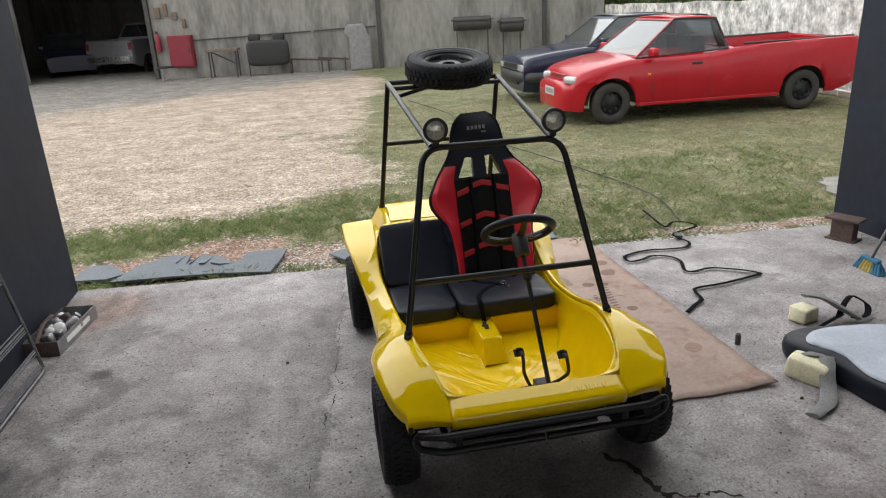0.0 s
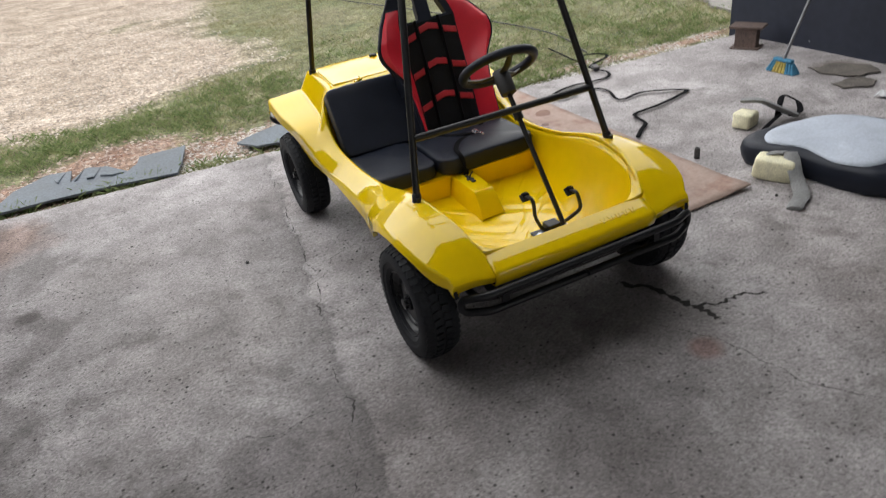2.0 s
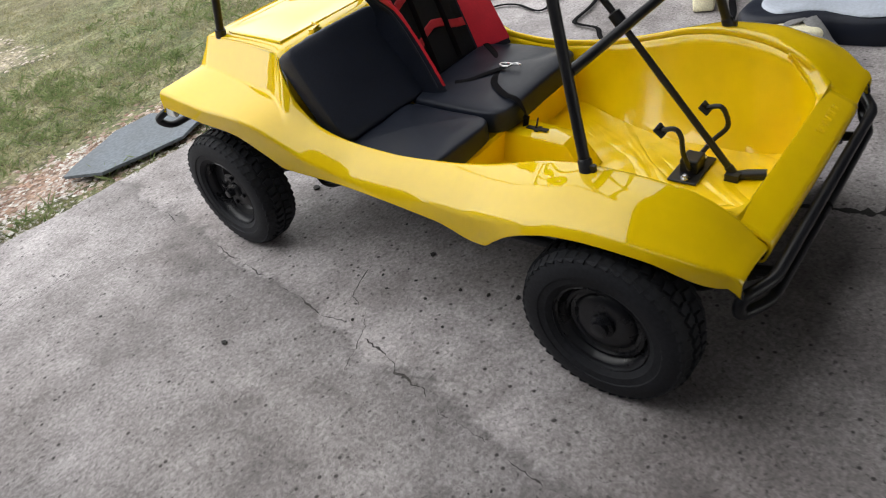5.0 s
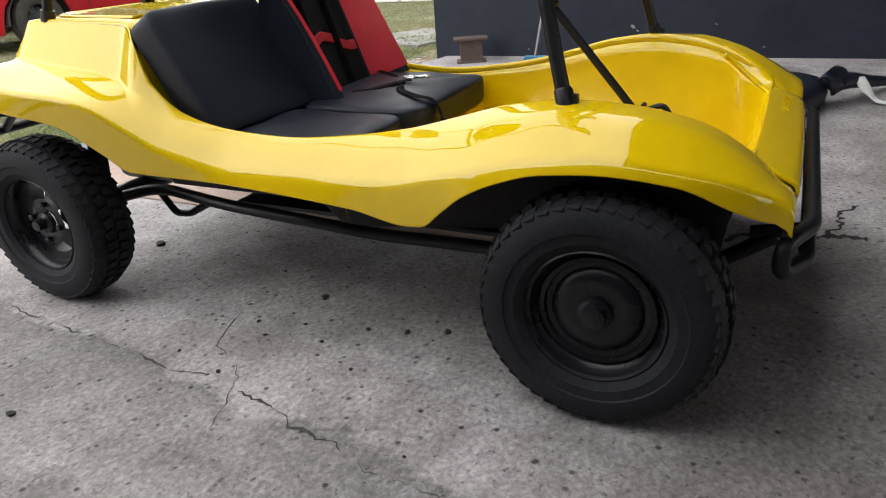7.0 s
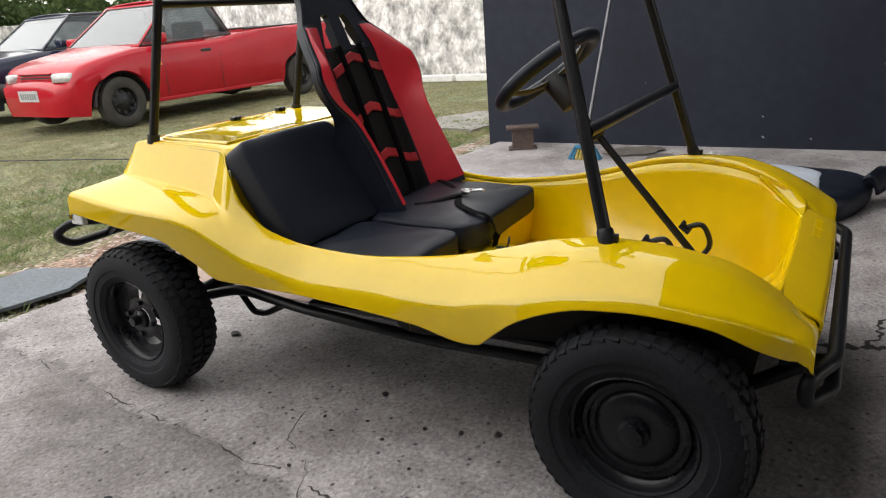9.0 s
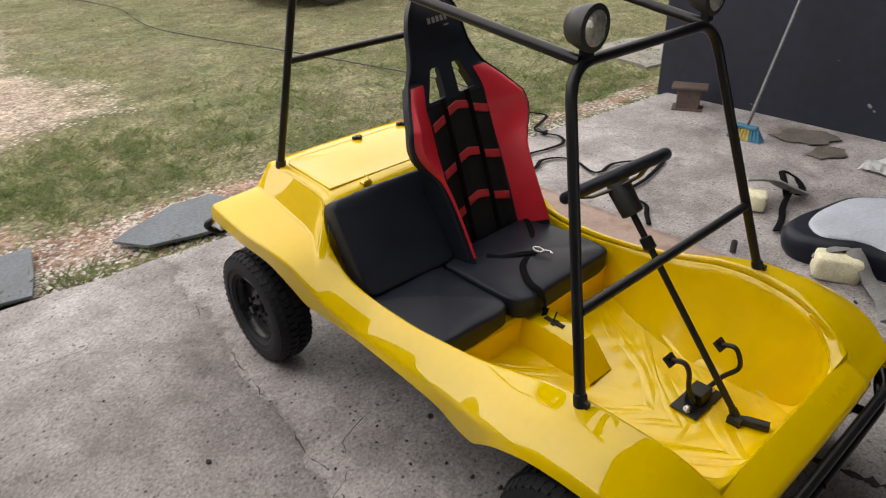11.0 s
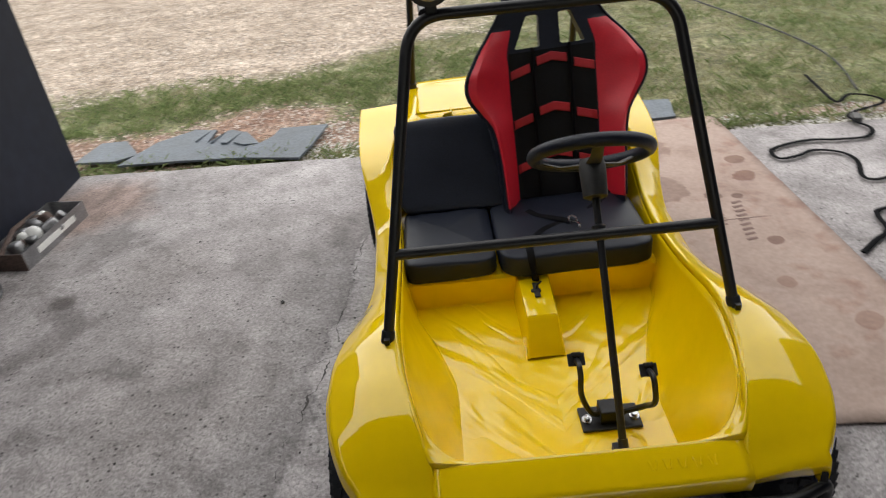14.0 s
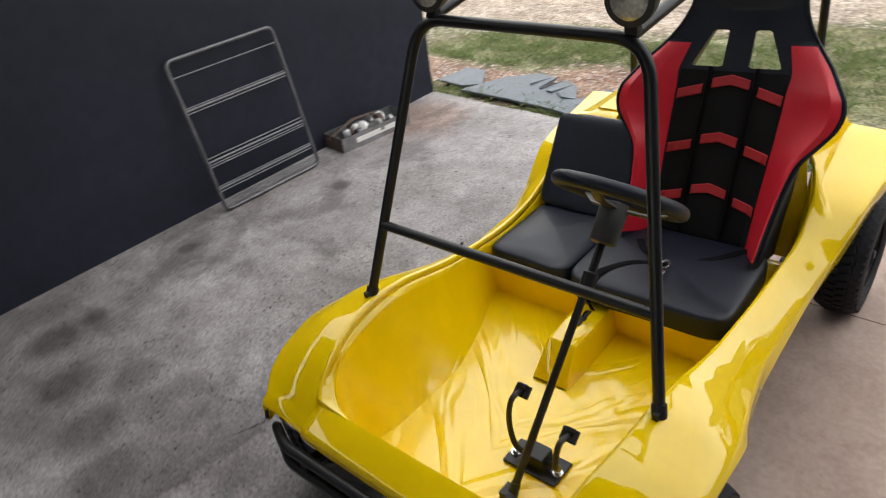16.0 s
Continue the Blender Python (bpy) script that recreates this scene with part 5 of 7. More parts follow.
# ---- the yard: cars, boundary wall, hall ----
def car_wheel(parent, x, y, r=.285, w=.17):
    side = 1 if y > 0 else -1
    m = pose(x, y, r, 0, 0, 90 if side > 0 else -90)
    bm = bmesh.new()
    lathe(bm, [(.165, .06), (.175, .07), (.172, .05), (.15, .02), (.12, .03), (.07, .045), (.05, .055), (.001, .055)], 36, "x", caps=False)
    rim = part("wheel", bm, M_RIM, parent, "black steel wheel", at=m)
    bm = bmesh.new()
    h = w / 2
    lathe(bm, [(.16, -h), (r - .03, -h), (r - .006, -h * .75), (r, 0), (r - .006, h * .75), (r - .03, h), (.2, h * 1.02), (.165, h * .85)], 40, "x", caps=False)
    part("tyre", bm, M_CARTYRE, rim)
    for k in range(8):
        a = 2 * math.pi * k / 8
        bm = bmesh.new()
        lathe(bm, [(.021, .03), (.021, .041), (.001, .042)], 10, "x", Matrix.Translation((0, .118 * math.cos(a), .118 * math.sin(a))))
        part("rim_hole", bm, M_DEBRIS, rim)


def car(name, label, paint, at, turn, top, width, axles, cabin, bed=None, dark_trim=True):
    """A car: forward is +x. top, width: tables along its length; cabin: front base, front roof, rear roof, rear base, roof height."""
    c = thing(name, label, "car", at, "parked cars", turn)
    Z, W = curve(top), curve(width)
    l0, l1 = top[0][0], top[-1][0]
    ls = [l0 + (l1 - l0) * i / 190 for i in range(191)]

    def bottom(l):
        z = .23 if l < axles[0] + .37 else .175
        for a in axles:
            d = .36 ** 2 - (l - a) ** 2
            if d > 0:
                z = max(z, .265 + math.sqrt(d))
        if l > l1 - .25:
            z = max(z, .175 + (l - l1 + .25) * .1)
        if l < l0 + .35:
            z = max(z, .23 + (l0 + .35 - l) * .35)
        return z

    rows = []
    for l in ls:
        w, zt, zb = W(l), Z(l), bottom(l)
        zm = min(max(zb + .01, .56), zt - .06)
        half = [(w - .05, min(zb, zt - .1)), (w - .01, zb + (zm - zb) * .3), (w + .012, zm), (w + .008, zm + (zt - zm) * .35), (w - .012, zm + (zt - zm) * .75), (w - .035, zt - .012), (w - .06, zt)]
        if bed and l < bed:
            half += [(w - .09, zt - .004), (w - .10, zt - .04), (w - .11, .62), (w * .5, .61), (0, .61)]
        else:
            half += [(w - .13, zt + .008), (w * .7, zt + .022), (w * .45, zt + .034), (w * .2, zt + .04), (0, zt + .042)]
        rows.append([(l, y, z) for y, z in half] + [(l, -y, z) for y, z in half[-2::-1]])
    bm = bmesh.new()
    vs = grid(bm, rows)
    for end in (vs[0], vs[-1]):
        n = len(end) // 2
        for j in range(n):
            bm.faces.new((end[j], end[j + 1], end[-2 - j], end[-1 - j]) if j < n - 1 else (end[j], end[j + 1], end[j + 2]))
    body = part("body", bm, paint, c, angle=50)
    # greenhouse
    fb, fr, rr, rb, zr = cabin
    bm = bmesh.new()
    zb1, zb2 = Z(fb) + .01, Z(rb) + .01
    wb1, wb2 = W(fb) - .09, W(rb) - .08
    wr = wb1 - .15
    P = {}
    for s in (1, -1):
        P[s] = [bm.verts.new((fb, s * wb1, zb1)), bm.verts.new((fr, s * wr, zr)), bm.verts.new((rr, s * wr, zr - .01)), bm.verts.new((rb, s * wb2, zb2))]
    quads = {}
    mid_f = (fr + rr) / 2
    quads["side"] = [bm.faces.new(P[1])]
    quads["side2"] = [bm.faces.new(P[-1][::-1])]
    quads["screen"] = [bm.faces.new((P[1][0], P[1][1], P[-1][1], P[-1][0]))]
    quads["rear"] = [bm.faces.new((P[1][2], P[1][3], P[-1][3], P[-1][2]))]
    panes = []
    for fs in quads.values():
        res = bmesh.ops.inset_individual(bm, faces=fs, thickness=.055, depth=0.0)
        for f in fs:
            panes.append([v.co.copy() for v in f.verts])
            bmesh.ops.delete(bm, geom=[f], context="FACES_ONLY")
    # crowned roof
    n = 8
    rows = []
    for i in range(n + 1):
        l = fr + (rr - fr) * i / n
        k = math.sin(math.pi * i / n) * .012
        rows.append([(l, wr * (1 - 2 * j / 10), zr - .01 * i / n + k + .03 * (1 - (1 - 2 * j / 10) ** 2)) for j in range(11)])
    grid(bm, rows)
    part("cabin", bm, paint, c, angle=30, solid=.02, offset=0)
    for pts in panes:
        bm = bmesh.new()
        cen = sum(pts, Vector()) / 4
        bm.faces.new([bm.verts.new(cen + (p - cen) * 1.03) for p in pts])
        pane = part("window", bm, M_GLASS, c, solid=.004, offset=0, smooth=False)
        pane.visible_shadow = False
        bm = bmesh.new()
        tube(bm, [cen + (p - cen) * 1.0 for p in pts], .012, 6, closed=True)
        part("window_seal", bm, M_PLASTIC, c)
    if bed:
        for s in (-1, 1):
            bm = bmesh.new()
            pts = []
            for l, k in ((rb + .05, .10), (rb + .15, .10), (rr + .10, .86), (rr + .03, .86)):
                pts.append(bm.verts.new((l, s * (wb2 + (wr - wb2) * k + .014), zb2 + (zr - zb2) * k)))
            bm.faces.new(pts)
            part("quarter_window", bm, M_PLASTIC, c, solid=.008, offset=0)
    part("cabin_floor", boxes((rb, fb, -wb1 + .03, wb1 - .03, .5, .62)), M_PLASTIC, c, smooth=False)
    for s in (-1, 1):
        bm = boxes((rb + .25, rb + .45, s * .38 - .22, s * .38 + .22, .6, 1.12))
        part("seat_back", bm, M_PLASTIC, c, smooth=False, bevel=.04)
        for a in axles:
            car_wheel(c, a, s * (W(a) - .10))
            bm = bmesh.new()
            rows = []
            for i in range(17):
                t = math.pi * i / 16
                rows.append([(a + .352 * math.cos(t), s * (W(a) - .02), .27 + .352 * math.sin(t)), (a + .352 * math.cos(t), s * (W(a) - .32), .27 + .352 * math.sin(t))])
            grid(bm, rows)
            part("wheel_arch_liner", bm, M_PLASTIC, c)
        # mirror, handle, seams, trim
        bm = bmesh.new()
        cushion(bm, .05, .09, .06, Matrix.Translation((fb - .2, s * (wb1 + .13), zb1 + .08)), 4, 8)
        part("mirror", bm, paint, c)
        part("door_handle", boxes((rb + .42, rb + .58, s * (W(rb + .5) - .01) - .012, s * (W(rb + .5) - .01) + .012, Z(rb + .5) - .13, Z(rb + .5) - .095)), M_PLASTIC, c, smooth=False, bevel=.008)
        for l in (rb + .3, fb - .22):
            bm = bmesh.new()
            w = W(l)
            tube(bm, [(l, s * (w - .005), .30), (l, s * (w + .010), .56), (l, s * (w + .004), .56 + (Z(l) - .56) * .4), (l, s * (w - .014), Z(l) - .1), (l, s * (w - .035), Z(l) - .012)], .004, 5)
            part("door_seam", bm, M_PLASTIC, c)
        bm = boxes((axles[1] + .4 if axles[1] < axles[0] else 0, axles[0] - .4, s * (W(0) - .045) - .02, s * (W(0) - .045) + .02, .225, .27))
        part("sill", bm, paint, c, smooth=False, bevel=.01)
        bm = boxes((l0 - .01, l0 + .06, s * (W(l0) - .06) - .06, s * (W(l0) - .06) + .05, Z(l0) - .3, Z(l0) - .06))
        part("tail_light", bm, M_REDBOX, c, smooth=False, bevel=.015)
        bm = bmesh.new()
        cushion(bm, .02, .03, .014, Matrix.Translation((axles[0] - .52, s * (W(axles[0] - .5) + .006), .66)), 4, 6)
        part("side_indicator", bm, M_AMBER, c)
    return c, Z, W


def nose_parts(c, l1, wn, z_light, z_bump, square, paint, lb):
    for s in (-1, 1):
        bm = bmesh.new()
        cushion(bm, .09 if not square else .05, .14, .055, Matrix.Translation((l1 - (.035 if not square else .03), s * (wn - (.03 if not square else .16)), z_light)) @ pose(0, 0, 0, 0, 0, -s * (-24 if not square else -4)), 5 if not square else 9, 10)
        part("headlight", bm, M_HEADLIGHT, c, "clear headlight")
    for k in range(4):
        part("grille_bar", boxes((l1 - .03, l1 + .026, -wn + .24, wn - .24, z_light - .05 + .031 * k, z_light - .036 + .031 * k)), M_PLASTIC if square else paint, c, smooth=False, bevel=.004)
    part("grille", boxes((l1 - .05, l1 + .016, -wn + .26, wn - .26, z_light - .055, z_light + .055)), M_PLASTIC, c, smooth=False, bevel=.01)
    part("number_plate", boxes((lb + .005, lb + .02, -.2, .2, z_bump - .06, z_bump + .06)), M_PLATE, c, "plain pale plate with grey bars", smooth=False)
    for k in range(7):
        part("plate_bar", boxes((lb + .02, lb + .023, -.16 + .048 * k, -.13 + .048 * k, z_bump - .035, z_bump + .03)), M_GREYBAR, c, smooth=False)
    if square:
        bm = bmesh.new()
        tube(bm, smooth_path([(l1 - .5, wn + .17, z_bump), (l1 - .18, wn + .08, z_bump), (l1 - .02, wn - .15, z_bump), (l1 + .03, 0, z_bump), (l1 - .02, -wn + .15, z_bump), (l1 - .18, -wn - .08, z_bump), (l1 - .5, -wn - .17, z_bump)], 6), .06, 10, flat=1.5, up=(0, 0, 1))
        part("front_bumper", bm, M_PLASTIC, c)
    part("lower_intake", boxes((lb - .05, lb + .012, -.42, .42, z_bump - .14, z_bump - .085)), M_PLASTIC, c, smooth=False, bevel=.01)


pickup, PZ, PW = car("pickup_truck", "red two-door pickup truck parked on the grass", M_RED_CAR, (5.08, 7.66, -.02), 178.0,
    [(-2.34, .98), (-2.26, 1.0), (-1.0, .98), (-.4, .945), (0, .89), (.8, .868), (1.12, .865), (1.5, .815), (1.8, .745), (1.9, .705), (1.95, .665), (1.985, .60), (2.0, .555), (2.06, .545), (2.1, .525), (2.12, .46)],
    [(-2.34, .80), (-2.24, .84), (-1, .86), (.8, .86), (1.5, .845), (1.78, .80), (1.92, .74), (2.0, .68), (2.07, .61), (2.12, .50)], (1.48, -1.46), (1.12, .5, -.12, -.26, 1.365), bed=-.36)
nose_parts(pickup, 1.985, .57, .612, .43, False, M_RED_CAR, 2.105)
bm = bmesh.new()
tube(bm, [(-.12, -.42, 1.375), (-.08, -.42, 1.395), (.05, -.42, 1.405), (.05, .42, 1.405), (-.08, .42, 1.395), (-.12, .42, 1.375)], .011, 8)
part("roof_bar", bm, M_PLASTIC, pickup)
for s in (-1, 1):
    bm = bmesh.new()
    tube(bm, [(-.5, s * .775, .985), (-2.24, s * .76, 1.005)], .014, 8)
    part("bed_rail", bm, M_PLASTIC, pickup)
part("tailgate", boxes((-2.335, -2.29, -.72, .72, .55, .975)), M_RED_CAR, pickup, smooth=False, bevel=.015)
part("spare_box", boxes((-.9, -.4, -.35, .35, .14, .3)), M_PLASTIC, pickup, smooth=False, bevel=.03)

sedan, SZ, SW = car("sedan", "dark navy boxy sedan parked beside the red pickup", M_BLUE_CAR, (5.25, 10.2, -.02), 179.0,
    [(-2.1, .84), (-1.9, .90), (-1.2, .92), (0, .90), (.9, .89), (1.3, .86), (1.8, .80), (2.05, .74), (2.12, .66)],
    [(-2.1, .74), (-1.9, .80), (0, .82), (1.3, .81), (1.9, .79), (2.12, .76)], (1.28, -1.22), (.92, .32, -.72, -1.15, 1.36))
nose_parts(sedan, 2.12, .76, .60, .44, True, M_BLUE_CAR, 2.13)

# boundary wall with hedge
def rough_wall(x, y0, y1, h, thick):
    bm = bmesh.new()
    rows = []
    n = 60
    for i in range(n + 1):
        y = y0 + (y1 - y0) * i / n
        t = h + .05 * noise.noise((y * .9, 0, 0)) + .03 * noise.noise((y * 4, 2, 0))
        rows.append([(x + .012 * noise.noise((y * 2, z * 2, 1)), y, z * t) for z in (-.03, .25, .5, .75, 1.0)] + [(x + thick, y, t), (x + thick, y, -.1)])
    grid(bm, rows)
    return bm


structure("wall_boundary", rough_wall(8.35, -3.0, 17.9, 1.46, .18), M_WHITEWALL, "whitewashed boundary wall streaked with dark mould", "wall")


def leaf_cloud(name, label, boxes_, count, size, mat, seed):
    rng = np.random.default_rng(seed)
    vs, fs = [], []
    for (x0, x1, y0, y1, z0, z1), n in zip(boxes_, count):
        for _ in range(n):
            c = Vector((rng.uniform(x0, x1), rng.uniform(y0, y1), z0 + (z1 - z0) * rng.beta(1.6, 1.9)))
            if noise.noise(c * 1.1) < -.12:
                continue
            s = size * rng.uniform(.6, 1.4)
            m = Euler(rng.uniform(0, 6.28, 3)).to_matrix()
            k = len(vs)
            vs += [c + m @ Vector(p) * s for p in ((-.3, 0, 0), (0, -.5, .1), (.35, 0, 0), (0, .6, .1))]
            fs.append((k, k + 1, k + 2, k + 3))
    me = bpy.data.meshes.new(name)
    me.from_pydata([tuple(v) for v in vs], [], fs)
    me.materials.append(mat)
    return tagged(new(name, me), label, "hedge", kind="stuff")


leaf_cloud("hedge", "dense green hedge rising behind the boundary wall", [(8.6, 9.8, 10.5, 19.0, 1.2, 3.2), (8.7, 9.4, 4.0, 10.5, 1.2, 1.75), (7.0, 12, 18.2, 19.8, 1.3, 2.6)], (9000, 2500, 2500), .14, M_HEDGE, 3)

# white kerb stones by the boundary wall
for i in range(9):
    bm = boxes((-.06, .06, -.42, .42, 0, .10))
    k = part("kerb_stone", bm, M_WHITE, None, at=pose(7.9 + random.uniform(-.03, .03), 3.6 + .9 * i, -.03, 0, 0, random.uniform(-2, 2)), smooth=False, bevel=.012)
    tagged(k, "white painted concrete kerb stone lying on the grass", "kerb", "kerb stones")

# hall across the yard: front line from west to east
HA, HB = Vector((-16.0, 23.2, 0)), Vector((8.3, 17.85, 0))
hd = (HB - HA).normalized()
hall_turn = math.degrees(math.atan2(hd.y, hd.x))


HM = Matrix.Translation(HB) @ pose(0, 0, 0, 0, 0, hall_turn)
L_W0, L_W1 = -13.6, -17.6      # the dark opening


def hall_box(x0, x1, y0, y1, z0, z1, bm=None):
    bm = bm or bmesh.new()
    box(bm, x0, x1, y0, y1, z0, z1, HM)
    return bm


structure("wall_hall", hall_box(L_W0, 0, 0, .2, -.05, 4.6), M_HALLWALL, "long grimy pale hall wall with mould stains", "wall", smooth=False)
structure("wall_hall_end", hall_box(-30, L_W1, 0, .2, -.05, 4.6), M_HALLWALL, "grimy pale hall wall", "wall", smooth=False)
structure("wall_hall_lintel", hall_box(L_W1, L_W0, 0, .2, 3.6, 4.6), M_HALLWALL, "grimy wall over the hall doorway", "wall", smooth=False)
bm = hall_box(-22, -9, 12, 12.2, -.05, 4.6)
hall_box(-22.2, -22, .2, 12.2, -.05, 4.6, bm)
hall_box(-9, -8.8, .2, 12.2, -.05, 4.6, bm)
structure("wall_hall_inner", bm, M_HALLWALL, "dark inner walls of the hall", "wall", smooth=False)
structure("ceiling_hall", hall_box(-22.2, -8.8, 0, 12.2, 4.6, 4.75), M_DARKSTEEL, "dark hall roof", "ceiling", smooth=False)

# hall posts, rails and things along the wall
for s in (13.5, 6.65, 1.75):
    bm = hall_box(-s - .06, -s + .06, -.12, -.003, -.03, 4.4)
    structure("hall_post", bm, M_DARKSTEEL, "dark steel post against the hall wall", "post", smooth=False)
for a, b, z in ((12.3, 10.6, 1.05), (10.5, 8.7, 1.1), (8.6, 6.75, 1.15)):
    bm = bmesh.new()
    tube(bm, [HM @ Vector((-a, -.05, z)), HM @ Vector((-b, -.05, z + .04))], .022, 6)
    structure("wall_pipe", bm, M_DARKSTEEL, "thin dark pipe along the hall wall", "pipe")


def on_wall(name, label, category, dims, s, out=0.0):
    t = thing(name, label, category, tuple(HM @ Vector((-s, -out, -.03))), turn=hall_turn)
    for n, d, m in dims:
        part(n, boxes(*d), m, t, smooth=False, bevel=.01)
    return t


on_wall("fire_cabinet", "red metal fire cabinet fixed low on the hall wall", "cabinet",
        [("case", [(-.36, .36, -.2, 0, .32, 1.24)], M_REDBOX), ("door", [(-.33, .33, -.225, -.2, .35, 1.21)], M_REDBOX), ("handle", [(.24, .28, -.25, -.225, .75, .88)], M_DARKSTEEL)], 12.62, .01)
ext = thing("fire_extinguisher", "red fire extinguisher hanging on the hall wall", "fire extinguisher", tuple(HM @ Vector((-13.28, -.14, -.2))))
bm = bmesh.new()
lathe(bm, [(.001, .95), (.08, .96), (.085, 1.0), (.085, 1.38), (.05, 1.45), (.025, 1.48), (.001, 1.49)], 16, "z")
part("cylinder", bm, M_REDBOX, ext)
part("valve", boxes((-.03, .03, -.03, .03, 1.47, 1.56)), M_PLASTIC, ext, smooth=False)
part("bracket", boxes((-.04, .04, .05, .138, 1.2, 1.3)), M_DARKSTEEL, ext, smooth=False)
for k, (s, z, w, h) in enumerate(((13.2, 1.75, .16, .3), (12.95, 1.8, .12, .35), (12.7, 1.7, .14, .2), (12.45, 1.45, .1, .25))):
    on_wall("wall_switch", "small dark switch box on the hall wall", "switch box", [("case", [(-w / 2, w / 2, -.08, 0, z, z + h)], M_WOOD)], s)


def trestle(s, w, h, label, slanted=False):
    t = thing("work_trestle", label, "trestle", tuple(HM @ Vector((-s, -.45, -.03))), turn=hall_turn)
    part("top", boxes((-w / 2, w / 2, -.2, .2, h - .08, h)), M_WOOD, t, smooth=False, bevel=.01)
    for x in (-w / 2 + .08, w / 2 - .08):
        for y in (-.15, .15):
            bm = bmesh.new()
            tube(bm, [(x, y, 0), (x, y * .7, h - .08)], .025, 6)
            part("leg", bm, M_DARKSTEEL, t)
    bm = bmesh.new()
    tube(bm, [(-w / 2 + .08, .02, .75), (w / 2 - .08, .02, .35)], .02, 6)
    part("brace", bm, M_DARKSTEEL, t)


trestle(11.28, .95, .82, "weathered wooden trestle standing by the hall wall")
bench = thing("double_seat", "worn black double car seat standing against the hall wall", "seat", tuple(HM @ Vector((-9.93, -.5, -.03))), turn=hall_turn)
bm = bmesh.new()
cushion(bm, .62, .13, .37, Matrix.Translation((0, 0, .64)), 6, 12)
part("backrest", bm, M_PLASTIC, bench)
for x in (-.36, .36):
    bm = bmesh.new()
    cushion(bm, .17, .08, .11, Matrix.Translation((x, 0, 1.08)), 5, 10)
    part("headrest", bm, M_PLASTIC, bench)
for x in (-.6, .62):
    bm = bmesh.new()
    tube(bm, [(x, 0, 0), (x, 0, .6)], .02, 6)
    part("leg", bm, M_DARKSTEEL, bench)
for s, w in ((8.75, 1.3), (8.05, .9)):
    t = thing("low_rail", "low rusty rail on short legs by the hall wall", "rail", tuple(HM @ Vector((-s, -.35, -.03))), turn=hall_turn)
    bm = bmesh.new()
    tube(bm, [(-w / 2, 0, .42), (w / 2, 0, .34)], .03, 6)
    part("bar", bm, M_RUST, t)
    for x in (-w / 2 + .1, w / 2 - .1):
        bm = bmesh.new()
        tube(bm, [(x, 0, 0), (x, 0, .4)], .022, 6)
        part("leg", bm, M_RUST, t)
bm = bmesh.new()
rows = []
for i in range(15):
    z = 1.32 * i / 14
    w = .33 if z < 1.1 else .33 - (z - 1.1) ** 2 * 2.6
    rows.append([(-w * (1 - 2 * j / 8) - (.12 if z > 1 else 0), .10 * z - .04 * (1 - (1 - 2 * j / 8) ** 2), z) for j in range(9)])
grid(bm, rows)
tagged(part("bonnet_panel", bm, M_GREYCLOTH, None, at=pose(*(HM @ Vector((-7.22, -.35, -.03))), 0, 0, hall_turn), solid=.015), "old grey car panel leaning on the hall wall", "car panel")
for s, z, w in ((3.9, 1.05, 1.1), (2.75, .95, .7)):
    t = thing("old_barbecue", "rusty drum barbecue on thin legs by the hall wall", "barbecue", tuple(HM @ Vector((-s, -.4, -.03))), turn=hall_turn)
    bm = bmesh.new()
    lathe(bm, [(.16, -w / 2), (.2, -w / 2 + .03), (.2, w / 2 - .03), (.16, w / 2)], 14, "x", Matrix.Translation((0, 0, z + .12)))
    part("drum", bm, M_DARKSTEEL, t)
    part("lid_plate", boxes((-w / 2 - .06, w / 2 + .06, -.22, .22, z + .2, z + .24)), M_DARKSTEEL, t, smooth=False)
    for x in (-w / 2 + .1, w / 2 - .1):
        for y in (-.14, .14):
            bm = bmesh.new()
            tube(bm, [(x, y, 0), (x, y, z + .02)], .014, 6)
            part("leg", bm, M_DARKSTEEL, t)
t = thing("old_tyre_stack", "old black tyres leaning at the wall corner", "tyre", tuple(HM @ Vector((-.9, -.8, -.03))))
bm = bmesh.new()
lathe(bm, [(.17, -.08), (.3, -.09), (.32, 0), (.3, .09), (.17, .08)], 24, "x", Matrix.Translation((0, 0, .32)) @ pose(0, 0, 0, 0, 8, 60), caps=False)
part("tyre", bm, M_TYRE, t)
bm = bmesh.new()
lathe(bm, [(.17, -.08), (.3, -.09), (.32, 0), (.3, .09), (.17, .08)], 24, "x", Matrix.Translation((.3, -.25, .32)) @ pose(0, 0, 0, 0, 6, 100), caps=False)
part("tyre", bm, M_TYRE, t)

stool = thing("low_stool", "low round dark stool standing by the hall doorway", "stool", tuple(HM @ Vector((-12.95, -.75, -.03))), turn=hall_turn)
bm = bmesh.new()
lathe(bm, [(.001, .36), (.24, .36), (.26, .375), (.26, .40), (.24, .415), (.001, .42)], 20, "z")
part("seat", bm, M_PLASTIC, stool)
for a in range(3):
    bm = bmesh.new()
    c, d = math.cos(2.1 * a), math.sin(2.1 * a)
    tube(bm, [(.16 * c, .16 * d, 0), (.12 * c, .12 * d, .36)], .016, 6)
    part("leg", bm, M_GALV, stool)

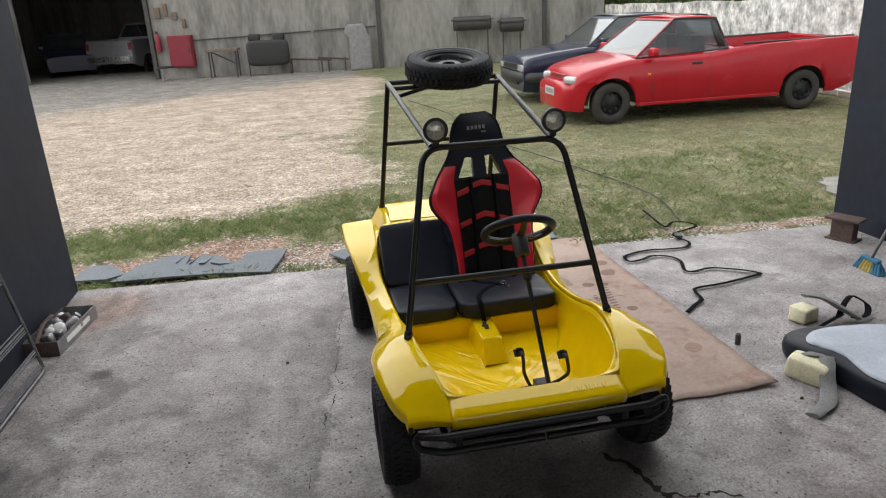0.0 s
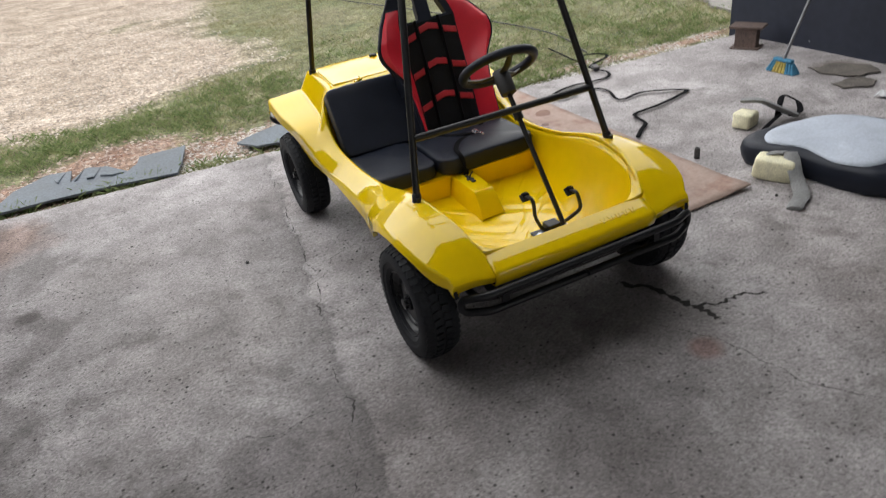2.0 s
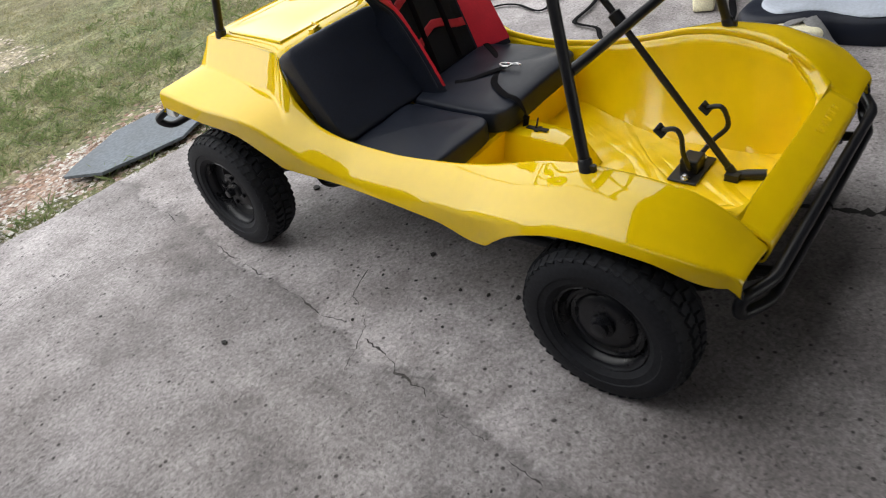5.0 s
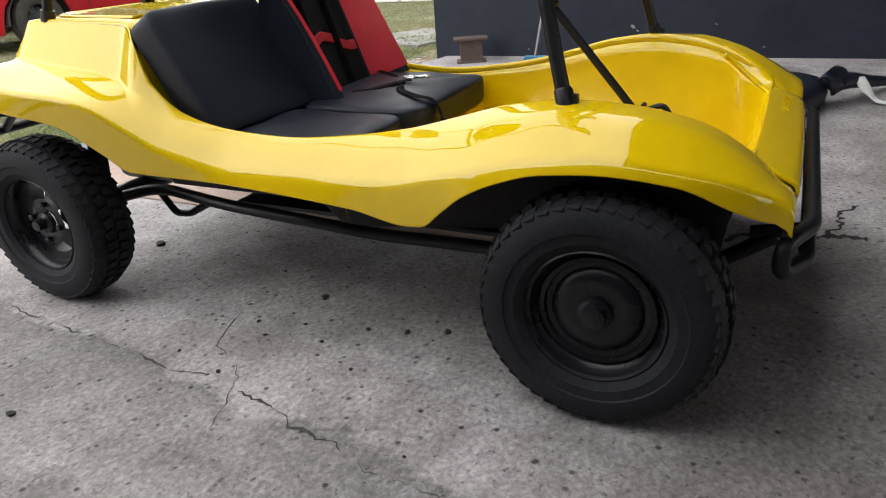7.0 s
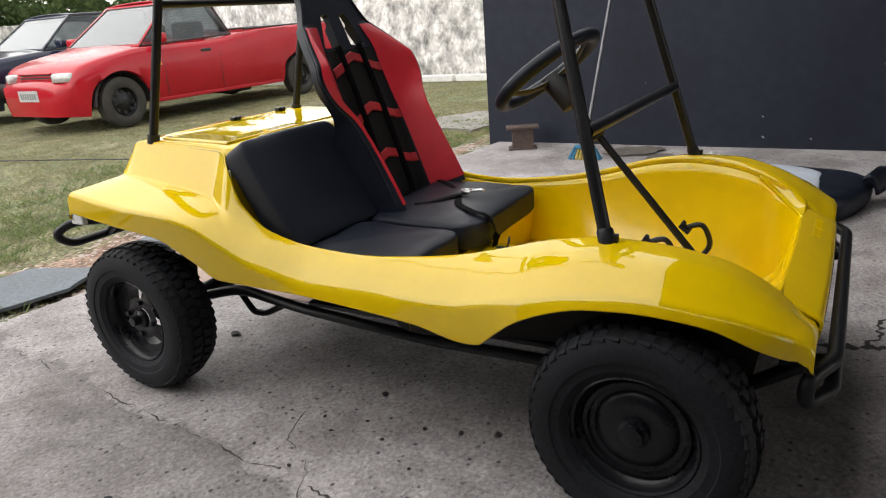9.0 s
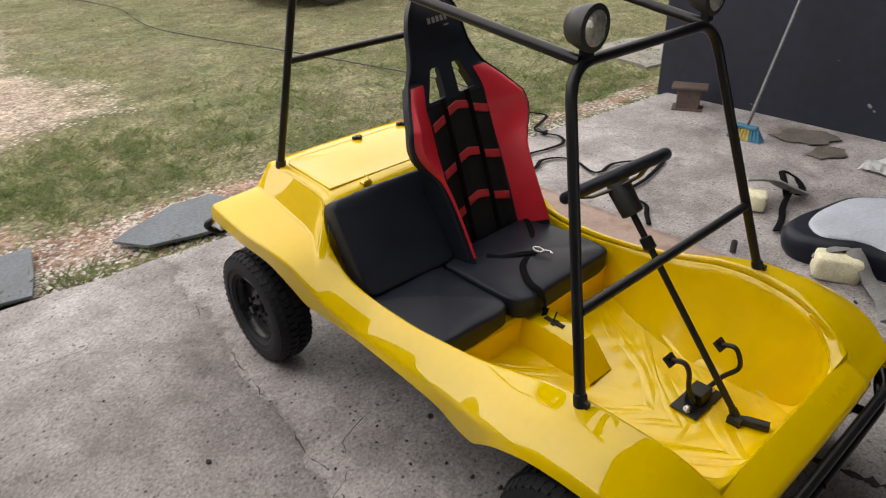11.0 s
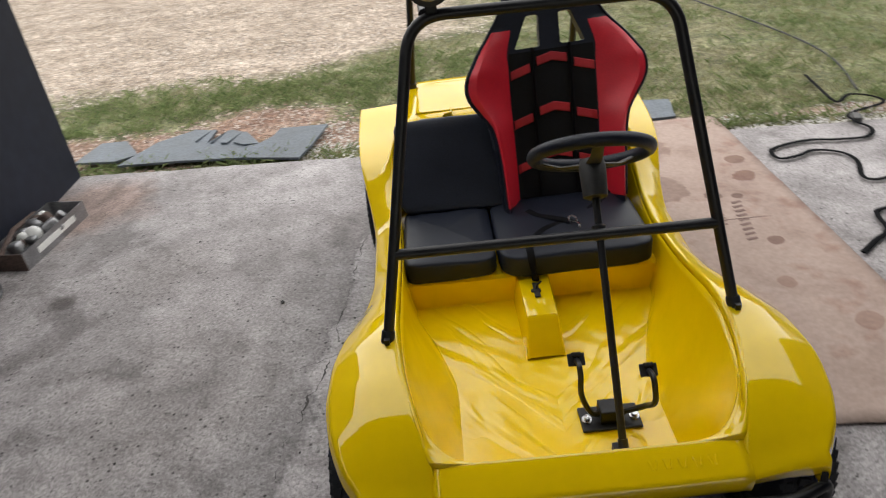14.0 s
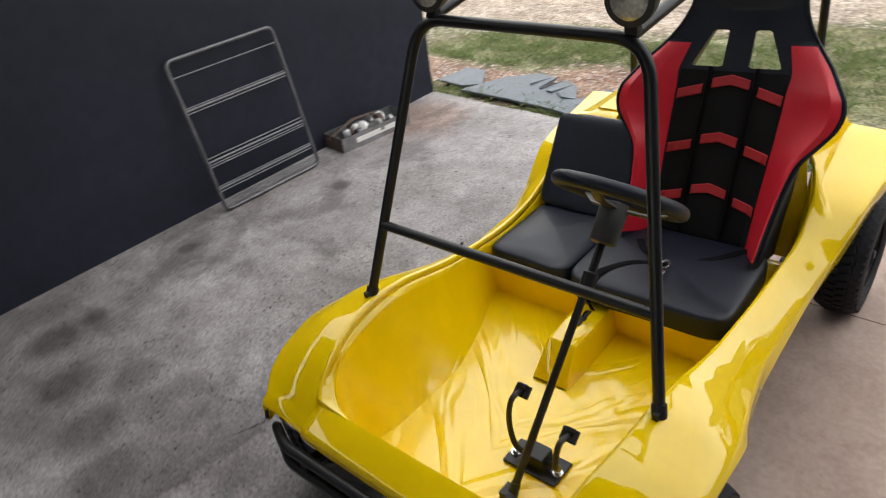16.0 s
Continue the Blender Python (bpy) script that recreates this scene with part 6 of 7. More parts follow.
# vehicles in the dark hall
hp, HZ, HW = car("pickup_truck", "silver pickup truck parked inside the dark hall", M_GREY_CAR, tuple(HM @ Vector((-15.9, 5.2, -.03))), hall_turn + 82,
    [(-2.42, 1.1), (-2.3, 1.13), (-.5, 1.13), (.8, 1.05), (1.6, .98), (2.33, .8)],
    [(-2.42, .84), (-2.3, .88), (1.6, .86), (2.33, .7)], (1.48, -1.46), (1.12, .48, -.18, -.50, 1.62), bed=-.56)
part("rear_bumper", boxes((-2.55, -2.42, -.8, .8, .42, .6)), M_CHROME, hp, smooth=False, bevel=.02)
hc, _, _ = car("hatchback", "dark hatchback parked inside the dark hall", M_BLUE_CAR, tuple(HM @ Vector((-18.4, 4.2, -.03))), hall_turn - 60,
    [(-1.9, .84), (-1.2, .92), (.9, .89), (1.3, .86), (1.9, .66)], [(-1.9, .74), (0, .82), (1.9, .74)], (1.2, -1.15), (.9, .3, -1.0, -1.5, 1.38))


# ---- things on the garage floor ----
def sheet_outline(name, label, category, pts, mat, z=0.004, thick=0.004, wave=0.0, parent=None):
    """A flat cut sheet lying on the ground, given by its outline, slightly wavy."""
    bm = bmesh.new()
    vs = [bm.verts.new((x, y, z + wave * (1 + noise.noise((x * 5, y * 5, 2.0))))) for x, y in pts]
    f = bm.faces.new(vs)
    bmesh.ops.triangulate(bm, faces=[f])
    ob = part(name, bm, mat, parent, smooth=False, solid=thick, offset=-1, facing=(0, 0, 1))
    return tagged(ob, label, category)


def ragged(pts, step=.05, amp=.008, seed=0.0):
    out = []
    k = len(pts)
    for i in range(k):
        a, b = Vector(pts[i]), Vector(pts[(i + 1) % k])
        n = max(1, int((b - a).length / step))
        for j in range(n):
            p = a.lerp(b, j / n)
            out.append((p.x + amp * noise.noise((p.x * 11, p.y * 11, seed)), p.y + amp * noise.noise((p.x * 11, p.y * 11, seed + 5))))
    return out


# flattened cardboard under the buggy's side
card = thing("cardboard_sheet", "flattened brown cardboard lying on the floor under the buggy", "cardboard")
bm = bmesh.new()
rows = []
for i in range(61):
    v = i / 60
    y = .085 + 2.23 * v
    x1 = 1.262 - .01 * v + .006 * noise.noise((y * 6, 1, 0))
    row = []
    for j in range(25):
        x = .12 + (x1 - .12) * j / 24
        lift = .012 * max(0, (j / 24 - .85) / .15) * (1 + .8 * noise.noise((y * 1.7, 0, 3))) * (1 - v) + .01 * max(0, 1 - v * 18) * (j / 24)
        row.append((x, y + .012 * noise.noise((x * 8, 0, 4)) * (1 - v) - .02 * (j / 24) * (i == 0), .006 + lift + .0008 * noise.noise((x * 4, y * 4, 0))))
    rows.append(row)
grid(bm, rows)
part("sheet", bm, M_CARDBOARD, card, solid=.005, facing=(0, 0, 1))
bm = bmesh.new()
tube(bm, [(.15, 1.22, .0055), (1.245, 1.205, .0055)], .002, 5)
part("fold", bm, M_BROWN_INK, card)
for k in range(9):
    part("print_bar", boxes((-.022, .022, -.008, .008, 0, .0006)), M_BROWN_INK, card, at=pose(1.0 - .0065 * k, 1.345 - .037 * k, .0072, 0, 0, 10), smooth=False)
for k in range(4):
    part("print_bar", boxes((-.012, .012, -.005, .005, 0, .0006)), M_BROWN_INK, card, at=pose(.90 - .004 * k, 1.25 - .025 * k, .0072, 0, 0, 10), smooth=False)

# rubber sheets along the slab's edge
main = [(-2.12, 2.47), (-1.75, 2.445), (-1.38, 2.40), (-1.04, 2.315), (-.985, 2.50), (-.925, 2.775), (-1.22, 2.80), (-1.245, 2.68), (-1.31, 2.585), (-1.40, 2.565), (-1.47, 2.62),
        (-1.43, 2.80), (-1.46, 2.81), (-1.51, 2.62), (-1.55, 2.63), (-1.53, 2.86), (-1.56, 2.86), (-1.61, 2.66), (-1.65, 2.67), (-1.64, 2.90), (-1.67, 2.90), (-1.72, 2.70), (-1.78, 2.93), (-1.98, 2.78)]
sheet_outline("rubber_sheet", "torn slate-grey rubber sheet lying at the edge of the slab", "rubber sheet", main, M_RUBBER_SHEET, .008, .014, .006)
sheet_outline("rubber_sheet", "grey rubber offcut lying in the weeds by the wall", "rubber sheet", [(-2.42, 2.58), (-2.16, 2.54), (-2.05, 2.62), (-2.20, 2.86), (-2.36, 2.86)], M_RUBBER_SHEET, .008, .014, .006)
sheet_outline("rubber_sheet", "slate-grey rubber sheet on the rubble behind the buggy", "rubber sheet", ragged([(-.62, 2.56), (-.52, 2.385), (-.14, 2.30), (.1, 2.40), (-.05, 2.72), (-.25, 2.74)], .08, .01, 2.0), M_RUBBER_SHEET, .008, .014, .006)
sheet_outline("rubber_sheet", "slate-grey rubber sheet at the edge of the slab", "rubber sheet", ragged([(.45, 2.33), (1.06, 2.34), (1.10, 2.60), (.72, 2.66), (.42, 2.60)], .08, .01, 4.0), M_RUBBER_SHEET, .008, .014, .006)
sheet_outline("concrete_slab", "flat grey concrete slab sunk in the grass", "slab", ragged([(3.65, 2.45), (3.95, 2.38), (4.3, 2.35), (4.62, 2.62), (4.75, 2.9), (4.4, 3.12), (4.0, 3.2), (3.75, 2.85)], .06, .05, 6.0), M_OLDSLAB, -.008, .03, .004)

# black strap
strap_pts = [(1.97, 2.75), (1.95, 2.60), (1.92, 2.30), (2.03, 2.38), (2.12, 2.33), (2.13, 2.22), (1.90, 2.12), (1.87, 2.02), (1.90, 1.92), (1.83, 1.835), (1.68, 1.84), (1.57, 1.862), (1.44, 1.84),
             (1.345, 1.79), (1.345, 1.70), (1.43, 1.70), (1.53, 1.745), (1.63, 1.70), (1.655, 1.60), (1.60, 1.45), (1.64, 1.405), (1.77, 1.42), (1.92, 1.33), (1.995, 1.262), (1.97, 1.235), (1.72, 1.175),
             (1.52, 1.16), (1.475, 1.11), (1.45, 1.0), (1.37, .94), (1.285, .87)]
strap = thing("load_strap", "black webbing strap lying in loose curves on the floor", "strap")
bm = bmesh.new()
tube(bm, smooth_path([(x, y, .013 + .008 * max(0, noise.noise((x * 3, y * 3, 0)))) for x, y in strap_pts], 6), .0125, 8, flat=.35, up=(.25, .1, 1))
part("webbing", bm, M_WEB, strap)
bm = boxes((-.04, .04, -.02, .02, 0, .028))
box(bm, -.02, .05, -.028, .028, .01, .018)
part("ratchet", bm, M_DARKSTEEL, strap, "dark steel ratchet", at=pose(1.90, 2.06, .002, 0, 0, 70), smooth=False, bevel=.004)

# steel socket
bm = bmesh.new()
lathe(bm, [(.013, 0), (.014, .002), (.014, .054), (.012, .058), (.008, .058), (.008, .03), (.001, .03)], 16, "z")
tagged(part("steel_socket", bm, M_DARKSTEEL, None, at=pose(1.335, .475, 0)), "small dark steel tube standing on the floor", "tube")


# foam, seat pad and torn cover
def foam(x, y, z, sx, sy, sz, rz, label):
    bm = bmesh.new()
    cushion(bm, sx, sy, sz, Matrix(), 7, 10)
    for v in bm.verts:
        v.co += v.co.normalized() * .008 * noise.noise(v.co * 22)
    tagged(part("foam_block", bm, M_FOAM, None, at=pose(x, y, z, 0, 4, rz)), label, "foam", "foam blocks")


foam(1.82, .62, .042, .066, .052, .042, 20, "torn pale yellow foam block on the floor")
foam(1.435, .085, .052, .09, .056, .052, -62, "pale yellow foam block beside the seat pad")
pad_t = thing("loose_seat_pad", "loose black seat pad with silver-grey cloth, lying on the floor", "seat pad")


def ringed(outline, levels, inner=.35):
    """A soft flat body: one closed outline, shrunk a little at each (scale, height)."""
    path = smooth_path([(x, y, 0) for x, y in outline], 5, True)
    cen = sum(path, Vector()) / len(path)
    bm = bmesh.new()
    rows = []
    for k, z in levels:
        rows.append([Vector((cen.x + (p.x - cen.x) * k, cen.y + (p.y - cen.y) * k, z + (.008 * noise.noise(p * 4) + .003 * noise.noise(p * 13)) * (z > .04))) for p in path])
    vs = grid(bm, rows, closed=True)
    bm.faces.new(vs[-1])
    if levels[0][1] < .01:
        bm.faces.new(vs[0][::-1])
    return bm


bm = ringed([(1.44, .26), (1.49, .345), (1.60, .37), (1.80, .335), (2.02, .26), (2.14, .10), (2.17, -.15), (2.12, -.38), (1.96, -.48), (1.74, -.43), (1.58, -.34), (1.53, -.18), (1.51, 0), (1.46, .13)],
            ((.95, .003), (.985, .03), (1.0, .065), (.985, .095), (.95, .112), (.88, .12), (.7, .126), (.45, .13), (.2, .13)))
part("base", bm, M_LEATHER, pad_t, angle=70)
bm = ringed([(1.50, .20), (1.60, .285), (1.80, .285), (2.0, .215), (2.09, .04), (2.08, -.16), (1.98, -.27), (1.78, -.275), (1.60, -.26), (1.545, -.14), (1.56, .02), (1.52, .12)],
            ((1.0, .122), (.985, .13), (.94, .135), (.8, .138), (.5, .141), (.2, .142)))
part("cloth", bm, M_SILVERCLOTH, pad_t, "silver-grey cloth cover", angle=70)
bm = bmesh.new()
rows = []
for i in range(9):
    u = i / 8
    rows.append([(1.86 + .17 * u, -.44 - .07 * u - .05 * v / 6, .10 + .085 * math.sin(math.pi * (.12 + .8 * v / 6)) * (.7 + .3 * math.sin(3 * u)) - .05 * v / 6) for v in range(7)])
grid(bm, rows)
part("folded_flap", bm, M_LEATHER, pad_t, "black flap folded up at the end of the pad", solid=.012)
bm = bmesh.new()
tube(bm, smooth_path([(1.98, -.50, .10), (2.10, -.57, .085), (2.24, -.65, .055), (2.36, -.74, .035)], 5), [.05, .05, .05, .048, .046, .045, .044, .042, .04, .038, .036, .034, .032, .03, .028, .026], 12, flat=.8, up=(0, 0, 1))
part("rolled_edge", bm, M_LEATHER, pad_t, "black vinyl roll hanging off the pad")
cover = thing("torn_seat_cover", "torn grey and black seat cover strips on the floor", "seat cover")
for pts, w, m in (([(1.50, .06, .115), (1.455, .0, .075), (1.42, -.06, .03), (1.36, -.13, .014), (1.29, -.165, .012), (1.245, -.19, .011)], .034, M_GREYCLOTH),
                  ([(1.58, .13, .09), (1.52, .10, .10), (1.46, .13, .10), (1.44, .18, .06)], .04, M_GREYCLOTH),
                  ([(1.88, .70, .11), (1.92, .62, .12), (1.98, .56, .08), (2.06, .50, .03)], .05, M_GREYCLOTH),
                  ([(1.96, .53, .04), (2.04, .59, .085), (2.13, .64, .09), (2.18, .59, .055), (2.12, .52, .03), (2.02, .50, .04)], .016, M_WEB),
                  ([(2.08, -.60, .10), (2.04, -.64, .05), (2.02, -.68, .012), (2.0, -.74, .01)], .028, M_WHITE),
                  ([(1.62, .42, .02), (1.74, .45, .02), (1.86, .50, .03), (1.98, .53, .05)], .016, M_WEB)):
    bm = bmesh.new()
    tube(bm, smooth_path(pts, 6), w, 8, flat=.3, up=(.2, .3, 1))
    part("strip", bm, m, cover)

# dirty rags and a crumpled plastic scrap by the east wall
sheet_outline("floor_rag", "dirty brown rag trodden flat on the floor by the wall", "rag", ragged([(2.80, 1.02), (2.98, .96), (3.08, .80), (3.0, .66), (2.86, .72), (2.78, .86)], .03, .04, 3.0), M_RAG, .006, .004, .006)
sheet_outline("floor_rag", "small dirty rag on the floor by the wall", "rag", ragged([(2.66, .74), (2.82, .70), (2.86, .60), (2.72, .56), (2.62, .64)], .03, .035, 8.0), M_RAG, .006, .004, .006)
bm = bmesh.new()
rows = []
for i in range(9):
    rows.append([(2.62 + .024 * i, .30 + .02 * j + .02 * noise.noise((i * .7, j * .5, 2.0)), .006 + .045 * max(0, noise.noise((i * .55, j * .6, 5.0)) + .25)) for j in range(8)])
grid(bm, rows)
tagged(part("plastic_scrap", bm, M_PLATE, None, solid=.002, smooth=False), "crumpled white plastic scrap lying near the wall", "scrap")

# short iron beam and broom by the east wall
beam = thing("iron_beam", "short rusty iron beam offcut standing on the floor", "iron beam", (2.935, 1.655, 0), turn=-64)
part("web", boxes((-.075, .075, -.045, .045, .0, .145)), M_RUST, beam, smooth=False, bevel=.006)
part("top_flange", boxes((-.115, .115, -.07, .07, .145, .162)), M_RUST, beam, smooth=False, bevel=.004)
part("foot_flange", boxes((-.10, .10, -.065, .065, 0, .012)), M_RUST, beam, smooth=False, bevel=.004)
broom = thing("broom", "broom with blue and yellow bristles leaning on the wall", "broom", (2.657, 1.10, 0), turn=-89)
for k in range(9):
    for r in range(3):
        bm = bmesh.new()
        x = -.08 + .02 * k
        lathe(bm, [(.006, .075), (.010, .035), (.013, 0.001)], 7, "z", Matrix.Translation((x * 1.2, -.024 + .024 * r, 0)) @ pose(0, 0, 0, 14 * (r - 1), -250 * x, 0))
        part("bristle_tuft", bm, M_YBRISTLE if 2 <= k <= 5 and r < 2 else M_BLUE, broom)
part("head", boxes((-.068, .068, -.02, .02, .068, .09)), M_BLUE, broom, smooth=False, bevel=.008)
bm = bmesh.new()
minv = (Matrix.Translation((2.657, 1.10, 0)) @ pose(0, 0, 0, 0, 0, -89)).inverted()
tube(bm, [(0, 0, .085), minv @ Vector((3.13, 1.02, 1.30))], .011, 10)
part("handle", bm, M_RACK, broom, "thin grey metal handle")

# folded wire rack against the west wall
rack = thing("wire_rack", "folded galvanised wire rack leaning on the dark wall", "rack")
RB0, RB1 = Vector((-2.175, .615, .012)), Vector((-2.155, 1.225, .012))
RT0, RT1 = Vector((-2.285, .60, .765)), Vector((-2.275, 1.215, .765))


def on_rack(u, v):
    return RB0.lerp(RB1, u).lerp(RT0.lerp(RT1, u), v)


bm = bmesh.new()
tube(bm, round_path([on_rack(.5, 0), on_rack(0, 0), on_rack(0, 1), on_rack(1, 1), on_rack(1, 0), on_rack(.5, 0)], .04, 6)[:-1], .0095, 10, closed=True)
part("frame", bm, M_RACK, rack)
for v in (.895, .70, .685, .665, .36, .335, .315, .30, .165, .15, .13, .06, .045, .03):
    bm = bmesh.new()
    tube(bm, [on_rack(.015, v), on_rack(.985, v)], .0035 if v not in (.685, .335, .15) else .006, 6)
    part("wire", bm, M_RACK, rack)

# tool tray
tray = thing("tool_tray", "dented metal tool tray full of greasy parts by the wall", "tray", (-2.19, 1.66, 0), turn=-8)
L, Wd, Ht = .25, .095, .085
bm = boxes((-Wd, Wd, -L, L, 0, .005), (-Wd, -Wd + .004, -L, L, .005, Ht), (Wd - .004, Wd, -L, L, .005, Ht), (-Wd, Wd, L - .004, L, .005, Ht))
part("body", bm, M_GALV, tray, smooth=False)
part("end_plate", boxes((-Wd, Wd, -L - .003, -L + .002, 0, Ht)), M_RUST, tray, smooth=False)
part("label_bar", boxes((Wd, Wd + .002, -.15, .15, .03, .06)), M_WHITE, tray, smooth=False)
for k in range(14):
    bm = bmesh.new()
    r = random.uniform(.02, .042)
    cushion(bm, r, r * random.uniform(.7, 1.3), r * .7, pose(random.uniform(-.06, .06), random.uniform(-.2, .2), .04 + r * .5, random.uniform(0, 90), random.uniform(0, 90), 0), random.choice((2.2, 5)), 8)
    tagged(part("machine_part", bm, random.choice((M_GALV, M_WHITE, M_DARKSTEEL, M_RUST, M_RUST)), None, at=tray.matrix_basis), "greasy metal part lying in the tool tray", "machine part", "parts in the tray")
bm = bmesh.new()
tube(bm, [(-2.30, 1.86, .06), (-2.27, 1.62, .10), (-2.25, 1.40, .06)], .012, 6)
tagged(part("iron_rod", bm, M_RUST, None), "short rusty rod lying across the tool tray", "rod")


# cracks in the floor
def crack(pts, w0, seed, broken=False, name="floor_crack"):
    path = smooth_path([(x, y, 0) for x, y in pts], 40 if broken else 10)
    bm = bmesh.new()
    rows = []
    for i, p in enumerate(path):
        a, b = path[max(0, i - 1)], path[min(len(path) - 1, i + 1)]
        t = (b - a).normalized()
        n = Vector((-t.y, t.x, 0))
        j = n * .02 * noise.noise((i * .33, seed, 0)) + n * .008 * noise.noise((i * 1.3, seed, 3))
        w = w0 * max(.12, .6 + .9 * noise.noise((i * .45, seed, 7))) * min(1, .3 + min(i, len(path) - 1 - i) * .3)
        if broken:
            gap = noise.noise((p.x * 9 + seed, p.y * 9, 1.0)) + .6 * noise.noise((p.x * 40, p.y * 40, seed))
            w = w0 * max(.02, .25 + 1.5 * gap)
            j = n * (.03 * noise.noise((p.y * 7, seed, 0)) + .012 * noise.noise((p.y * 31, seed, 3)) + .006 * noise.noise((p.y * 90, seed, 5)))
        rows.append([p + j - n * w + Vector((0, 0, .0015)), p + j + n * w + Vector((0, 0, .0015))])
    grid(bm, rows)
    ob = part(name, bm, M_HAIRLINE if broken else M_CRACK, None, facing=(0, 0, 1))
    tagged(ob, "dark irregular crack in the concrete floor", "crack", kind="structure")


crack([(.30, -.18), (.385, -.29), (.41, -.42), (.44, -.50), (.43, -.56)], .019, 1)
crack([(.425, -.46), (.52, -.50), (.60, -.50), (.69, -.55)], .009, 2)
crack([(-.56, 1.95), (-.62, 1.37), (-.68, .67), (-.72, .47), (-.775, .23), (-.815, .0), (-.845, -.3), (-.92, -.48), (-1.0, -.9), (-1.02, -1.4)], 0.0032, 3, broken=True)
crack([(-.86, -.25), (-.95, -.20), (-1.08, -.22), (-1.2, -.16)], 0.002, 4, broken=True)
crack([(-2.25, 1.90), (-1.65, 1.90), (-1.2, 1.83), (-.76, 1.74)], 0.0011, 5)
crack([(2.05, 2.03), (2.3, 1.75), (2.4, 1.5)], .002, 6)
crack([(-.40, .78), (-.55, .74), (-.66, .62), (-.80, .52), (-.9, .35)], 0.0016, 8, broken=True)
crack([(.25, -.47), (.37, -.69), (.42, -.95), (.60, -1.2)], 0.0018, 9)

# scraps on the floor
bits = [(-.306, .63, .014), (-.352, .275, .012), (-.182, 1.316, .022), (-.456, .715, .008), (-.913, .947, .012), (-.653, .66, .006), (-1.383, 1.496, .008), (-.43, .60, .007), (-.50, .66, .006), (-.40, .45, .008),
        (-.38, .36, .01), (-.48, .52, .007), (-.62, .80, .007), (-.30, .20, .008), (-.55, .40, .006), (1.30, -.05, .012), (1.05, -.25, .008), (-1.05, 1.45, .007), (-1.30, .20, .006)]
for i in range(60):
    bits.append((random.uniform(-1.2, .6), random.uniform(-1.2, .9), random.uniform(.002, .0055)))
for x, y, r in bits:
    r *= .72
    bm = bmesh.new()
    bmesh.ops.create_icosphere(bm, subdivisions=1, radius=r)
    for v in bm.verts:
        v.co *= 1 + .5 * noise.noise(v.co * 90 + Vector((x * 7, y * 7, 0)))
        v.co.z = v.co.z * .45
        v.co.x *= 1.3
    ob = part("floor_scrap", bm, M_DEBRIS, None, at=pose(x, y, r * .4, 0, 0, random.uniform(0, 180)))
    tagged(ob, "small black scrap lying on the concrete floor", "scrap", "floor scraps")

# cable across the grass
bm = bmesh.new()
tube(bm, smooth_path([(1.3, 11.0, .0), (1.65, 8.9, .0), (1.5, 7.2, .0), (1.95, 5.2, -.005), (2.3, 3.4, -.01), (2.15, 2.5, -.01)], 10), .006, 6)
tagged(part("cable", bm, M_PLASTIC, None), "thin black cable lying across the grass", "cable")


# ---- grass, gravel and rubble ----
def scatter(name, label, category, mat, n, area, want, shape, seed):
    """Loose small pieces over the yard as one joined mesh."""
    rng = np.random.default_rng(seed)
    x0, x1, y0, y1 = area
    vs, fs = [], []
    for _ in range(n):
        # thicker towards the slab
        x = rng.uniform(x0, x1)
        y = y0 + (y1 - y0) * rng.uniform() ** 1.7
        if y < edge_y(x) + .03:
            continue
        if not want(x, y, rng.uniform()):
            continue
        shape(vs, fs, x, y, ground_height(x, y), rng)
    me = bpy.data.meshes.new(name)
    me.from_pydata(vs, [], fs)
    me.materials.append(mat)
    return tagged(new(name, me), label, category, kind="stuff")


def blade(h0, h1):
    def f(vs, fs, x, y, z, rng):
        for _ in range(3):
            a, h = rng.uniform(0, 6.283), rng.uniform(h0, h1)
            dx, dy = math.cos(a), math.sin(a)
            ox, oy = rng.normal(0, .012, 2)
            lx, ly = rng.normal(0, .9, 2) * h
            w = .0022 + h * .03
            k = len(vs)
            vs.extend([(x + ox - dx * w, y + oy - dy * w, z - .005), (x + ox + dx * w, y + oy + dy * w, z - .005),
                       (x + ox + lx * .5 + dx * w * .6, y + oy + ly * .5 + dy * w * .6, z + h * .65), (x + ox + lx, y + oy + ly, z + h)])
            fs.extend([(k, k + 1, k + 2), (k, k + 2, k + 3)])
    return f


def stone(r0, r1):
    def f(vs, fs, x, y, z, rng):
        r = rng.uniform(r0, r1)
        k = len(vs)
        a = rng.uniform(0, 6.283)
        for i in range(4):
            t = a + math.pi / 2 * i + rng.normal(0, .3)
            vs.append((x + r * math.cos(t) * rng.uniform(.8, 1.5), y + r * math.sin(t) * rng.uniform(.8, 1.5), z + r * rng.uniform(-.1, .25)))
        vs.append((x, y, z + r * rng.uniform(.25, .55)))
        fs.extend([(k + i, k + (i + 1) % 4, k + 4) for i in range(4)])
    return f


def is_grass(x, y, q):
    g, r, t = yard_kind(x, y)
    patchy = .55 + .8 * noise.noise((x * 1.3, y * 1.3, 11.0))
    clump = 1.0 + 1.6 * noise.noise((x * 5.0, y * 5.0, 17.0))
    return g < .55 and r < .5 and t < .5 and q < patchy * clump


def is_tuft(x, y, q):
    g, r, t = yard_kind(x, y)
    band = max(0, 1.25 - abs(y - 3.62 - .10 * (x + 1)) / .62) if x < .6 else .3
    clump = 1.0 + 1.9 * noise.noise((x * 6.5, y * 6.5, 5.0))
    return r < .62 and g < .8 and q < band * clump * (.5 + 1.2 * noise.noise((x * 2.1, y * 2.1, 21.0)))


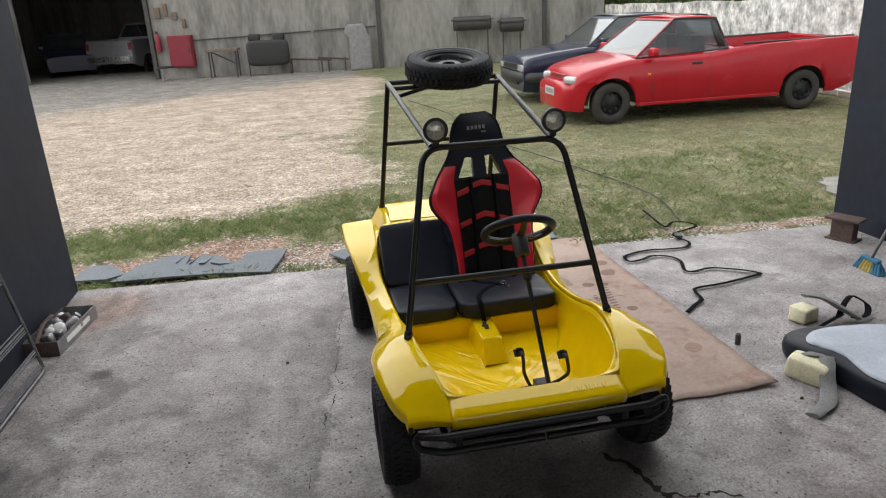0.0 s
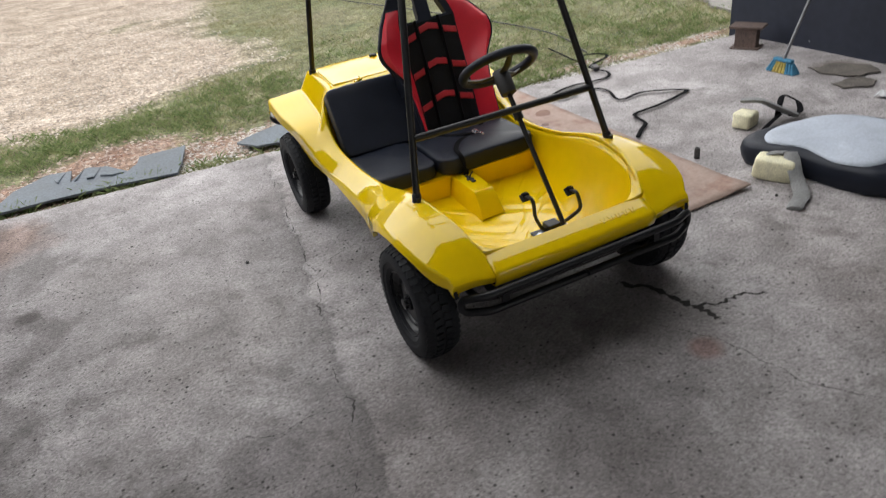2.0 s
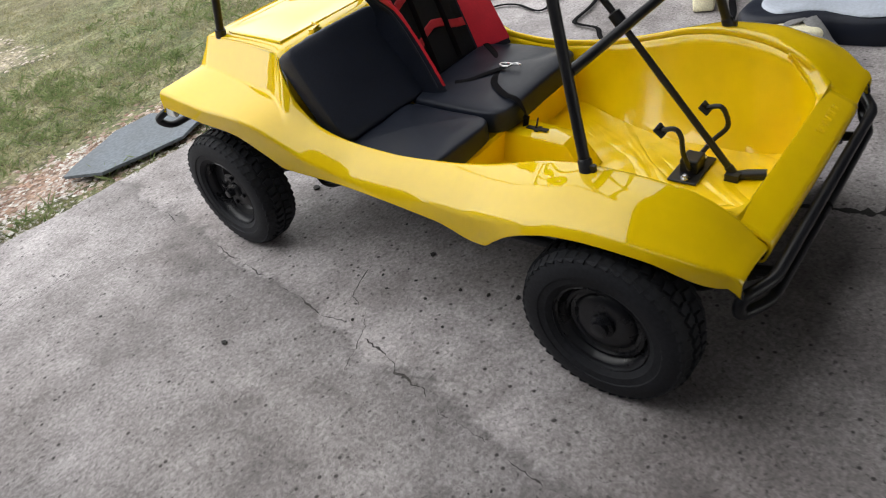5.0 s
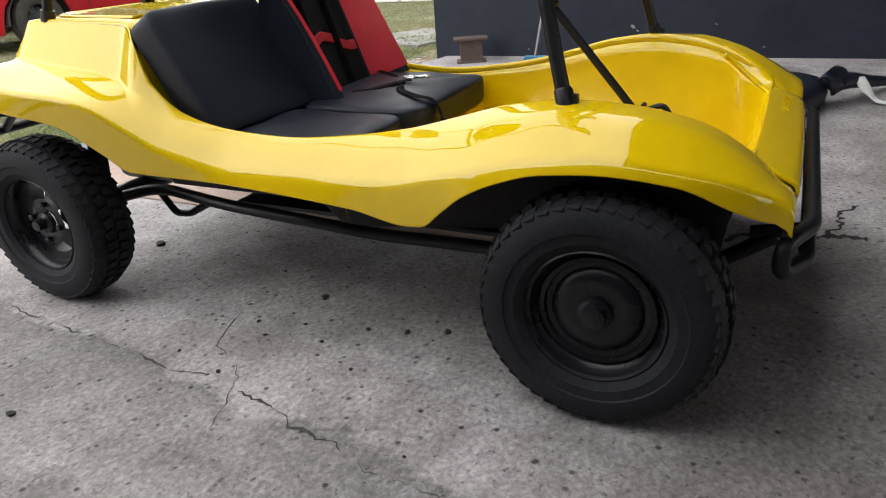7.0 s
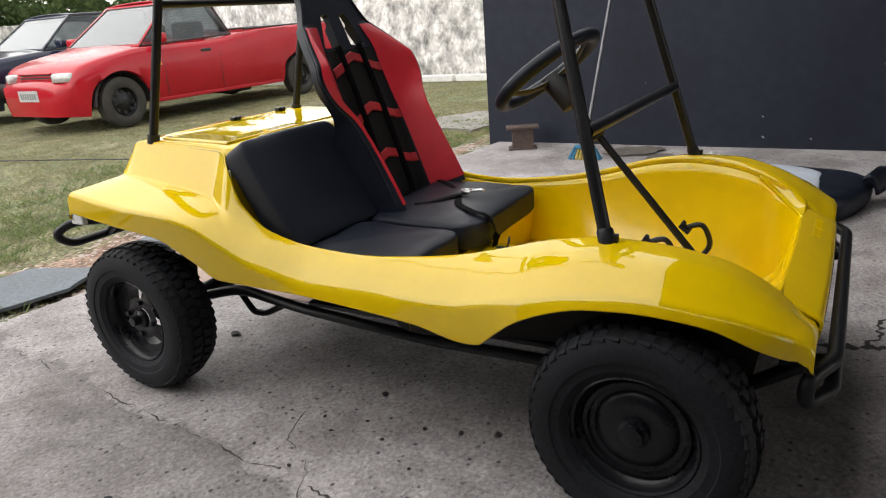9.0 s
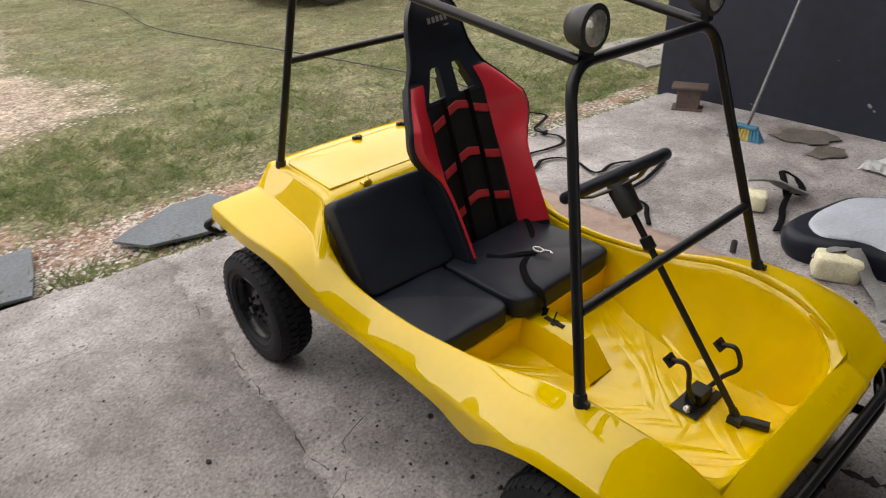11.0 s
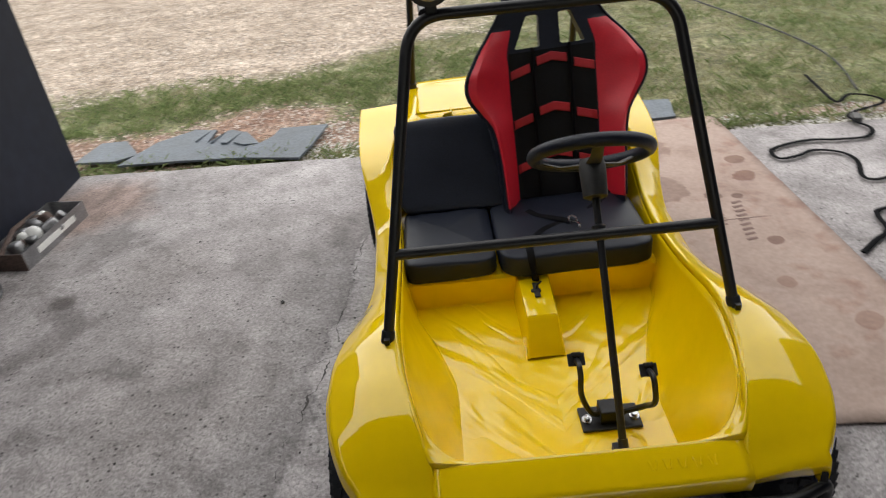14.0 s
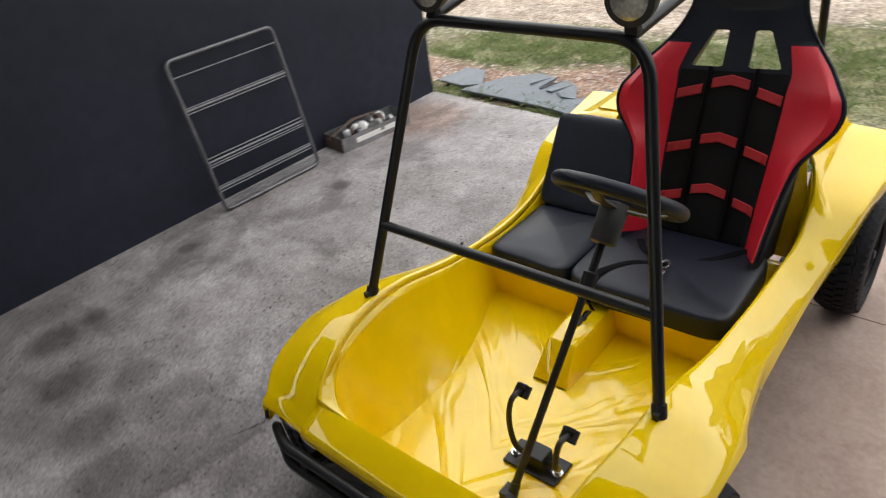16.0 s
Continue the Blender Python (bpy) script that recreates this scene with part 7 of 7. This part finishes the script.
scatter("grass", "short dry yellow-green grass of the yard", "grass", M_GRASS, 115000, (-3.4, 8.2, 2.2, 10.5), is_grass, blade(.007, .022), 5)
scatter("green_grass", "greener grass tufts near the slab", "grass", M_GREEN, 52000, (-3.6, 4.5, 2.3, 4.9), is_tuft, blade(.012, .046), 6)
scatter("gravel", "loose pale gravel", "gravel", M_GRAVEL, 34000, (-7, 1.5, 2.4, 9.5), lambda x, y, q: yard_kind(x, y)[0] > .5 and q < .8, stone(.006, .018), 7)
scatter("rubble", "reddish rubble and pebbles along the slab", "rubble", M_RUBBLE, 16000, (-2.9, 3.4, 2.2, 3.6), lambda x, y, q: yard_kind(x, y)[1] > (.42 if x < .9 else .62) + q * .3, stone(.005, .017), 8)
scatter("edge_weeds", "small weeds growing along the slab edge", "weeds", M_GREEN, 9000, (-2.6, 3.2, 2.2, 2.9),
        lambda x, y, q: y - edge_y(x) < .16 and q < .5 + 1.6 * noise.noise((x * 2.6, 1.0, 31.0)) - (0 if x < -1.1 or x > 2.2 else .25), blade(.02, .065), 9)

scatter("chalky_rubble", "whitish chalky rubble along the slab edge", "rubble", M_CHALK, 14000, (.9, 3.3, 2.0, 2.75),
        lambda x, y, q: y - edge_y(x) < .30 and q < .22 + 1.1 * noise.noise((x * 2.2, y * 3.0, 41.0)), stone(.003, .011), 10)

scatter("pale_pebbles", "pale grey pebbles and chips between the rubber sheets", "pebbles", M_CHALK, 9000, (-1.05, .55, 2.2, 3.1),
        lambda x, y, q: y - edge_y(x) < .62 and q < .30 + .9 * noise.noise((x * 2.6, y * 3.0, 51.0)), stone(.004, .013), 12)

# pale chips in the paint of the east wall
east = bpy.data.objects["wall_east"]
for y, z, r in ((.62, .19, .022), (.59, .165, .012), (.12, .20, .010), (.11, .07, .014), (-.16, .065, .010), (1.32, .05, .010), (.85, .42, .006), (-.5, .5, .007)):
    r *= .6
    bm = bmesh.new()
    x = 3.155 + .0055 * (2.03 - y)
    lathe(bm, [(r, 0), (r * .8, -.0015), (.001, -.002)], 9, "x", Matrix.Translation((x, y, z)) @ pose(0, 0, 0, 40 * z * 9, 0, 0))
    for v in bm.verts:
        v.co.y += (v.co.z - z) * .6
    part("paint_chip", bm, M_GREYCLOTH, east)
